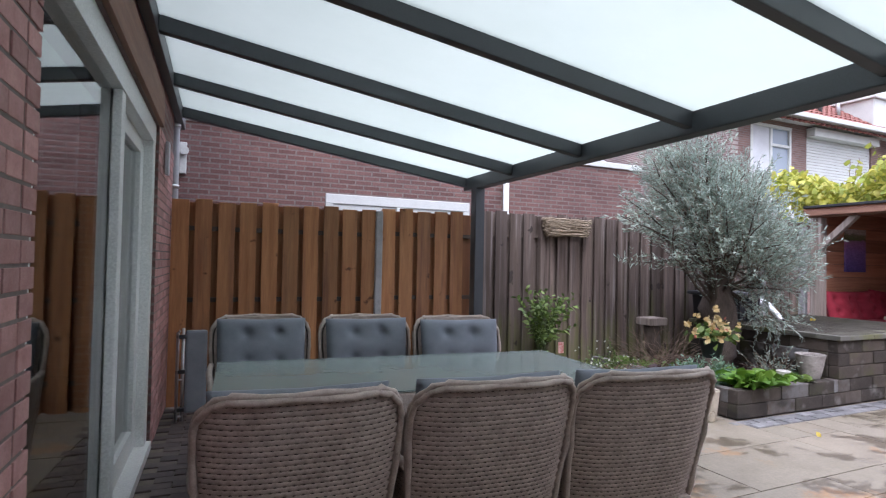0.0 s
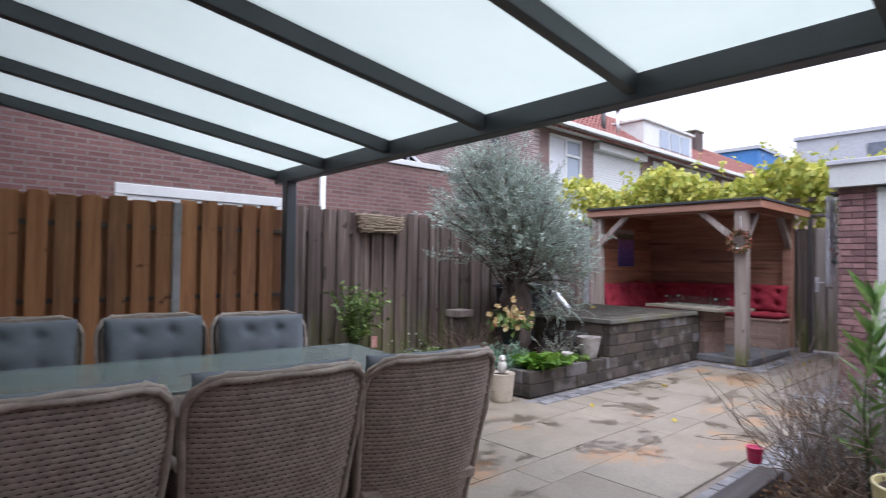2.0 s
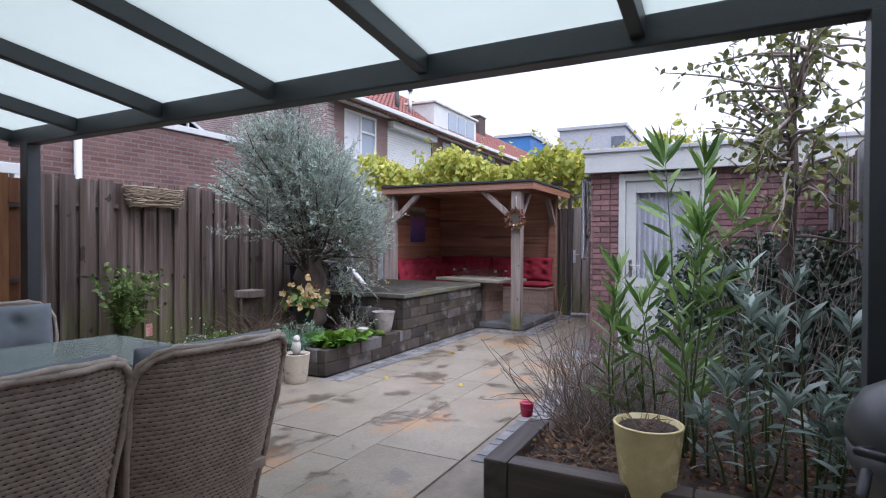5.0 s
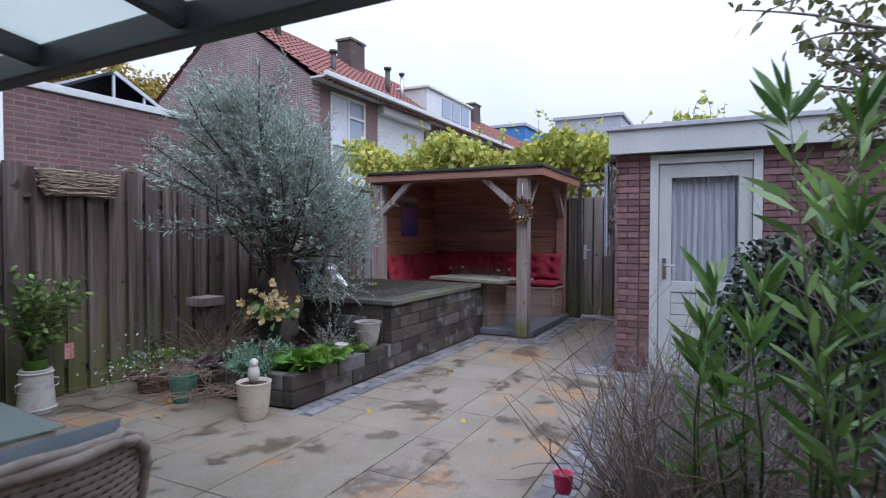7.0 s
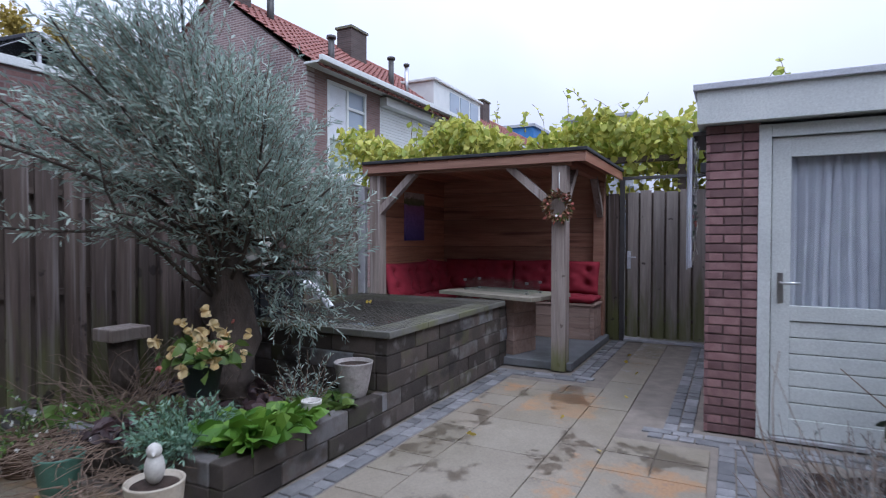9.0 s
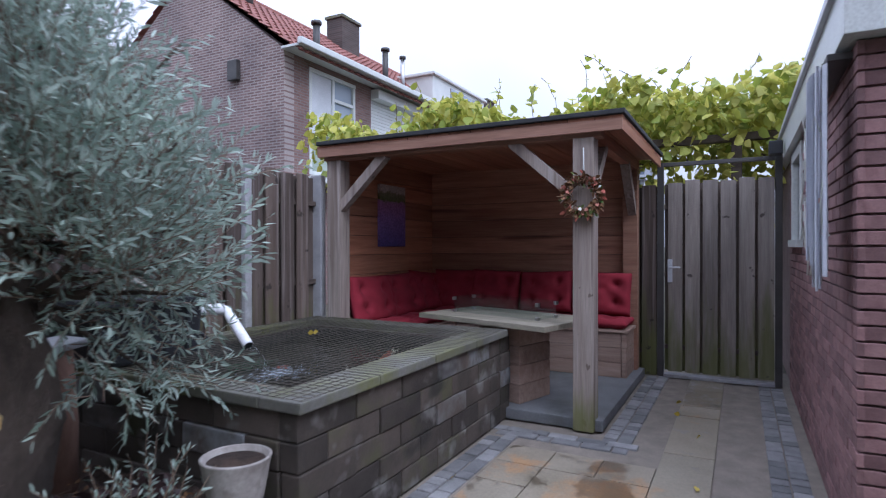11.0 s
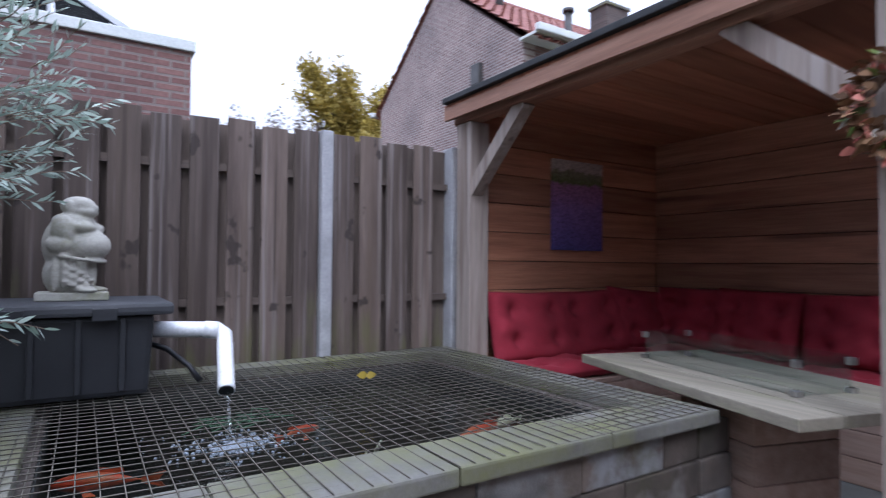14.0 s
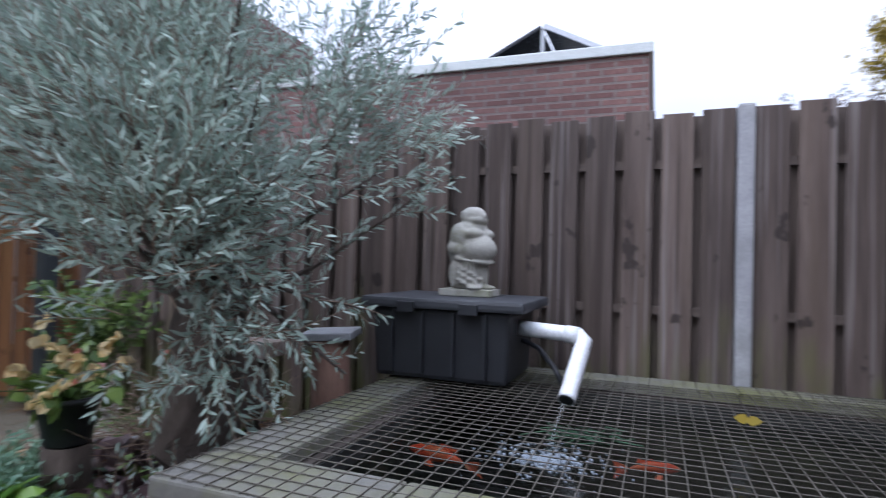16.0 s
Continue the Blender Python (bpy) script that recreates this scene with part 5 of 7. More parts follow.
part("dormer_roof", box_bm(21.5, 11.5, 7.152, 26.0, 13.7, 7.25, 0.02), M_white, dm)
for k in range(3):
    part("dormer_window", box_bm(22.9 + k * 0.95, 11.57, 6.25, 23.7 + k * 0.95, 11.62, 7.0), M_dark_glass, dm)
vb = part("wall_lamp", box_bm(HX0 - 0.12, 12.3, 5.05, HX0 - 0.001, 12.6, 5.5, 0.02), M_gate_steel, house, "dark wall-mounted box on the gable")

# far buildings
M_far = surface("far_grey_concrete", (0.4, 0.42, 0.45), (0.46, 0.48, 0.5), 0.8, 0.5, 5, 0.1, 0.01)
M_far_win = surface("far_window_band", (0.1, 0.12, 0.15), (0.16, 0.18, 0.22), 0.3, 1, 5, 0.0, 0.01)
M_blue = surface("bright_blue_cladding", (0.04, 0.17, 0.42), (0.06, 0.21, 0.5), 0.6, 0.5, 5, 0.1, 0.01)
flat = thing("apartment_building", "grey concrete apartment block behind the gardens", "building", at=(64, 12, 0))
part("wall", box_bm(60, 10.3, -0.05, 70, 17.0, 13.2), M_far, flat)
for k in range(4):
    z = 2.2 + k * 2.9
    part("window_band", box_bm(59.9, 10.25, z, 66, 11.6, z + 1.3), M_far_win, flat)
    part("balcony", box_bm(59.2, 10.1, z - 0.5, 66, 11.9, z - 0.1), M_far, flat)
part("roof", box_bm(59.8, 10.1, 13.2, 70.2, 17.2, 13.5), M_far, flat)
blue = thing("apartment_building", "bright blue clad block behind the houses", "building", at=(64, 24, 0))
part("wall", box_bm(60, 20.3, -0.05, 68, 24.2, 13.0), M_blue, blue)
part("window_band", box_bm(59.9, 20.8, 10.6, 60.02, 23.8, 11.6), M_far_win, blue)
part("roof", box_bm(59.8, 20.1, 13.0, 68.2, 24.4, 13.3), M_far, blue)

# solar panels on the extension roof
M_alu_edge = surface("pale_aluminium", (0.55, 0.57, 0.6), (0.65, 0.67, 0.7), 0.4, 5, 100, 0.05, 0.0005)
M_solar = surface("dark_solar_panel", (0.012, 0.014, 0.02), (0.02, 0.022, 0.03), 0.25, 2, 30, 0.0, 0.001)
solar = thing("solar_panel", "pair of dark tilted solar panels on the flat extension roof", "solar panel", at=(6.4, 9, NZ))
RIDGE_X, RIDGE_Z = 6.54, NZ + 0.56
part("panel", box_bm(0.01, 0, 0, 1.0, 1.65, 0.035, 0.004, None, pose(RIDGE_X, 8.25, RIDGE_Z, 0, 27, 0)), M_solar, solar)
part("panel", box_bm(-1.0, 0, 0, -0.01, 1.65, 0.035, 0.004, None, pose(RIDGE_X, 8.25, RIDGE_Z, 0, -27, 0)), M_solar, solar)
part("panel_edge", box_bm(0.0, -0.02, -0.01, 1.0, -0.001, 0.04, 0.003, None, pose(RIDGE_X, 8.25, RIDGE_Z, 0, 27, 0)), M_alu_edge, solar, "pale aluminium panel edge")
for _x in (RIDGE_X - 0.015, RIDGE_X + 0.42):
    part("frame_leg", box_bm(_x, 8.25, NZ + 0.02, _x + 0.03, 8.28, RIDGE_Z - 0.01 - 0.5 * abs(_x - RIDGE_X)), M_alu_edge, solar)
part("frame_foot", box_bm(5.7, 8.25, NZ + 0.02, 7.4, 8.28, NZ + 0.05), M_alu_edge, solar)

# ---- plant helpers ----
def leaf_arrays(pos, way, size, width, droop=0.15, shape=(0.35, 0.7), wide=(1.0, 0.75), rng=None):
    """Vertices and faces of many folded leaves: six points each."""
    pos, way = np.asarray(pos, float), np.asarray(way, float)
    n = len(pos)
    way /= np.linalg.norm(way, axis=1)[:, None] + 1e-9
    rnd = rng.normal(size=(n, 3))
    side = np.cross(way, rnd)
    side /= np.linalg.norm(side, axis=1)[:, None] + 1e-9
    up = np.cross(side, way)
    up *= np.where(up[:, 2:3] < 0, -1, 1)
    size, width = np.broadcast_to(size, n)[:, None], np.broadcast_to(width, n)[:, None]
    down = np.array([0, 0, -1.0])
    p0 = pos
    a = pos + way * size * shape[0] + down * size * droop * 0.2
    b = pos + way * size * shape[1] + down * size * droop * 0.6
    tip = pos + way * size + down * size * droop
    w1, w2, lift = side * width * wide[0] / 2, side * width * wide[1] / 2, up * width * 0.12
    v = np.stack([p0, a - w1 + lift, a + w1 + lift, b - w2 + lift, b + w2 + lift, tip], 1).reshape(-1, 3)
    base = np.arange(n) * 6
    faces = []
    for k in base.tolist():
        faces += [(k, k + 2, k + 1), (k + 1, k + 2, k + 4, k + 3), (k + 3, k + 4, k + 5)]
    return v.tolist(), faces


def foliage(name, pos, way, size, width, material, parent, label="", seed=1, **kw):
    v, f = leaf_arrays(pos, way, size, width, rng=np.random.default_rng(seed), **kw)
    return raw_mesh(name, v, f, material, parent, label, "stuff")


def curve_pts(p, d, length, n, rr, wander=0.25, droop=0.0):
    """A wandering line that starts at p along d."""
    p, d = Vector(p), Vector(d).normalized()
    out = [p.copy()]
    for k in range(n):
        d = (d + Vector((rr.gauss(0, wander), rr.gauss(0, wander), rr.gauss(0, wander) - droop))).normalized()
        p = p + d * (length / n)
        out.append(p.copy())
    return out


def along(pts, step, rr, start=0.15):
    """Points and directions at even steps along a polyline."""
    out = []
    for a, b in zip(pts, pts[1:]):
        ln = (b - a).length
        n = max(1, int(ln / step))
        for k in range(n):
            out.append((a + (b - a) * (k / n), (b - a).normalized()))
    return out[int(len(out) * start):]


def stems_mesh(name, lines, r0, r1, material, parent, sides=5, label=""):
    bm = bmesh.new()
    for pts in lines:
        n = len(pts)
        radii = [r0 + (r1 - r0) * k / (n - 1) for k in range(n)]
        if len(lines) <= 45:
            part(name, tube_bm(pts, r0, sides, None, False, radii), material, parent, label)
        else:
            tube_bm(pts, r0, sides, bm, False, radii)
    if len(lines) > 45:
        return part(name, bm, material, parent, label, "stuff")
    bm.free()


def side_way(d, rr, spread=0.9):
    v = Vector((rr.gauss(0, 1), rr.gauss(0, 1), rr.gauss(0, 1)))
    v -= v.dot(d) * d
    return (d * (1 - spread * 0.4) + v.normalized() * spread).normalized()


M_bark = surface("rough_olive_bark", (0.06, 0.045, 0.035), (0.13, 0.1, 0.08), 0.95, 12, 60, 1.0, 0.02, stretch=(1, 1, 0.4))
M_twig = surface("dry_twig", (0.16, 0.11, 0.075), (0.26, 0.19, 0.14), 0.9, 12, 90, 0.3, 0.001)
M_greytwig = surface("pale_bare_twig", (0.2, 0.165, 0.14), (0.32, 0.275, 0.24), 0.9, 12, 90, 0.3, 0.001)
M_stem = surface("green_stem", (0.06, 0.09, 0.03), (0.1, 0.14, 0.05), 0.7, 12, 90, 0.2, 0.001)
M_olive = leaf_material("silver_olive_leaf", (0.21, 0.285, 0.235), (0.46, 0.55, 0.49), 0.55, 0.32)
M_vine = leaf_material("yellow_green_vine_leaf", (0.26, 0.33, 0.05), (0.6, 0.56, 0.12), 0.55, 0.4)
M_ivy = leaf_material("dark_ivy_leaf", (0.03, 0.052, 0.034), (0.075, 0.108, 0.07), 0.58, 0.08)
M_oleander = leaf_material("oleander_leaf", (0.065, 0.15, 0.03), (0.21, 0.33, 0.085), 0.4, 0.3)
# oleander leaf again, greyer: shade and sky glare are put into its colour
M_oleander_shaded = leaf_material("shaded_oleander_leaf", (0.15, 0.215, 0.175), (0.33, 0.41, 0.36), 0.34, 0.28)
M_lavender = leaf_material("grey_lavender_leaf", (0.16, 0.17, 0.17), (0.32, 0.34, 0.33), 0.8, 0.1)
M_primrose = leaf_material("fresh_green_leaf", (0.06, 0.16, 0.015), (0.19, 0.33, 0.04), 0.45, 0.3)
M_sage = leaf_material("blue_green_leaf", (0.13, 0.25, 0.17), (0.27, 0.4, 0.3), 0.6, 0.2)
M_heuchera = leaf_material("dark_purple_leaf", (0.035, 0.02, 0.022), (0.09, 0.055, 0.055), 0.5, 0.1)
M_camellia = leaf_material("glossy_green_leaf", (0.06, 0.12, 0.025), (0.21, 0.3, 0.075), 0.38, 0.25)
M_petal = leaf_material("peach_yellow_petal", (0.68, 0.5, 0.22), (0.78, 0.68, 0.42), 0.6, 0.3)
M_pink = leaf_material("coral_petal", (0.6, 0.16, 0.12), (0.68, 0.32, 0.25), 0.6, 0.3)
M_whitepet = leaf_material("white_petal", (0.6, 0.62, 0.58), (0.75, 0.76, 0.72), 0.6, 0.2)
M_dead = leaf_material("dead_brown_leaf", (0.09, 0.045, 0.02), (0.24, 0.13, 0.06), 0.85, 0.1)
M_yleaf = leaf_material("fallen_yellow_leaf", (0.45, 0.33, 0.03), (0.6, 0.47, 0.1), 0.7, 0.2)
M_autumn = leaf_material("autumn_yellow_leaf", (0.22, 0.17, 0.03), (0.46, 0.36, 0.08), 0.7, 0.35)


def olive_tree():
    t = thing("olive_tree", "old silver-leaved olive tree with a gnarled trunk", "tree", at=(5.85, 4.75, 0.2))
    rr = random.Random(21)
    trunk = [Vector(p) for p in ((5.86, 4.72, 0.15), (5.83, 4.74, 0.4), (5.9, 4.76, 0.65), (5.84, 4.8, 0.9), (5.88, 4.8, 1.15), (5.86, 4.82, 1.4))]
    bm = tube_bm(trunk, 0.1, 14, None, True, [0.2, 0.16, 0.165, 0.17, 0.15, 0.095])
    for v in bm.verts:
        n = noise.noise(v.co * 7.0) * 0.05 + noise.noise(v.co * 22.0) * 0.018
        c = Vector((5.86, 4.77, v.co.z))
        v.co += (v.co - c).normalized() * n
    part("trunk", bm, M_bark, t)
    limbs, twigs = [], []
    # lobes of the crown: centre, radii, share of the twigs
    lobes = [((5.5, 4.56, 1.82), (0.54, 0.5, 0.4), 640), ((5.2, 4.64, 2.2), (0.34, 0.36, 0.36), 330), ((5.74, 4.6, 2.0), (0.44, 0.42, 0.34), 400),
             ((5.9, 4.42, 1.52), (0.42, 0.42, 0.36), 430), ((6.12, 4.34, 1.28), (0.24, 0.3, 0.28), 190), ((4.95, 4.66, 1.8), (0.34, 0.3, 0.16), 90),
             ((6.3, 5.1, 1.8), (0.36, 0.3, 0.42), 260)]
    for c, r, share in lobes:
        for k in range(max(2, share // 75)):
            tgt = Vector(c) + Vector((rr.gauss(0, 0.5) * r[0], rr.gauss(0, 0.5) * r[1], rr.gauss(0.2, 0.5) * r[2]))
            base = trunk[rr.choice((3, 4, 5))] + Vector((0, 0, rr.uniform(-0.1, 0.1)))
            d = tgt - base
            limbs.append(curve_pts(base, d, d.length * 1.1, 7, rr, 0.1, 0.0))
    # long stray shoots
    for tgt in ((4.2, 4.62, 1.88), (4.35, 4.5, 1.72), (4.3, 4.6, 1.55), (4.75, 4.35, 1.42), (4.85, 4.35, 1.2), (6.5, 4.2, 1.45), (6.45, 4.4, 1.75), (6.45, 4.25, 1.3), (6.4, 4.25, 1.1), (4.85, 4.7, 2.62), (5.05, 4.6, 2.72), (5.4, 4.7, 2.66), (5.7, 4.7, 2.62), (6.0, 4.6, 2.5), (4.6, 4.7, 2.3), (4.7, 4.5, 2.42), (6.3, 4.5, 2.2), (6.4, 4.45, 0.8), (6.62, 4.5, 0.98), (6.55, 4.62, 0.86)):
        b = Vector((5.86, 4.8, 1.3 if tgt[2] > 1.3 else 1.15))
        d = Vector(tgt) - b
        limbs.append(curve_pts(b, d, d.length, 8, rr, 0.06, 0.0))
    for pts in limbs:
        for p, d in along(pts, 0.055, rr, 0.35):
            if rr.random() < 0.75:
                w = side_way(d, rr, 0.7)
                w.z += 0.3
                twigs.append(curve_pts(p, w, rr.uniform(0.1, 0.24), 4, rr, 0.14, 0.02))
    # hanging shoots on the pond side
    for k in range(70):
        p = Vector((rr.uniform(5.9, 6.4), rr.uniform(4.25, 4.75), rr.uniform(0.75, 1.3)))
        twigs.append(curve_pts(p, (rr.gauss(0.2, 0.4), rr.gauss(-0.2, 0.4), rr.gauss(-0.2, 0.4)), rr.uniform(0.2, 0.38), 4, rr, 0.14, 0.05))
    # fill of the lobes: shoots that rise and lean outwards
    for c, r, share in lobes:
        c = Vector(c)
        for k in range(share):
            u = Vector((rr.gauss(0, 1), rr.gauss(0, 1), rr.gauss(0, 1))).normalized() * (rr.random() ** 0.42)
            u *= 1.0 + 0.7 * noise.noise(u * 1.9 + c)
            p = c + Vector((u.x * r[0], u.y * r[1], u.z * r[2]))
            twigs.append(curve_pts(p, (u.x * 0.7 + c.x - 5.86, u.y * 0.7, u.z * 0.5 + 0.55), rr.uniform(0.16, 0.32), 4, rr, 0.14, 0.0))
    for pts in limbs:
        part("limb", tube_bm(pts, 0.01, 6, None, True, [0.014 * (1 - k / len(pts)) + 0.003 for k in range(len(pts))]), M_bark, t)
    stems_mesh("twig", twigs, 0.0025, 0.001, M_twig, t, 3)
    pos, way, size = [], [], []
    for pts in twigs + limbs:
        for p, d in along(pts, 0.016, rr, 0.15):
            w = side_way(d, rr, 0.65)
            pos.append(p)
            way.append(w)
            size.append(rr.uniform(0.036, 0.066))
    size = np.array(size)
    foliage("crown", pos, way, size, size * 0.21, M_olive, t, "narrow silver-green leaves", 3, droop=0.05)
    return t


def vine():
    t = thing("grape_vine", "yellow-green grape vine rambling over a frame", "vine", at=(12, 4.8, 0))
    rr = random.Random(5)
    for x, y in ((11.4, 2.4), (11.4, 7.0), (13.0, 2.4), (13.0, 7.0)):
        part("support_post", box_bm(x - 0.05, y - 0.05, 0, x + 0.05, y + 0.05, 2.4, 0.005), M_fence_rail, t)
    part("support_beam", box_bm(11.35, 0.6, 2.4, 11.45, 7.4, 2.48, 0.005), M_fence_rail, t)
    part("support_beam", box_bm(12.95, 0.6, 2.4, 13.05, 7.4, 2.48, 0.005), M_fence_rail, t)
    pos, way, size, lines = [], [], [], []
    for k in range(12500):
        x, y = rr.uniform(11.05, 13.2), rr.uniform(0.2, 8.0)
        top = 2.98 + 0.2 * math.cos((y - 5.75) * 2.9) * (1 if y > 3.2 else 0.3) + 0.35 * noise.noise(Vector((x * 0.9, y * 0.9, 3))) + 0.2 * noise.noise(Vector((x * 2.5, y * 2.5, 8)))
        z = top - abs(rr.gauss(0, 0.42)) + 0.05
        pos.append((x, y, max(1.5, z)))
        way.append((rr.gauss(-0.5, 0.6), rr.gauss(0, 0.8), rr.gauss(-0.2, 0.5)))
        size.append(rr.uniform(0.07, 0.14))
    for k in range(34):
        p = Vector((rr.uniform(11.3, 12.8), rr.uniform(0.6, 7.4), 2.95))
        pts = curve_pts(p, (rr.gauss(0, 0.3), rr.gauss(0, 0.3), 1), rr.uniform(0.35, 0.8), 5, rr, 0.2, 0.05)
        lines.append(pts)
        for q, d in along(pts, 0.07, rr, 0.1):
            pos.append(q)
            way.append(side_way(d, rr, 0.9))
            size.append(rr.uniform(0.07, 0.13))
    for pts in lines:
        part("shoot", tube_bm(pts, 0.004, 4), M_twig, t)
    size = np.array(size)
    foliage("vine_leaves", pos, way, size, size * 0.95, M_vine, t, "", 4, droop=0.35, shape=(0.25, 0.6), wide=(0.95, 0.9))
    return t


def far_tree(at, h, r, seed, label, material, dense=2600):
    t = thing("autumn_tree", label, "tree", at=at)
    rr = random.Random(seed)
    b = Vector(at)
    part("trunk", tube_bm([b, b + Vector((0.1, 0, h * 0.35)), b + Vector((0, 0.1, h * 0.8))], 0.2, 8, None, True, [0.25, 0.18, 0.05]), M_bark, t)
    pos, way, lines = [], [], []
    for k in range(60):
        d = Vector((rr.gauss(0, 1), rr.gauss(0, 1), rr.gauss(0.5, 0.7)))
        p = b + Vector((0, 0, h * rr.uniform(0.3, 0.75)))
        pts = curve_pts(p, d, r * rr.uniform(0.6, 1.1), 6, rr, 0.2, -0.03)
        lines.append(pts)
        for q, dd in along(pts, 0.05, rr, 0.25):
            for _ in range(max(1, dense // 1000)):
                pos.append(q + Vector((rr.gauss(0, 0.22), rr.gauss(0, 0.22), rr.gauss(0, 0.22))))
                way.append((rr.gauss(0, 1), rr.gauss(0, 1), rr.gauss(-0.3, 0.7)))
    for pts in lines[:24]:
        part("limb", tube_bm(pts, 0.05, 5, None, True, [0.06 * (1 - k / 7) + 0.008 for k in range(7)]), M_bark, t)
    foliage("crown", pos, way, 0.17, 0.12, material, t, "", seed, droop=0.2)
    return t


olive_tree()
vine()
far_tree((17.2, 26.0, 0), 9.0, 4.5, 1, "tall yellowing autumn tree beyond the houses", M_autumn, 15600)
far_tree((14.2, 27.5, 0), 8.2, 3.0, 2, "thin nearly bare autumn tree beyond the gardens", M_greytwig, 3900)

# ---- planted bed beside the pond ----
bed = thing("raised_bed", "raised planting bed edged with dark stacked blocks", "planter", at=(5.8, 4.8, 0))
sm_ = bmesh.new()
bmesh.ops.create_grid(sm_, x_segments=40, y_segments=48, size=0.5)
for v in sm_.verts:
    x, y = 5.79 + v.co.x * 1.42, 4.9 + v.co.y * 1.8
    v.co = Vector((x, y, 0.20 + 0.05 * noise.noise(Vector((x * 3, y * 3, 1))) + 0.025 * noise.noise(Vector((x * 12, y * 12, 2)))))
part("soil", sm_, M_soil, bed, "dark leafy soil", "stuff")
part("bed_core", box_bm(5.09, 3.97, 0, 6.5, 4.05, 0.235), M_block, bed)
part("bed_core", box_bm(5.08, 4.05, 0, 5.15, 5.85, 0.235), M_block, bed)


def heap_leaves(name, label, n, area, z, material, size, parent=None, seed=3):
    rr = random.Random(seed)
    pos = [(rr.uniform(area[0], area[2]), rr.uniform(area[1], area[3]), z + rr.uniform(0, 0.03)) for _ in range(n)]
    way = [(rr.gauss(0, 1), rr.gauss(0, 1), rr.gauss(0.05, 0.2)) for _ in range(n)]
    return foliage(name, pos, way, size, size * 0.6, material, parent, label, seed)


heap_leaves("leaf_litter", "", 500, (5.15, 4.05, 6.45, 5.7), 0.215, M_dead, 0.04, bed)


def clump(name, label, category, at, n, length, width, material, spread=0.7, up=0.6, droop=0.4, seed=1, shape=(0.4, 0.75), radius=0.08):
    """A low clump whose leaves rise from its base."""
    t = thing(name, label, category, at=at)
    rr = random.Random(seed)
    pos, way, size = [], [], []
    for k in range(n):
        a, r = rr.uniform(0, 6.283), radius * math.sqrt(rr.random())
        pos.append((at[0] + r * math.cos(a), at[1] + r * math.sin(a), at[2] + rr.uniform(0, 0.04)))
        way.append((spread * math.cos(a) + rr.gauss(0, 0.25), spread * math.sin(a) + rr.gauss(0, 0.25), up + rr.gauss(0, 0.25)))
        size.append(length * rr.uniform(0.6, 1.15))
    size = np.array(size)
    foliage("leaves", pos, way, size, size * width, material, t, "", seed, droop=droop, shape=shape)
    return t


def bushy(name, label, category, at, radius, height, stems, step, length, width, material, stem_material, seed=1, up=0.8, droop=0.0, wander=0.18, leaf_droop=0.15, spread=0.7):
    """A small shrub: thin stems with leaves along them."""
    t = thing(name, label, category, at=at)
    rr = random.Random(seed)
    lines, pos, way, size = [], [], [], []
    for k in range(stems):
        a, r = rr.uniform(0, 6.283), radius * math.sqrt(rr.random())
        b = Vector((at[0] + 0.35 * r * math.cos(a), at[1] + 0.35 * r * math.sin(a), at[2]))
        d = Vector((r * math.cos(a), r * math.sin(a), height * up * rr.uniform(0.6, 1.0)))
        pts = curve_pts(b, d, height * rr.uniform(0.55, 1.1), 6, rr, wander, droop)
        lines.append(pts)
        for q, dd in along(pts, step, rr, 0.2):
            pos.append(q)
            way.append(side_way(dd, rr, spread))
            size.append(length * rr.uniform(0.65, 1.15))
    stems_mesh("stem", lines, 0.004, 0.0015, stem_material, t, 4)
    size = np.array(size)
    foliage("leaves", pos, way, size, size * width, material, t, "", seed, droop=leaf_droop)
    return t


clump("primrose_plant", "lush bright green broad-leaved plant in the bed", "plant", (5.42, 4.10, 0.22), 95, 0.29, 0.34, M_primrose, 0.8, 0.9, 0.35, 11, (0.5, 0.8), 0.16)
clump("primrose_plant", "smaller bright green plant at the bed edge", "plant", (5.62, 4.06, 0.22), 55, 0.25, 0.36, M_primrose, 0.8, 0.9, 0.4, 12, (0.5, 0.8), 0.1)
bushy("spurge_plant", "rounded blue-green feathery plant in the bed", "plant", (5.22, 4.40, 0.21), 0.3, 0.29, 150, 0.011, 0.045, 0.28, M_sage, M_stem, 13)
clump("coral_bells", "dark purple-leaved plant in the bed", "plant", (5.25, 4.85, 0.21), 80, 0.13, 0.75, M_heuchera, 0.8, 0.5, 0.3, 14, (0.45, 0.75), 0.2)
clump("coral_bells", "dark purple-leaved plant below the tree", "plant", (5.75, 4.45, 0.21), 70, 0.12, 0.75, M_heuchera, 0.8, 0.5, 0.3, 15, (0.45, 0.75), 0.2)
for _k, (_x, _y) in enumerate(((5.5, 4.32), (5.38, 4.68), (6.05, 4.2), (6.2, 4.65), (5.6, 4.95), (5.95, 5.2), (5.3, 5.35))):
    clump("ground_cover", "dark leafy ground cover plant in the bed", "plant", (_x, _y, 0.21), 70, 0.13, 0.6, M_heuchera if _k % 2 else M_camellia, 0.8, 0.6, 0.3, 140 + _k, (0.45, 0.75), 0.2)
bushy("creeping_shrub", "low creeping silver-green plant under the tree", "plant", (6.1, 4.35, 0.22), 0.25, 0.35, 30, 0.016, 0.045, 0.22, M_olive, M_twig, 16)


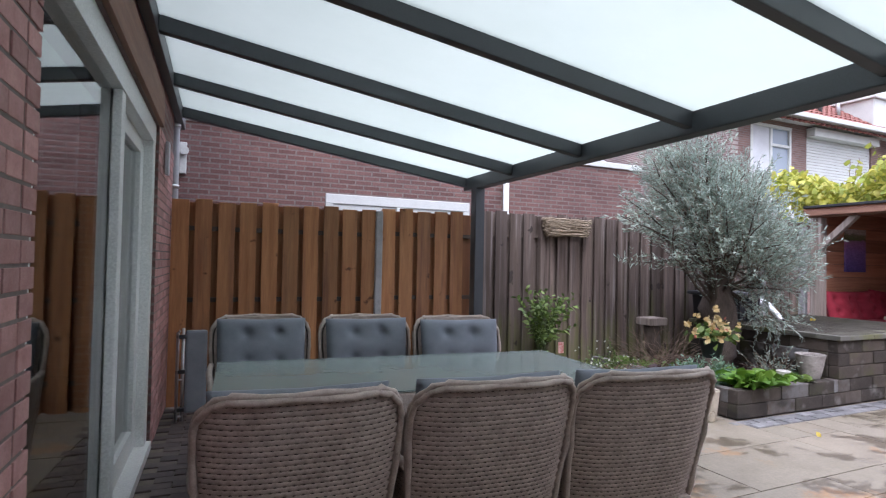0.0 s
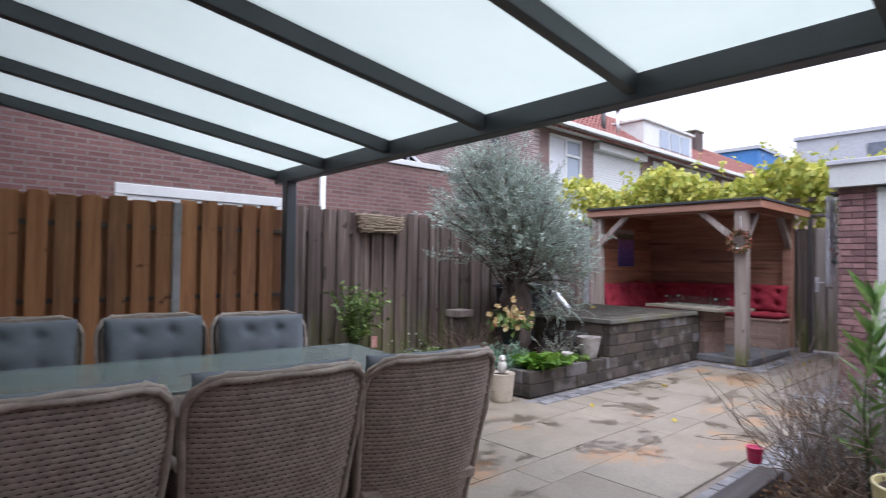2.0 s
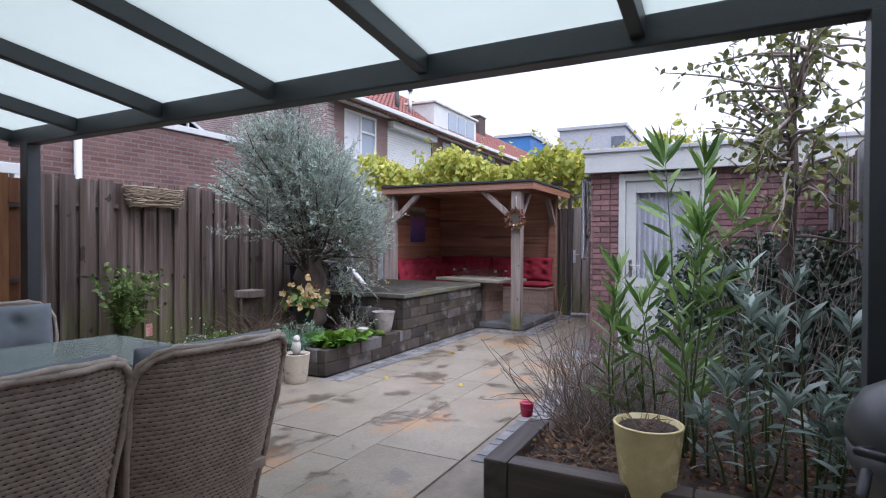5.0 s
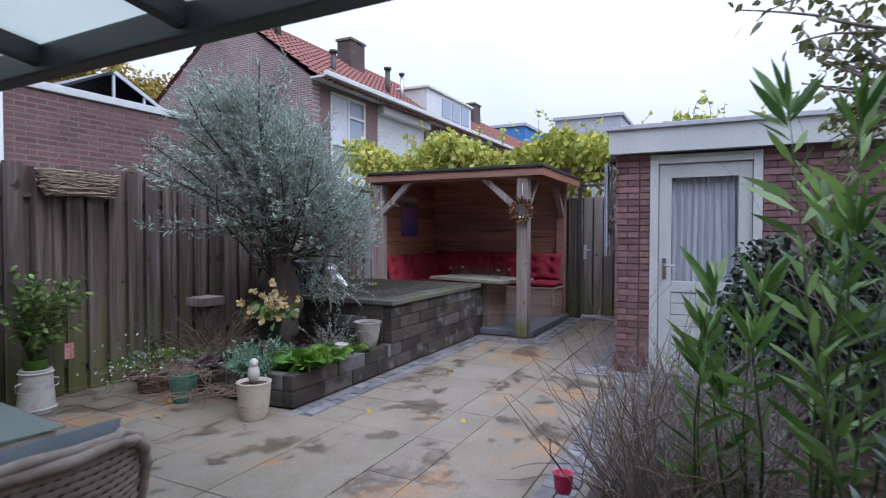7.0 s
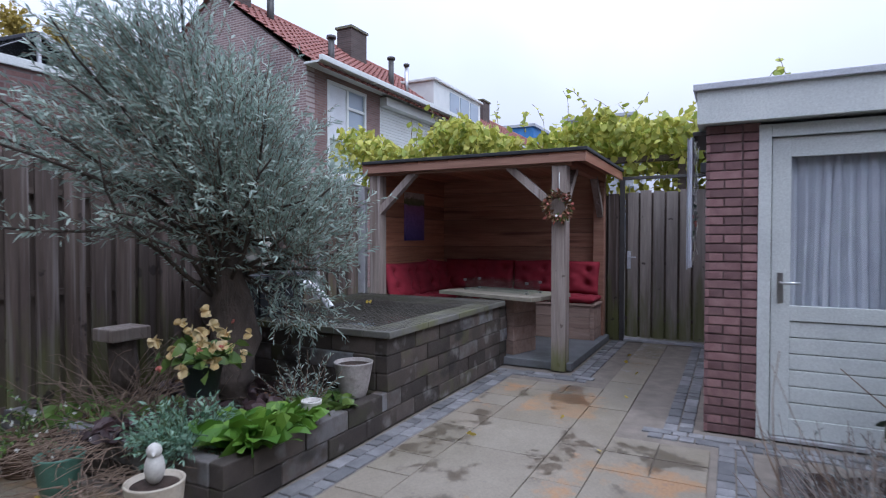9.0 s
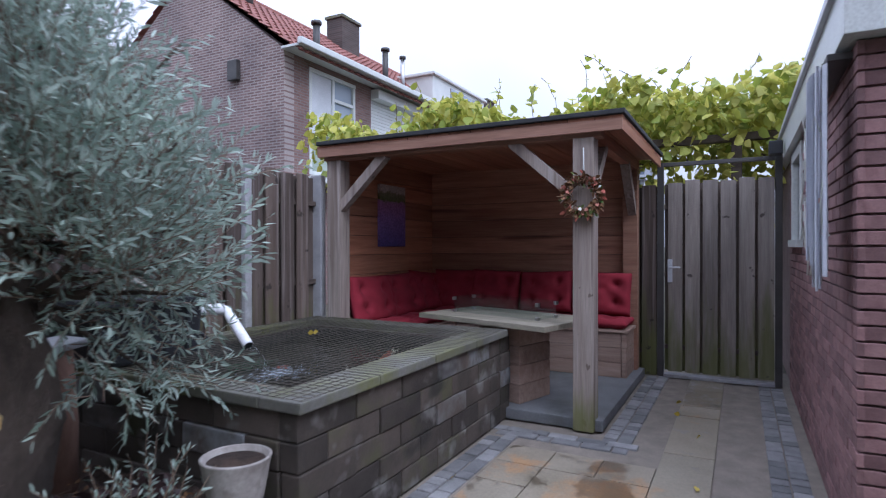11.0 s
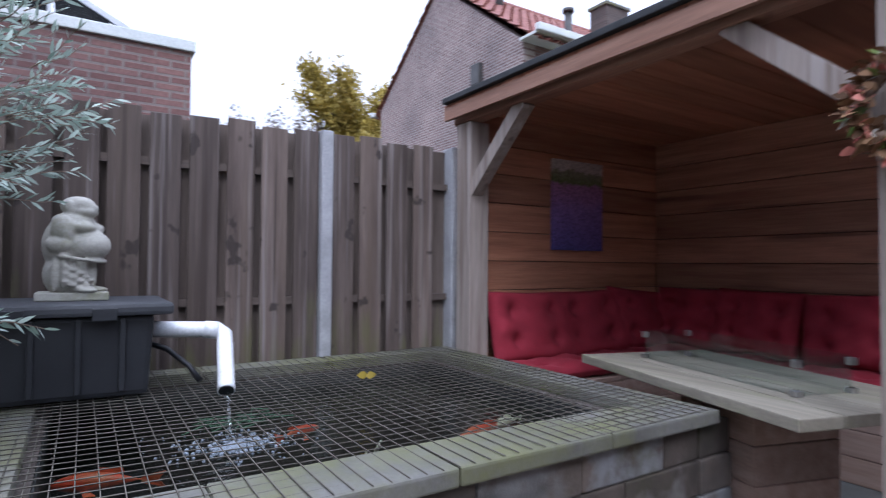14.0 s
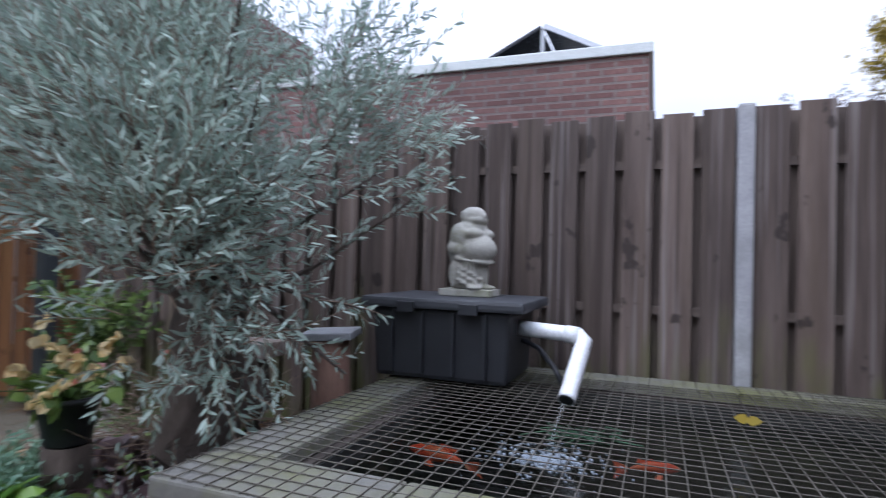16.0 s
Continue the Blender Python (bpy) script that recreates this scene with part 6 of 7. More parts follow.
def dry_twigs(name, label, at, radius, height, n, material, seed, droop=0.05, flat=1.0):
    t = thing(name, label, "dry plant", at=at)
    rr = random.Random(seed)
    lines = []
    for k in range(n):
        a = rr.uniform(0, 6.283)
        b = Vector((at[0] + rr.gauss(0, radius * 0.3), at[1] + rr.gauss(0, radius * 0.3), at[2]))
        d = Vector((radius * math.cos(a), radius * math.sin(a), height * flat * rr.uniform(0.3, 1.0)))
        pts = curve_pts(b, d, rr.uniform(0.5, 1.1) * height, 7, rr, 0.16, droop)
        for p in pts:
            p.z = max(p.z, at[2])
        lines.append(pts)
        if rr.random() < 0.6:
            lines.append(curve_pts(pts[4], side_way((pts[5] - pts[4]).normalized(), rr, 0.6), height * 0.3, 4, rr, 0.2, droop))
    stems_mesh("twig", lines, 0.0035, 0.0012, material, t, 4)
    return t


dry_twigs("bramble", "tangle of dry brown stems spilling from the bed", (5.15, 5.0, 0.22), 0.7, 0.6, 150, M_twig, 31, 0.12, 0.35)
dry_twigs("bramble", "dry brown stems against the board fence", (5.45, 5.15, 0.22), 0.45, 0.7, 95, M_twig, 32, 0.03, 0.8)
dry_twigs("bramble", "dry brown stems hanging over the bed edge", (4.98, 4.6, 0.1), 0.45, 0.45, 75, M_twig, 33, 0.15, 0.35)


def flower_heads(parent, heads, material, size, petals, seed):
    rr = random.Random(seed)
    pos, way = [], []
    for h in heads:
        f = Vector((rr.gauss(-0.5, 0.4), rr.gauss(-0.5, 0.4), rr.gauss(0.3, 0.3))).normalized()
        for k in range(petals):
            pos.append(h)
            way.append(side_way(f, rr, 0.85))
    foliage("petals", pos, way, size, size * 0.85, material, parent, "", seed, droop=0.1, shape=(0.45, 0.8))


def begonia():
    t = thing("begonia", "peach-yellow flowering begonia in a dark pot", "flower", at=(5.42, 4.5, 0.2))
    rr = random.Random(8)
    part("stump", tube_bm([(5.42, 4.5, 0.16), (5.42, 4.5, 0.44)], 0.09, 12), M_bark, t, "short dark wooden stump")
    part("pot", lathe_bm([(0.08, 0), (0.085, 0.01), (0.115, 0.17), (0.12, 0.17), (0.12, 0.19), (0.105, 0.19), (0.1, 0.15), (0.0, 0.15)], 28, None, (5.42, 4.5, 0.442)), M_plastic, t, "dark grey plastic pot")
    lines, pos, way = [], [], []
    for k in range(26):
        a = rr.uniform(0, 6.283)
        pts = curve_pts((5.42, 4.5, 0.6), (0.6 * math.cos(a), 0.6 * math.sin(a), rr.uniform(0.1, 1.0)), rr.uniform(0.12, 0.3), 5, rr, 0.2, 0.06)
        lines.append(pts)
        for q, d in along(pts, 0.035, rr, 0.2):
            pos.append(q)
            way.append(side_way(d, rr, 0.9))
    stems_mesh("stem", lines, 0.004, 0.002, M_stem, t, 4)
    foliage("leaves", pos, way, 0.085, 0.06, M_camellia, t, "", 9, droop=0.35, shape=(0.35, 0.7))
    heads = [Vector((5.42 + rr.gauss(0, 0.13), 4.46 + rr.gauss(0, 0.13), rr.uniform(0.62, 0.86))) for _ in range(20)]
    heads += [Vector((5.4, 4.42, 0.93)), Vector((5.2, 4.6, 0.78))]
    flower_heads(t, heads, M_petal, 0.05, 9, 10)
    flower_heads(t, [h + Vector((rr.gauss(0, 0.06), rr.gauss(0, 0.06), rr.gauss(0, 0.05))) for h in heads[:7]], M_pink, 0.024, 8, 11)


begonia()


def pot(name, label, at, r0, r1, h, material, rim=0.012, soil=True, sides=36):
    t = thing(name, label, "flower pot", at=at)
    prof = [(r0 * 0.96, 0), (r0, 0.008)] + [(r0 + (r1 - r0) * (k / 6) ** 0.8, h * k / 6) for k in range(1, 6)] + [(r1, h - 0.01), (r1 + 0.002, h - 0.004), (r1 - rim * 0.5, h), (r1 - rim, h - 0.004), (r1 - rim - 0.004, h - 0.035), (0.001, h - 0.035)]
    part("pot", lathe_bm(prof, sides, None, at), material, t)
    if soil:
        part("soil", lathe_bm([(r1 - rim - 0.006, 0), (r1 - rim - 0.01, 0.01), (0.001, 0.014)], 20, None, (at[0], at[1], at[2] + h - 0.034)), M_soil, t, "dark potting soil")
    return t


M_white_pot = surface("cream_glazed_pot", (0.44, 0.385, 0.3), (0.52, 0.46, 0.365), 0.35, 5, 70, 0.1, 0.001)
M_green_pot = surface("green_glazed_pot", (0.06, 0.14, 0.10), (0.09, 0.19, 0.14), 0.35, 5, 70, 0.1, 0.001)
M_grey_pot = surface("weathered_plaster_pot", (0.28, 0.25, 0.23), (0.42, 0.39, 0.36), 0.85, 14, 60, 0.5, 0.003, stain=(0.16, 0.14, 0.12), stain_scale=9)
M_yellow_pot = surface("pale_yellow_glazed_pot", (0.60, 0.51, 0.25), (0.65, 0.56, 0.29), 0.25, 3, 8, 0.03, 0.0008)
M_pink_pot = surface("magenta_plastic", (0.5, 0.02, 0.09), (0.58, 0.04, 0.12), 0.4, 4, 70, 0.05, 0.001)
M_churn = surface("chipped_white_enamel", (0.5, 0.48, 0.43), (0.62, 0.6, 0.55), 0.5, 6, 70, 0.15, 0.001, stain=(0.3, 0.27, 0.22), stain_scale=7)
M_wicker_pot = surface("brown_wicker", (0.09, 0.055, 0.035), (0.17, 0.11, 0.07), 0.8, 20, 90, 0.5, 0.002)
pot("flower_pot", "round cream glazed pot holding a stone bird", (4.8, 4.06, 0), 0.095, 0.125, 0.27, M_white_pot)
pot("flower_pot", "small green glazed pot on the paving", (4.84, 4.86, 0), 0.075, 0.115, 0.23, M_green_pot)
pot("flower_pot", "weathered grey plaster pot beside the pond", (6.36, 4.12, 0.245), 0.085, 0.135, 0.245, M_grey_pot)
pot("flower_pot", "small white pot on the bed edge", (5.80, 4.02, 0.25), 0.045, 0.062, 0.125, M_churn)
pot("flower_pot", "tall pale yellow glazed pot in the bed", (3.5, 0.80, 0.15), 0.115, 0.155, 0.33, M_yellow_pot)
pot("flower_pot", "tiny magenta pot at the bed corner", (4.2, 1.62, 0.2), 0.035, 0.045, 0.09, M_pink_pot)
ch = pot("milk_churn", "chipped white enamel churn used as a planter", (4.16, 5.62, 0), 0.13, 0.105, 0.33, M_churn)
for z in (0.035, 0.3):
    part("hoop", tube_bm([(4.16 + (0.131 - 0.02 * z / 0.3) * math.cos(k * math.pi / 12), 5.62 + (0.131 - 0.02 * z / 0.3) * math.sin(k * math.pi / 12), z) for k in range(25)], 0.008, 6, None, False), M_churn, ch)
for s in (1, -1):
    part("churn_handle", tube_bm([(4.16 + s * 0.11, 5.6, 0.24), (4.16 + s * 0.15, 5.6, 0.23), (4.16 + s * 0.15, 5.6, 0.18), (4.16 + s * 0.12, 5.6, 0.17)], 0.007, 6), M_churn, ch)
pot("flower_pot", "lime green inner pot standing in the churn", (4.16, 5.62, 0.31), 0.07, 0.085, 0.09, M_primrose)
bushy("camellia", "glossy green leafy shrub growing from the churn", "shrub", (4.16, 5.62, 0.39), 0.14, 0.74, 44, 0.024, 0.075, 0.45, M_camellia, M_stem, 41, 1.3, 0.0, 0.2, 0.2, 0.85)
M_tag = surface("red_printed_tag", (0.5, 0.06, 0.06), (0.6, 0.5, 0.45), 0.5, 30, 60, 0.0, 0.001)
tag = part("plant_label", box_bm(4.3, 5.50, 0.38, 4.37, 5.503, 0.5, 0, None), M_tag)
tagged(tag, "red and white plant label stuck in the churn", "label")

bk = thing("wicker_basket", "brown wicker basket planter with trailing white flowers", "basket", at=(4.94, 5.36, 0))
prof = [(0.001, 0.0), (0.105, 0.0), (0.135, 0.24), (0.12, 0.24), (0.115, 0.2), (0.001, 0.2)]
part("basket_core", lathe_bm(prof, 28, None, (4.94, 5.36, 0)), M_wicker_pot, bk)
for k in range(17):
    z, r = 0.012 + k * 0.0135, 0.108 + 0.0295 * k / 17
    part("weave_ring", tube_bm([(4.94 + (r + 0.004 * (-1) ** (i + k)) * math.cos(i * math.pi / 12), 5.36 + (r + 0.004 * (-1) ** (i + k)) * math.sin(i * math.pi / 12), z) for i in range(25)], 0.006, 5, None, False), M_wicker_pot, bk)
bushy("trailing_plant", "trailing green plant with tiny white flowers", "plant", (4.92, 5.36, 0.22), 0.35, 0.36, 40, 0.018, 0.03, 0.5, M_camellia, M_stem, 42, 0.5, 0.14)
wt = thing("white_blossom", "tiny white flowers over the basket", "flower", at=(4.92, 5.36, 0.22))
flower_heads(wt, [Vector((4.8 + R.gauss(0, 0.2), 5.3 + R.gauss(0, 0.18), 0.2 + abs(R.gauss(0.05, 0.09)))) for _ in range(50)], M_whitepet, 0.014, 6, 43)
dry_twigs("potted_twigs", "dry bare stems in the green pot", (4.84, 4.86, 0.2), 0.12, 0.22, 22, M_twig, 44)

bird = bmesh.new()
for x, y, z, a, b, c in ((0, 0, 0.07, 0.035, 0.045, 0.06), (0, -0.012, 0.135, 0.026, 0.028, 0.028), (0, 0.045, 0.03, 0.018, 0.035, 0.02), (0, -0.042, 0.132, 0.006, 0.015, 0.006)):
    bmesh.ops.create_uvsphere(bird, u_segments=16, v_segments=10, radius=1.0, matrix=pose(x, y, z, 12) @ Matrix.Diagonal((a, b, c, 1)))
bd = part("stone_bird", bird, M_churn)
bd.matrix_basis = pose(4.8, 4.06, 0.235, 0, 0, -40) @ Matrix.Diagonal((1.25, 1.25, 1.25, 1))
md = bd.modifiers.new("remesh", "REMESH")
md.mode, md.voxel_size, md.use_smooth_shade = "VOXEL", 0.004, True
tagged(bd, "small pale stone bird sitting in the cream pot", "figurine")

# grey board on a post, and the willow planter hung on the fence
stand = thing("bird_table", "weathered grey board on a rough stump", "bird table", at=(5.55, 5.4, 0.2))
stump = tube_bm([(5.56, 5.43, 0.15), (5.57, 5.42, 0.4), (5.55, 5.43, 0.66)], 0.085, 16, None, True, [0.105, 0.09, 0.082])
for v in stump.verts:
    v.co += Vector((1, 1, 0)) * 0.02 * noise.noise(v.co * 14.0)
part("stump", stump, M_bark, stand, "rough reddish brown tree stump")
part("board", box_bm(5.42, 5.32, 0.66, 5.69, 5.54, 0.745, 0.012), M_post, stand)
M_stump = surface("reddish_rotten_wood", (0.13, 0.07, 0.05), (0.24, 0.14, 0.1), 0.9, 9, 60, 0.8, 0.01, stretch=(1, 1, 0.3))
M_slate = surface("grey_slate", (0.24, 0.245, 0.25), (0.36, 0.365, 0.37), 0.7, 8, 80, 0.4, 0.003)
slate = thing("slate_stand", "grey slate lying on a reddish rotten stump", "stump", at=(6.22, 5.15, 0.2))
stump = tube_bm([(6.22, 5.15, 0.15), (6.23, 5.14, 0.5), (6.22, 5.15, 0.845)], 0.09, 16, None, True, [0.11, 0.095, 0.085])
for v in stump.verts:
    v.co += Vector((1, 1, 0)) * 0.022 * noise.noise(v.co * 16.0)
part("stump", stump, M_stump, slate)
part("slate", box_bm(-0.12, -0.09, 0, 0.12, 0.09, 0.035, 0.008, None, pose(6.22, 5.14, 0.842, 3, -4, 12)), M_slate, slate, "flat grey slate")
nest = thing("willow_planter", "woven willow planter hung on the fence top", "basket", at=(4.6, 5.82, 1.65))
M_willow = surface("pale_willow", (0.22, 0.17, 0.11), (0.4, 0.33, 0.24), 0.85, 20, 90, 0.3, 0.001)
rr = random.Random(77)
for k in range(64):
    z = 1.66 + 0.19 * rr.random()
    ph, sx, sy = rr.uniform(0, 6.283), 0.33 - 0.05 * (1.85 - z) / 0.19 + rr.gauss(0, 0.012), 0.09 + rr.gauss(0, 0.01)
    n = 14
    span = rr.uniform(2.2, 5.2)
    pts = [(4.6 + sx * math.copysign(abs(math.cos(ph + span * i / n)) ** 0.7, math.cos(ph + span * i / n)), 5.77 + sy * math.sin(ph + span * i / n), z + rr.gauss(0, 0.008)) for i in range(n)]
    part("willow_rod", tube_bm(pts, 0.005, 5), M_willow, nest)

# ---- planting bed along the side fence ----
rbed = thing("raised_bed", "low planting bed edged with dark timber sleepers", "planter", at=(5, 0.6, 0))
M_dark_sleeper = surface("dark_wet_sleeper", (0.042, 0.033, 0.03), (0.095, 0.078, 0.068), 0.7, 1.3, 6, 0.4, 0.003, stretch=Y_GRAIN, vary=0.25)
M_dark_sleeper_x = surface("dark_wet_sleeper_side", (0.042, 0.033, 0.03), (0.095, 0.078, 0.068), 0.7, 1.3, 6, 0.4, 0.003, stretch=X_GRAIN, vary=0.25)
for y0, y1 in ((-0.35, 0.6), (0.604, 1.45)):
    part("sleeper", box_bm(3.40, y0, 0, 3.52, y1, 0.21, 0.012), M_dark_sleeper, rbed)
part("sleeper", box_bm(3.40, 1.454, 0, 4.15, 1.58, 0.21, 0.012), M_dark_sleeper_x, rbed)
part("sleeper", box_bm(4.16, 1.454, 0, 6.7, 1.56, 0.12, 0.012), M_dark_sleeper_x, rbed)
sm_ = bmesh.new()
bmesh.ops.create_grid(sm_, x_segments=60, y_segments=36, size=0.5)
for v in sm_.verts:
    x, y = 5.1 + v.co.x * 3.2, 0.55 + v.co.y * 1.85
    v.co = Vector((x, y, 0.14 + 0.04 * noise.noise(Vector((x * 3, y * 3, 1))) + 0.02 * noise.noise(Vector((x * 12, y * 12, 2))) - 0.04 * max(0, x - 4.2) / 2.5))
part("soil", sm_, M_soil, rbed, "dark leafy soil", "stuff")
heap_leaves("leaf_litter", "", 1500, (3.55, -0.3, 5.2, 1.45), 0.165, M_dead, 0.036, rbed, 5)


def oleander(at, stems, height, seed, material, label, lean=(0.0, 0.0), big=1.0, step=0.034, droop=0.16):
    t = thing("oleander", label, "shrub", at=at)
    rr = random.Random(seed)
    lines, pos, way, size = [], [], [], []
    for k in range(stems):
        b = Vector((at[0] + rr.gauss(0, 0.07), at[1] + rr.gauss(0, 0.07), at[2]))
        d = Vector((rr.gauss(lean[0], 0.11), rr.gauss(lean[1], 0.11), 1))
        pts = curve_pts(b, d, height * rr.uniform(0.6, 1.05), 10, rr, 0.05, 0.0)
        lines.append(pts)
        for q, dd in along(pts, step, rr, 0.25):
            pos.append(q)
            way.append(side_way(dd, rr, 0.75))
            size.append(big * rr.uniform(0.11, 0.19))
        top = pts[-1]
        for j in range(12):
            pos.append(top - Vector((0, 0, rr.uniform(0, 0.08))))
            way.append(side_way(Vector((0, 0, 1)), rr, 0.45))
            size.append(big * rr.uniform(0.12, 0.2))
    for pts in lines:
        part("stem", tube_bm(pts, 0.006, 6, None, True, [0.009 * (1 - k / 12) for k in range(len(pts))]), M_stem, t)
    size = np.array(size)
    foliage("leaves", pos, way, size, size * 0.128, material, t, "", seed, droop=droop)
    return t


oleander((4.05, 0.6, 0.13), 6, 1.75, 51, M_oleander, "tall green oleander with long narrow leaves", (0.03, -0.05), 1.35)
oleander((4.15, 0.92, 0.13), 6, 0.98, 52, M_oleander, "green oleander shoots beside the lavender", (-0.02, 0.04), 1.25)
oleander((3.95, 0.25, 0.13), 5, 0.85, 53, M_oleander_shaded, "grey-green oleander in the shade", (0, 0), 1.15, 0.05, 0.4)
dry_twigs("potted_twigs", "few dry sprouts in the yellow pot", (3.5, 0.80, 0.44), 0.1, 0.16, 14, M_twig, 54)
oleander((4.6, 0.35, 0.13), 6, 1.0, 55, M_oleander_shaded, "grey-green oleander thicket in the bed", (0, 0), 1.15, 0.05, 0.35)
for k, (x, y) in enumerate(((4.5, 1.35), (5.0, 1.3), (5.5, 1.32), (5.9, 1.3), (4.8, 0.95), (5.4, 0.9), (5.85, 0.75))):
    bushy("lavender", "grey-green lavender bush past flowering", "lavender", (x, y, 0.11), 0.36, 0.5 if y > 1.2 else 0.62, 80, 0.02, 0.035, 0.14, M_lavender, M_greytwig, 60 + k, 0.9, 0.0, 0.1)
oleander((3.8, 0.45, 0.13), 7, 0.55, 56, M_oleander_shaded, "low grey-green oleander shoots round the pot", (0, 0), 1.15, 0.045, 0.4)
oleander((4.1, 0.02, 0.13), 6, 0.6, 57, M_oleander_shaded, "low grey-green oleander by the side fence", (0, 0), 1.15, 0.05, 0.4)
oleander((3.72, 0.08, 0.13), 6, 0.5, 58, M_oleander_shaded, "low drooping oleander beside the barbecue", (0, 0), 1.15, 0.045, 0.45)
for k, (x, y) in enumerate(((4.3, 1.22), (4.42, 0.9))):
    bushy("lavender", "grey lavender bush among dry stems", "lavender", (x, y, 0.12), 0.34, 0.52, 80, 0.018, 0.035, 0.14, M_lavender, M_greytwig, 170 + k, 0.9, 0.0, 0.1)
dry_twigs("dry_shrub", "low tangle of reddish dry stems over the soil", (3.85, 1.12, 0.14), 0.36, 0.36, 60, M_twig, 74, 0.1, 0.5)
dry_twigs("dry_shrub", "dry reddish-brown shrub stems in the bed", (4.15, 1.15, 0.14), 0.45, 0.85, 70, M_twig, 71, -0.02, 1.0)
dry_twigs("dry_shrub", "tall dry stems among the lavender", (4.7, 1.45, 0.12), 0.35, 1.0, 26, M_twig, 72, -0.02, 1.2)
dry_twigs("dry_shrub", "bare pale twiggy shrub by the side fence", (4.9, 0.15, 0.12), 0.5, 1.9, 40, M_greytwig, 73, -0.03, 1.3)


def ivy():
    t = thing("ivy_mound", "dense dark ivy mound against the shed", "ivy", at=(6.7, 0.0, 0))
    rr = random.Random(81)
    pos, way = [], []
    for k in range(8500):
        u = Vector((rr.gauss(0, 1), rr.gauss(0, 1), abs(rr.gauss(0, 1)))).normalized()
        c = rr.choice(((6.7, 0.25, 0.45, 0.55, 0.6, 0.78), (6.9, -0.1, 0.6, 0.5, 0.4, 0.75), (6.3, -0.1, 0.3, 0.5, 0.35, 0.75), (6.75, 0.55, 0.2, 0.45, 0.4, 0.55), (6.46, 0.72, 0.3, 0.36, 0.3, 0.95), (6.4, 0.3, 0.3, 0.36, 0.38, 1.0), (5.8, -0.2, 0.5, 0.5, 0.2, 0.8)))
        bmp = 1 + 0.25 * noise.noise(u * 3 + Vector(c[:3]))
        p = Vector((c[0] + u.x * c[3] * bmp, c[1] + u.y * c[4] * bmp, c[2] + u.z * c[5] * bmp)) + Vector((rr.gauss(0, 0.03), rr.gauss(0, 0.03), rr.gauss(0, 0.03)))
        if p.x > 7.42 or p.y < -0.38:
            p = Vector((min(p.x, 7.42), max(p.y, -0.38), p.z))
        pos.append(p)
        way.append((u.x + rr.gauss(0, 0.6), u.y + rr.gauss(0, 0.6), u.z - 0.6 + rr.gauss(0, 0.4)))
    lines = [curve_pts((6.7 + rr.gauss(0, 0.3), rr.gauss(0, 0.25), 0.05), (rr.gauss(0, 0.4), rr.gauss(0, 0.4), 1), rr.uniform(0.6, 1.1), 6, rr, 0.2) for _ in range(30)]
    stems_mesh("stem", lines, 0.008, 0.003, M_twig, t, 5)
    foliage("leaves", pos, way, 0.056, 0.052, M_ivy, t, "", 82, droop=0.3, shape=(0.25, 0.6), wide=(1.0, 0.8))


ivy()


M_thin = leaf_material("yellowing_green_leaf", (0.07, 0.1, 0.03), (0.24, 0.25, 0.08), 0.45, 0.25)


def fruit_tree():
    t = thing("small_tree", "small thin-leaved tree beside the side fence", "tree", at=(5.55, 0.1, 0))
    rr = random.Random(91)
    trunk = [Vector(p) for p in ((5.55, 0.1, 0.05), (5.57, 0.08, 0.6), (5.5, 0.12, 1.2), (5.55, 0.08, 1.8), (5.52, 0.1, 2.3), (5.56, 0.05, 2.8))]
    part("trunk", tube_bm(trunk, 0.05, 10, None, True, [0.065, 0.055, 0.05, 0.04, 0.03, 0.012]), M_bark, t)
    lines, pos, way, size = [], [], [], []
    for k in range(64):
        p = trunk[rr.choice((3, 4, 4, 5))] + Vector((0, 0, rr.uniform(-0.45, 0.1)))
        lines.append(curve_pts(p, (rr.gauss(0, 1), rr.gauss(0, 0.7), rr.gauss(0.35, 0.5)), rr.uniform(0.5, 1.1), 7, rr, 0.2, 0.0))
    for pts in lines:
        part("limb", tube_bm(pts, 0.008, 5, None, True, [0.012 * (1 - k / 8) + 0.002 for k in range(len(pts))]), M_greytwig, t)
        for q, d in along(pts, 0.021, rr, 0.25):
            if rr.random() < 0.8:
                pos.append(q + Vector((rr.gauss(0, 0.03), rr.gauss(0, 0.03), rr.gauss(0, 0.03))))
                way.append(side_way(d, rr, 0.9))
                size.append(rr.uniform(0.05, 0.085))
    size = np.array(size)
    foliage("crown", pos, way, size, size * 0.6, M_thin, t, "", 92, droop=0.25)


fruit_tree()

# ---- garden furniture under the pergola ----
M_rattan = surface("grey_brown_rattan", (0.38, 0.305, 0.255), (0.58, 0.485, 0.415), 0.6, 25, 160, 0.35, 0.001)
# dark tone painted as shade in the weave gaps; the chair feet share it
M_rattan_in = surface("rattan_gap_shade_and_feet", (0.06, 0.046, 0.037), (0.1, 0.08, 0.066), 0.8, 20, 90, 0.2, 0.001)


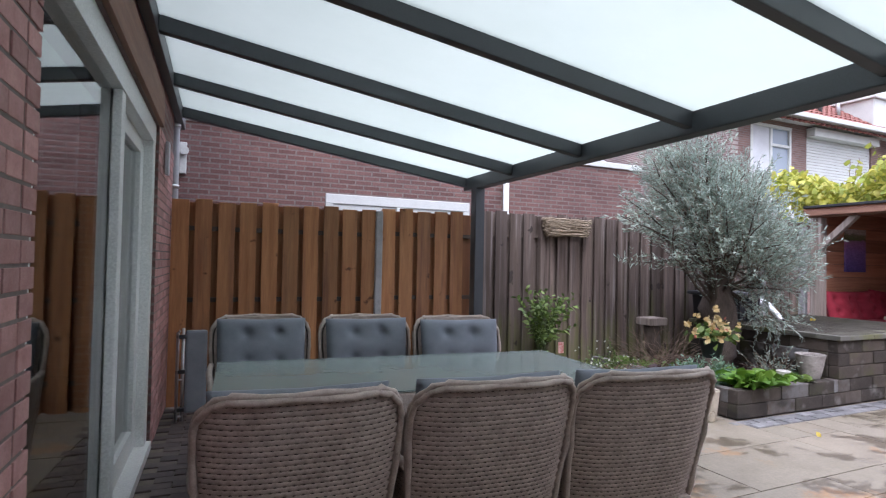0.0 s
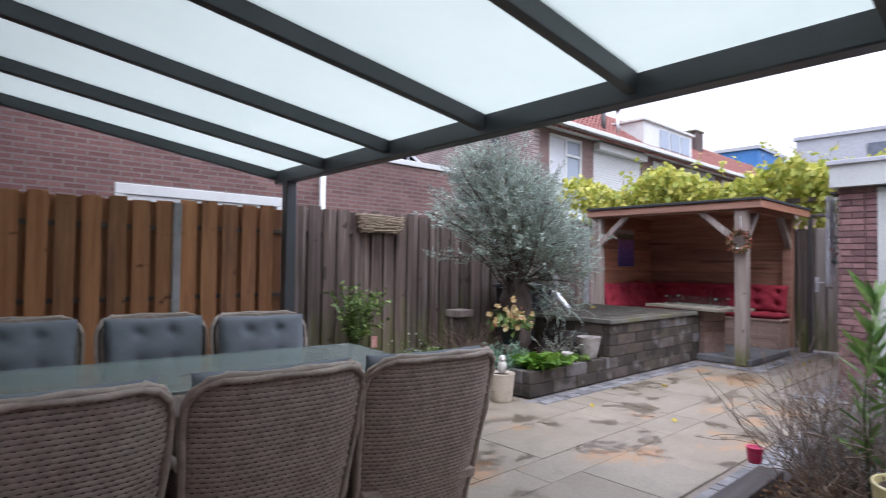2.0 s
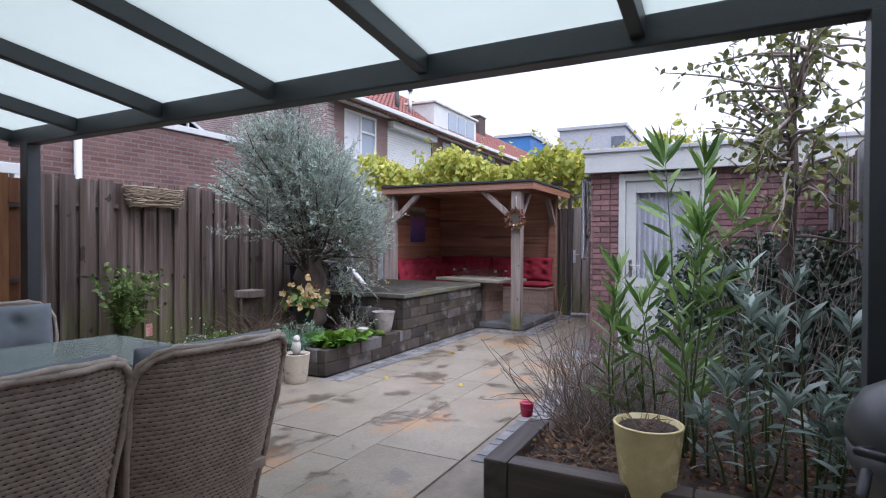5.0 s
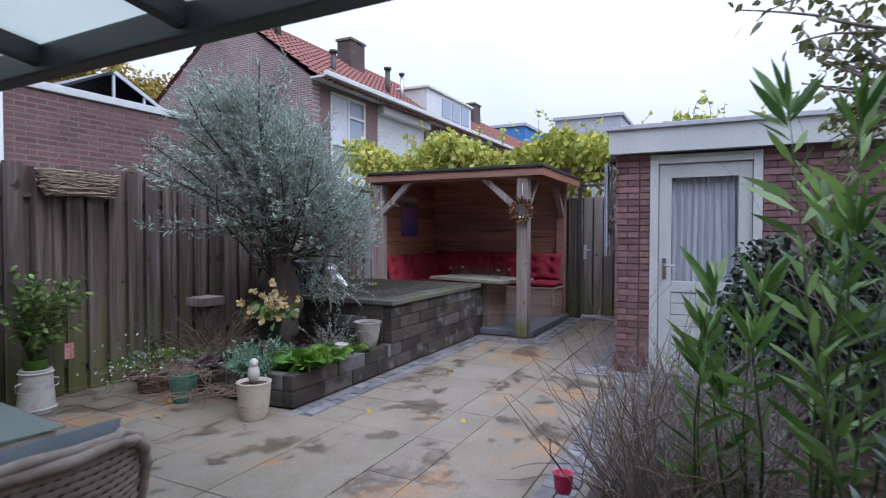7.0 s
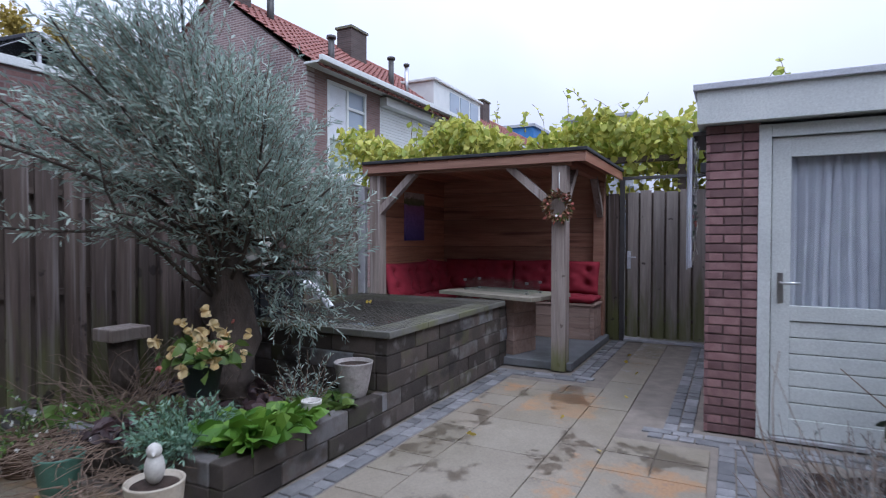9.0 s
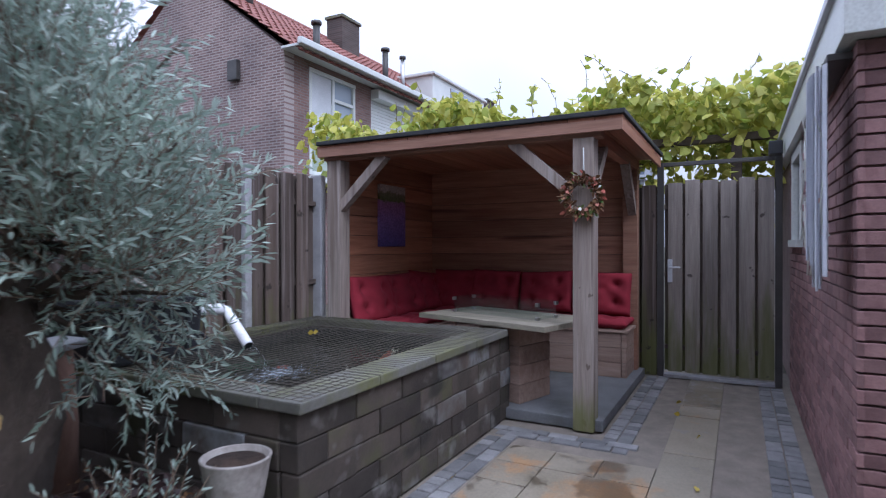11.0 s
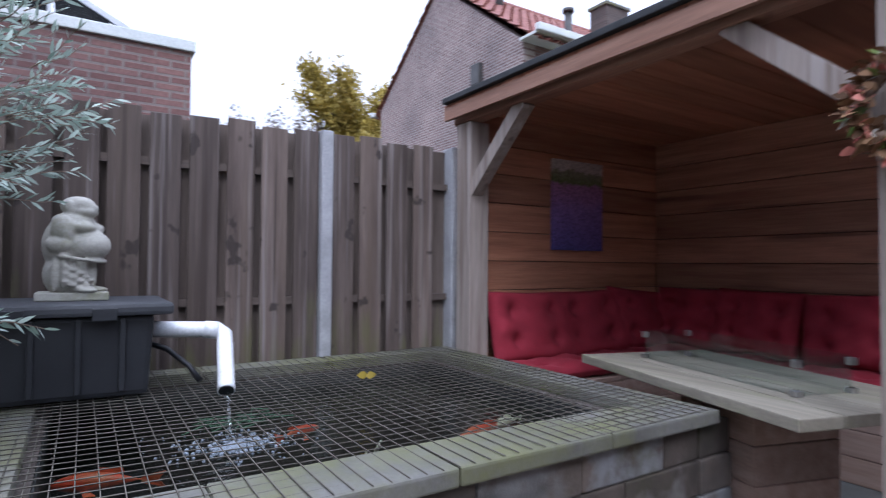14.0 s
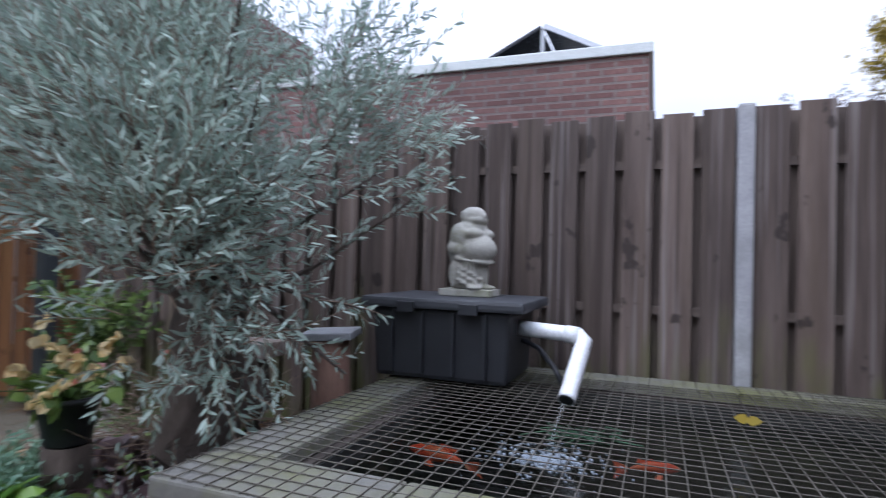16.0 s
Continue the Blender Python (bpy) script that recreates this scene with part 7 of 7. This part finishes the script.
def weave_mesh(name, fn, nu, nv, amp, material, parent, u0=0.0, u1=1.0):
    """Flat strands woven over and under upright stakes on the surface fn(u, v) -> (point, normal)."""
    vx, fc = [], []
    for j in range(nv):
        first = len(vx)
        for i in range(nu + 1):
            u = u0 + (u1 - u0) * i / nu
            s = amp if (i + j) % 2 else -amp * 0.35
            for e, bulge in ((0.02, -0.004), (0.5, 0.0), (0.98, -0.004)):
                p, n = fn(u, (j + e) / nv)
                vx.append(tuple(p + n * (s + bulge)))
        for i in range(nu):
            for e in (0, 1):
                a = first + i * 3 + e
                fc.append((a, a + 3, a + 4, a + 1))
        if j:
            low = first - 3 * (nu + 1)
            fc.append((low + 2, low + 5, first + 3, first))
    return raw_mesh(name, vx, fc, material, parent, smooth=True)


def sheet_mesh(name, fn, nu, nv, off, material, parent):
    vx, fc = [], []
    for j in range(nv + 1):
        for i in range(nu + 1):
            p, n = fn(i / nu, j / nv)
            vx.append(tuple(p + n * off))
    for j in range(nv):
        for i in range(nu):
            a = j * (nu + 1) + i
            fc.append((a, a + 1, a + nu + 2, a + nu + 1))
    return raw_mesh(name, vx, fc, material, parent, smooth=True)


CH = 0.93


def back_half(z):
    h = 0.262 + 0.05 * min(1.0, z / 0.75)
    zr = CH - 0.11
    if z > zr:
        h -= 0.11 - math.sqrt(max(0.0, 0.11 ** 2 - (z - zr) ** 2))
    return h


def back_point(u, z):
    h = back_half(z)
    x = (u * 2 - 1) * h
    y = 0.27 * (1 - z / CH) ** 1.2 + 0.09 * abs(x / 0.31) ** 3.5
    return Vector((x, y, z))


def back_fn(u, v):
    z = 0.05 + (CH - 0.052) * v
    p = back_point(u, z)
    du = back_point(min(1, u + 0.01), z) - back_point(max(0, u - 0.01), z)
    dv = back_point(u, min(CH, z + 0.01)) - back_point(u, z - 0.01)
    n = du.cross(dv).normalized()
    if n.y > 0:
        n = -n
    return p, n


def arm_top(y):
    t = (y - 0.1) / 0.5
    return 0.64 - 0.03 * t - 0.10 * max(0, t - 0.75) ** 2 * 16


def arm_fn(side):
    def fn(u, v):
        y0 = 0.10
        y = y0 + 0.48 * u
        z = 0.05 + (arm_top(y) - 0.05) * v
        base = 0.27 * (1 - z / CH) ** 1.2 + 0.09
        y = base + (0.58 - base) * u
        x = side * (0.262 + 0.05 * min(1.0, z / 0.75) + 0.012 * math.sin(u * math.pi))
        return Vector((x, y, z)), Vector((side, 0, 0))
    return fn


def rattan_chair():
    t = thing("dining_chair", "grey-brown woven rattan dining chair with slate cushions", "chair", "dining chairs round the table")
    b = weave_mesh("backrest", back_fn, 44, 52, 0.0045, M_rattan, t)
    # dark sheet behind the strands, painting the shade between them
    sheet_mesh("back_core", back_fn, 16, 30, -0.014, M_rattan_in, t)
    sheet_mesh("back_lining", back_fn, 16, 30, -0.03, M_rattan, t)
    outline = [back_point(0, 0.05 + (CH - 0.16) * k / 10) for k in range(11)]
    top = []
    for k in range(1, 9):
        a = k / 9 * math.pi / 2
        z = CH - 0.11 + 0.11 * math.sin(a)
        top.append(z)
    left = outline + [back_point(0, min(z, CH - 0.0005)) for z in top]
    mid = [back_point(u, CH - 0.0005) for u in (0.0, 0.2, 0.4, 0.6, 0.8, 1.0)]
    right = [back_point(1, p.z) for p in reversed(left)]
    rim = left + mid + right
    for k, (dx, dz) in enumerate(((-0.008, 0.0), (0.008, 0.004), (0.0, 0.012))):
        pts = [p + Vector((0, dx - 0.005 + 0.006 * math.sin(i * 2.1 + k * 2.1), dz + 0.004 * math.cos(i * 2.1 + k * 2.1))) for i, p in enumerate(rim)]
        part("rim_braid", tube_bm(pts, 0.0115, 7), M_rattan, t)
    for s in (1, -1):
        weave_mesh("armrest", arm_fn(s), 30, 34, 0.0045, M_rattan, t)
        # same dark sheet inside the arm: gap shade put into colour
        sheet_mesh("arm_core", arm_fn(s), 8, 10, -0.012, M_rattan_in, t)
        pts = [arm_fn(s)(u, 1.0)[0] + Vector((0, 0, 0.004)) for u in (0, 0.2, 0.4, 0.6, 0.75, 0.85, 0.95, 1.0)] + [arm_fn(s)(1.0, v)[0] for v in (0.8, 0.5, 0.2, 0.0)]
        part("arm_rim", tube_bm(pts, 0.018, 8), M_rattan, t)
    part("front_apron", box_bm(-0.27, 0.52, 0.06, 0.27, 0.55, 0.40, 0.006), M_rattan, t)
    part("seat", box_bm(-0.275, 0.16, 0.36, 0.275, 0.55, 0.40, 0.006), M_rattan, t)
    for x, y in ((-0.24, 0.25), (0.24, 0.25), (-0.25, 0.52), (0.25, 0.52)):
        part("leg", box_bm(x - 0.02, y - 0.02, 0, x + 0.02, y + 0.02, 0.08, 0.004), M_rattan_in, t)
    bm = cushion_bm(0.45, 0.35, 0.09, 20, 20, [(a, c) for a in (-0.45, 0.45) for c in (-0.4, 0.4)], 0.4, 0.25, 3)
    bmesh.ops.transform(bm, matrix=pose(0, 0.455, 0.40), verts=bm.verts)
    part("seat_cushion", bm, M_grey_fab, t, "slate grey seat cushion")
    bm = cushion_bm(0.56, 0.52, 0.12, 30, 30, [(a, c) for a in (-0.34, 0.34) for c in (-0.05, 0.62)], 0.4, 0.28, 4)
    bmesh.ops.transform(bm, matrix=pose(0, 0.255, 0.695, 102), verts=bm.verts)
    part("back_cushion", bm, M_grey_fab, t, "tufted slate grey back cushion")
    return t


chair = rattan_chair()
first = True
for x, y, r in ((0.955, 2.17, -3), (1.61, 2.13, -4), (2.235, 2.07, -7), (1.11, 4.55, 177), (1.79, 4.42, 175), (2.40, 4.20, 172)):
    m = pose(x, y, 0, 0, 0, r)
    if first:
        chair.matrix_basis = m
        first = False
    else:
        copy_thing(chair, m)

TBL = pose(1.79, 3.36, 0, 0, 0, -5.0)
dining = thing("dining_table", "long rattan dining table with a greenish glass top", "table", at=(1.79, 3.36, 0))


def top_fn(u, v):
    return TBL @ Vector(((u * 2 - 1) * 1.0, (v * 2 - 1) * 0.44, 0.735)), Vector((0, 0, 1))


weave_mesh("tabletop", top_fn, 100, 60, 0.002, M_rattan, dining)
# slab under the woven top, its dark colour standing for shade between strands
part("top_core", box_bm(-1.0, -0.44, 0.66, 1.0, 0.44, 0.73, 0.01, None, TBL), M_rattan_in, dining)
for s in (1, -1):
    part("apron", box_bm(-1.01, s * 0.445 - 0.012, 0.64, 1.01, s * 0.445 + 0.012, 0.735, 0.01, None, TBL), M_rattan, dining)
    part("apron", box_bm(s * 1.01 - 0.012, -0.43, 0.64, s * 1.01 + 0.012, 0.43, 0.735, 0.01, None, TBL), M_rattan, dining)
    for e in (1, -1):
        part("leg", box_bm(s * 0.93 - 0.05, e * 0.38 - 0.05, 0.0, s * 0.93 + 0.05, e * 0.38 + 0.05, 0.66, 0.01, None, TBL), M_rattan, dining)
# greenish glass; its pale base colour carries part of the roof panels' reflection
M_table_glass, _n, _l, _b = nodes_of("greenish_glass_reflection_tint")
_b.inputs["Base Color"].default_value = (0.42, 0.47, 0.45, 1)
_b.inputs["IOR"].default_value = 1.52
_r = ramp(_n, _l, noise_node(_n, _l, stretched(_n, _l, (1, 1, 1)), 5, 5), 0.3, 0.7, (0.06, 0.06, 0.06, 1), (0.2, 0.2, 0.2, 1))
_l.new(_r, _b.inputs["Roughness"])
_t = _n.new("ShaderNodeBsdfTransparent")
_t.inputs["Color"].default_value = (0.8, 0.9, 0.86, 1)
_x = _n.new("ShaderNodeMixShader")
_x.inputs["Fac"].default_value = 0.62
_l.new(_t.outputs["BSDF"], _x.inputs[1])
_l.new(_b.outputs["BSDF"], _x.inputs[2])
_l.new(_x.outputs["Shader"], _n["Material Output"].inputs["Surface"])
part("glass_top", box_bm(-1.03, -0.46, 0.741, 1.03, 0.46, 0.749, 0.002, None, TBL), M_table_glass, dining, "greenish glass sheet")

M_alu_bright = surface("bright_aluminium", (0.5, 0.5, 0.52), (0.6, 0.6, 0.62), 0.35, 5, 120, 0.05, 0.0005, metal=1.0)
lounger = thing("folded_lounger", "folded grey fabric lounger with aluminium frame", "folding chair", at=(0.75, 5.6, 0))
for y in (5.48, 5.54):
    pts = [(0.60, y, 0.02), (0.60, y, 0.72), (0.615, y, 0.74)]
    part("frame_tube", tube_bm(pts, 0.012, 8), M_alu_bright, lounger)
part("frame_tube", tube_bm([(0.64, 5.5, 0.02), (0.64, 5.5, 0.76)], 0.012, 8), M_alu_bright, lounger)
for z in (0.06, 0.35, 0.7):
    part("cross_tube", tube_bm([(0.60, 5.48, z), (0.64, 5.5, z)], 0.009, 8), M_alu_bright, lounger)
part("fabric", box_bm(0.655, 5.49, 0.08, 0.82, 5.56, 0.74, 0.02), M_grey_fab, lounger, "folded grey fabric")
for z in (0.1, 0.4, 0.68):
    part("clamp", box_bm(0.59, 5.47, z, 0.66, 5.5, z + 0.03, 0.004), M_plastic, lounger)

# kettle barbecue
M_bbq = surface("dark_grey_enamel", (0.06, 0.062, 0.068), (0.085, 0.088, 0.095), 0.4, 4, 120, 0.05, 0.0005)
bbq = thing("barbecue", "dark grey lidded barbecue on a side cart", "barbecue", at=(2.72, 0.08, 0))
c = (2.8, -0.06, 0)
part("lid", lathe_bm([(0.21, 0.72), (0.22, 0.74), (0.214, 0.8), (0.176, 0.87), (0.11, 0.91), (0.04, 0.925), (0.001, 0.926)], 40, None, c), M_bbq, bbq)
part("bowl", lathe_bm([(0.001, 0.5), (0.09, 0.51), (0.17, 0.57), (0.21, 0.66), (0.216, 0.715), (0.2, 0.717)], 40, None, c), M_bbq, bbq)
part("lid_handle", tube_bm([(2.60, 0.13, 0.76), (2.54, 0.17, 0.77), (2.50, 0.1, 0.77), (2.50, 0.02, 0.77), (2.56, -0.05, 0.76)], 0.012, 8), M_plastic, bbq)
for k in range(3):
    a = k * 2.094 + 0.4
    part("leg", tube_bm([(c[0] + 0.16 * math.cos(a), c[1] + 0.12 * math.sin(a), 0.6), (c[0] + 0.26 * math.cos(a), c[1] + 0.2 * math.sin(a), 0.0)], 0.014, 8), M_gate_steel, bbq)
part("side_frame", tube_bm([(2.6, 0.14, 0.70), (2.54, 0.16, 0.66), (2.54, 0.16, 0.1)], 0.014, 8), M_plastic, bbq)

# ---- small fixtures ----
dp = thing("drain_pipe", "grey zinc drain pipe on the house corner", "pipe", at=(0.5, 6.1, 0))
part("pipe", tube_bm([(0.52, 6.16, 0.0), (0.52, 6.16, 3.2)], 0.045, 14), M_concrete, dp)
for z in (1.95, 2.5):
    part("pipe_bracket", tube_bm([(0.52, 6.16, z), (0.52, 6.16, z + 0.03)], 0.052, 14), M_steel, dp)
cam_box = thing("wall_sensor", "small white outdoor sensor on the neighbour's wall", "sensor", at=(0.62, 7.38, 2.4))
part("bracket", box_bm(0.55, 7.58, 2.28, 0.63, 7.659, 2.64, 0.01), M_white, cam_box)
part("lens_body", tube_bm([(0.6, 7.58, 2.54), (0.6, 7.48, 2.53)], 0.05, 14), M_white, cam_box)
sw = part("wall_switch", box_bm(0.0015, 4.75, 1.95, 0.03, 4.83, 2.2, 0.006, None, HOUSE), M_trim)
tagged(sw, "grey weatherproof switch box on the house wall", "switch box")
lamp_box = part("gate_lamp", box_bm(10.6, 2.03, 2.13, 10.76, 2.14, 2.25, 0.01), M_plastic)
tagged(lamp_box, "small black lamp under the shed roof edge", "lamp")


def wreath():
    t = thing("dried_wreath", "dried flower wreath hung on the arbour post", "wreath", at=(8.72, 3.34, 1.7))
    rr = random.Random(15)
    cx, cy, cz, rad = 8.715, 3.335, 1.66, 0.105
    part("ring", tube_bm([(cx, cy + rad * math.cos(k * math.pi / 16), cz + rad * math.sin(k * math.pi / 16)) for k in range(33)], 0.02, 6, None, False), M_twig, t)
    part("hanger", tube_bm([(cx + 0.02, cy, cz + rad), (cx + 0.03, cy + 0.005, 2.0)], 0.005, 5), M_white, t, "white string")
    pos, way, cones = [], [], []
    for k in range(420):
        a = rr.uniform(0, 6.283)
        r = rad + rr.gauss(0, 0.018)
        pos.append((cx - 0.015 + rr.gauss(0, 0.012), cy + r * math.cos(a), cz + r * math.sin(a)))
        way.append((-0.6 + rr.gauss(0, 0.5), math.cos(a) + rr.gauss(0, 0.7), math.sin(a) + rr.gauss(0, 0.7)))
    foliage("dried_leaves", pos[:300], way[:300], 0.05, 0.026, M_dead, t, "", 16)
    foliage("red_leaves", pos[300:360], way[300:360], 0.045, 0.028, M_pink, t, "", 17)
    foliage("white_leaves", pos[360:375], way[360:375], 0.05, 0.03, M_whitepet, t, "", 18)
    foliage("green_leaves", pos[375:], way[375:], 0.045, 0.024, M_camellia, t, "", 19)


wreath()


def wind_catcher():
    t = thing("net_hanging", "pale string netting hung with shells by the gate", "hanging", at=(8.1, 2.0, 1.1))
    rr = random.Random(25)
    for k in range(16):
        x = 7.62 + 0.04 * k + rr.gauss(0, 0.01)
        pts = [(x, 2.03 + rr.uniform(0, 0.04), 2.07)]
        for j in range(1, 7):
            pts.append((x + rr.gauss(0, 0.03), 2.03 + rr.uniform(0.0, 0.06), 2.07 - j * rr.uniform(0.1, 0.155)))
        part("string", tube_bm(pts, 0.004, 5), M_whitepet, t)
    for k in range(10):
        part("float", lathe_bm([(0.001, -0.02), (0.014, -0.012), (0.02, 0), (0.014, 0.012), (0.001, 0.02)], 10, None, (7.65 + 0.06 * k, 2.06, rr.uniform(1.25, 1.6))), M_pink if k % 3 == 0 else M_sage, t)
    for k in range(9):
        x = 7.6 + 0.035 * k
        bm = curtain_bm(0, 0.05, -rr.uniform(0.7, 0.95), 0, 0, 1, 0.006)
        bmesh.ops.transform(bm, matrix=pose(x, 2.06 + rr.uniform(0, 0.03), 2.06, 0, 0, rr.uniform(40, 110)), verts=bm.verts)
        part("cloth_strip", bm, M_curtain, t, "faded grey cloth strip")
    part("rail", box_bm(7.58, 1.96, 2.07, 8.3, 2.05, 2.1, 0.004), M_gate_steel, t)


wind_catcher()

rr = random.Random(99)
yl = foliage("fallen_leaves", [(7.885, 5.04, 0.699), (7.9, 5.05, 0.7)] + [(rr.uniform(4.3, 10.4), rr.uniform(2.2, 3.9), 0.012) for _ in range(11)] + [(rr.uniform(4.2, 4.9), rr.uniform(4.3, 5.6), 0.012) for _ in range(4)],
             [(rr.gauss(0, 1), rr.gauss(0, 1), 0.12) for _ in range(17)], 0.05, 0.036, M_yleaf, None, "", 5, droop=0.0)
tagged(yl, "yellow fallen leaves scattered over paving and mesh", "leaves")

# ---- paving pieces ----
rr = random.Random(3)


def slab_mesh(w, d):
    return mesh_of("slab", box_bm(-w / 2 + 0.003, -d / 2 + 0.003, -0.03, w / 2 - 0.003, d / 2 - 0.003, 0.0, 0.003), M_slab)


SLABS = {(a, b): slab_mesh(a, b) for a in (0.6, 0.9, 1.2, 0.3) for b in (0.6, 0.3)}


def blocked(x0, y0, x1, y1):
    """True where a bed, the pond, a strip or a building takes the slab's place."""
    for bx0, by0, bx1, by1 in ((4.98, 3.72, 8.8, 6.4), (8.45, 2.98, 11.0, 6.4), (3.35, -0.6, 6.95, 1.66), (7.2, -0.6, 12, 2.25), (0.0, -1, 0.80, 7)):
        if x0 < bx1 - 0.02 and x1 > bx0 + 0.02 and y0 < by1 - 0.02 and y1 > by0 + 0.02:
            return True
    return False


y = -0.5
row = 0
small = mesh_of("slab", box_bm(-0.146, -0.146, -0.03, 0.146, 0.146, 0.0, 0.004), M_slab)
while y < 6.2:
    d = 0.6 if row % 3 else 0.3
    x = 0.80
    while x < 10.85:
        w = rr.choice((0.6, 0.9, 0.9, 1.2)) if d == 0.6 else rr.choice((0.3, 0.6, 0.6, 0.9))
        if not blocked(x, y, x + w, y + d):
            piece("slab", SLABS[(w, d)], terrace, pose(x + w / 2, y + d / 2, rr.uniform(-0.0015, 0.0015), rr.uniform(-0.12, 0.12), rr.uniform(-0.12, 0.12), 0))
        else:
            n, m2 = round(w / 0.3), round(d / 0.3)
            for i in range(n):
                for j in range(m2):
                    sx, sy = x + 0.3 * i, y + 0.3 * j
                    if not blocked(sx, sy, sx + 0.3, sy + 0.3):
                        piece("slab", small, terrace, pose(sx + 0.15, sy + 0.15, 0, 0, 0, 0))
        x += w
    y += d
    row += 1

sett_me = [mesh_of("sett", box_bm(-a / 2 + 0.004, -0.046, -0.04, a / 2 - 0.004, 0.046, 0.0, 0.008), M_sett) for a in (0.1, 0.1, 0.2)]


def sett_strip(x0, y0, x1, y1, along_x=True):
    rows = round(((y1 - y0) if along_x else (x1 - x0)) / 0.1)
    ln = (x1 - x0) if along_x else (y1 - y0)
    for r in range(rows):
        s = -0.05 * (r % 2)
        while s < ln - 0.05:
            k = rr.choice((0, 1, 2))
            a = 0.2 if k == 2 else 0.1
            c = s + a / 2
            m = pose(x0 + c, y0 + 0.05 + r * 0.1, rr.uniform(-0.004, 0.003), rr.gauss(0, 0.8), rr.gauss(0, 0.8), rr.gauss(0, 1)) if along_x else pose(x0 + 0.05 + r * 0.1, y0 + c, rr.uniform(-0.004, 0.003), rr.gauss(0, 0.8), rr.gauss(0, 0.8), 90 + rr.gauss(0, 1))
            piece("sett", sett_me[k], terrace, m)
            s += a


sett_strip(4.95, 3.72, 8.45, 3.92)
sett_strip(8.46, 3.0, 8.66, 3.92, False)
sett_strip(8.66, 3.0, 10.85, 3.2)
sett_strip(7.21, 0.2, 7.41, 2.26, False)
sett_strip(7.41, 2.02, 10.85, 2.22)
sett_strip(3.9, 1.66, 7.2, 1.86)
kl_me = [mesh_of("paving_brick", box_bm(-0.1, -0.046, -0.05, 0.1, 0.046, 0.0, 0.006), M_klinker)]
y = 0.2
k = 0
while y < 6.0:
    for i in range(3):
        x = wall_x(y) + 0.16 + i * 0.205 - (0.1 if k % 2 else 0)
        if x < 0.78:
            piece("paving_brick", kl_me[0], terrace, pose(x, y, rr.uniform(-0.004, 0.002), 0, rr.gauss(0, 0.6), rr.gauss(-3.4, 0.6)))
    y += 0.0975
    k += 1

# ---- stacked blocks of bed and pond ----
BL = 0.395
blk = [mesh_of("block", box_bm(-BL / 2 + 0.003, -0.05, 0.002, BL / 2 - 0.003, 0.05, 0.1255, 0.009), M_block), mesh_of("block", box_bm(-BL / 4 + 0.003, -0.05, 0.002, BL / 4 - 0.003, 0.05, 0.1255, 0.009), M_block)]


def block_wall(owner, x0, x1, y, rows, z0=0.0, along_x=True, fx=0.0):
    for r in range(rows):
        s = x0
        k = 0
        while s < x1 - 0.03:
            half = (r % 2 == 1 and k == 0) or s + BL > x1 + 0.05
            ln = BL / 2 if half else BL
            jit = rr.uniform(-0.006, 0.006)
            m = pose(s + ln / 2, y + jit, z0 + r * 0.127, 0, 0, rr.gauss(0, 0.4)) if along_x else pose(fx + jit, s + ln / 2, z0 + r * 0.127, 0, 0, 90 + rr.gauss(0, 0.4))
            piece("block", blk[1 if half else 0], owner, m)
            s += ln
            k += 1


block_wall(pond, PX0, PX1, PY0 + 0.05, 5)
block_wall(pond, PY0 + 0.1, PY1 - 0.1, 0, 5, 0, False, PX0 + 0.05)
block_wall(pond, PY0 + 0.1, PY1 - 0.1, 0, 5, 0, False, PX1 - 0.05)
block_wall(bed, 5.07, 6.5, 3.99, 2)
block_wall(bed, 4.04, 5.85, 0, 2, 0, False, 5.12)

# ---- bricks of house wall and shed ----
def brick_rows(owner, name, mat, m0, y0, y1, z0, z1, skip=None, course=0.0625, ln=0.22):
    """Bricks proud of the mortar; local y runs along the wall, local x points out."""
    full = mesh_of(name, box_bm(-0.02, -(ln - 0.011) / 2, 0, 0.005, (ln - 0.011) / 2, course - 0.0095, 0.0025), mat)
    half = mesh_of(name, box_bm(-0.02, -(ln / 2 - 0.011) / 2, 0, 0.005, (ln / 2 - 0.011) / 2, course - 0.0095, 0.0025), mat)
    r = 0
    z = z0
    while z < z1 - 0.03:
        s = y0
        k = 0
        while s < y1 - 0.04:
            h = (r % 2 == 1 and k == 0) or s + ln > y1 + 0.01
            a = ln / 2 if h else ln
            if not (skip and skip(s, s + a, z)):
                piece(name, half if h else full, owner, m0 @ pose(rr.uniform(-0.002, 0.002), s + a / 2, z + rr.uniform(-0.001, 0.001), 0, 0, 0))
            s += a
            k += 1
        z += course
        r += 1


brick_rows(wall_house, "brick", M_brick_h, HOUSE @ pose(-0.012, 0, 0), 0.58, DOOR_Y0, 0.0, 2.9)
brick_rows(wall_house, "brick", M_brick_h, HOUSE @ pose(-0.012, 0, 0), DOOR_Y0, 5.6, DOOR_Z1 + 0.26, 2.9)
brick_rows(wall_house, "brick", M_brick_h, HOUSE @ pose(-0.012, 0, 0), DOOR_Y1, 5.6, 0.0, DOOR_Z1)
FLIP = pose(SX, 0, 0, 0, 0, 180)
brick_rows(shed, "brick", M_brick_s, FLIP, -SY1, -DY1, 0.0, SZ)
brick_rows(shed, "brick", M_brick_s, FLIP, -DY0, 0.45, 0.0, SZ)
side = pose(0, SY1, 0, 0, 0, 90)
brick_rows(shed, "brick", M_brick_s, side, -10.9, -SX, 0.0, SZ, lambda a, b, z: a < -WX0 and b > -WX1 and z > WZ0 - 0.06)
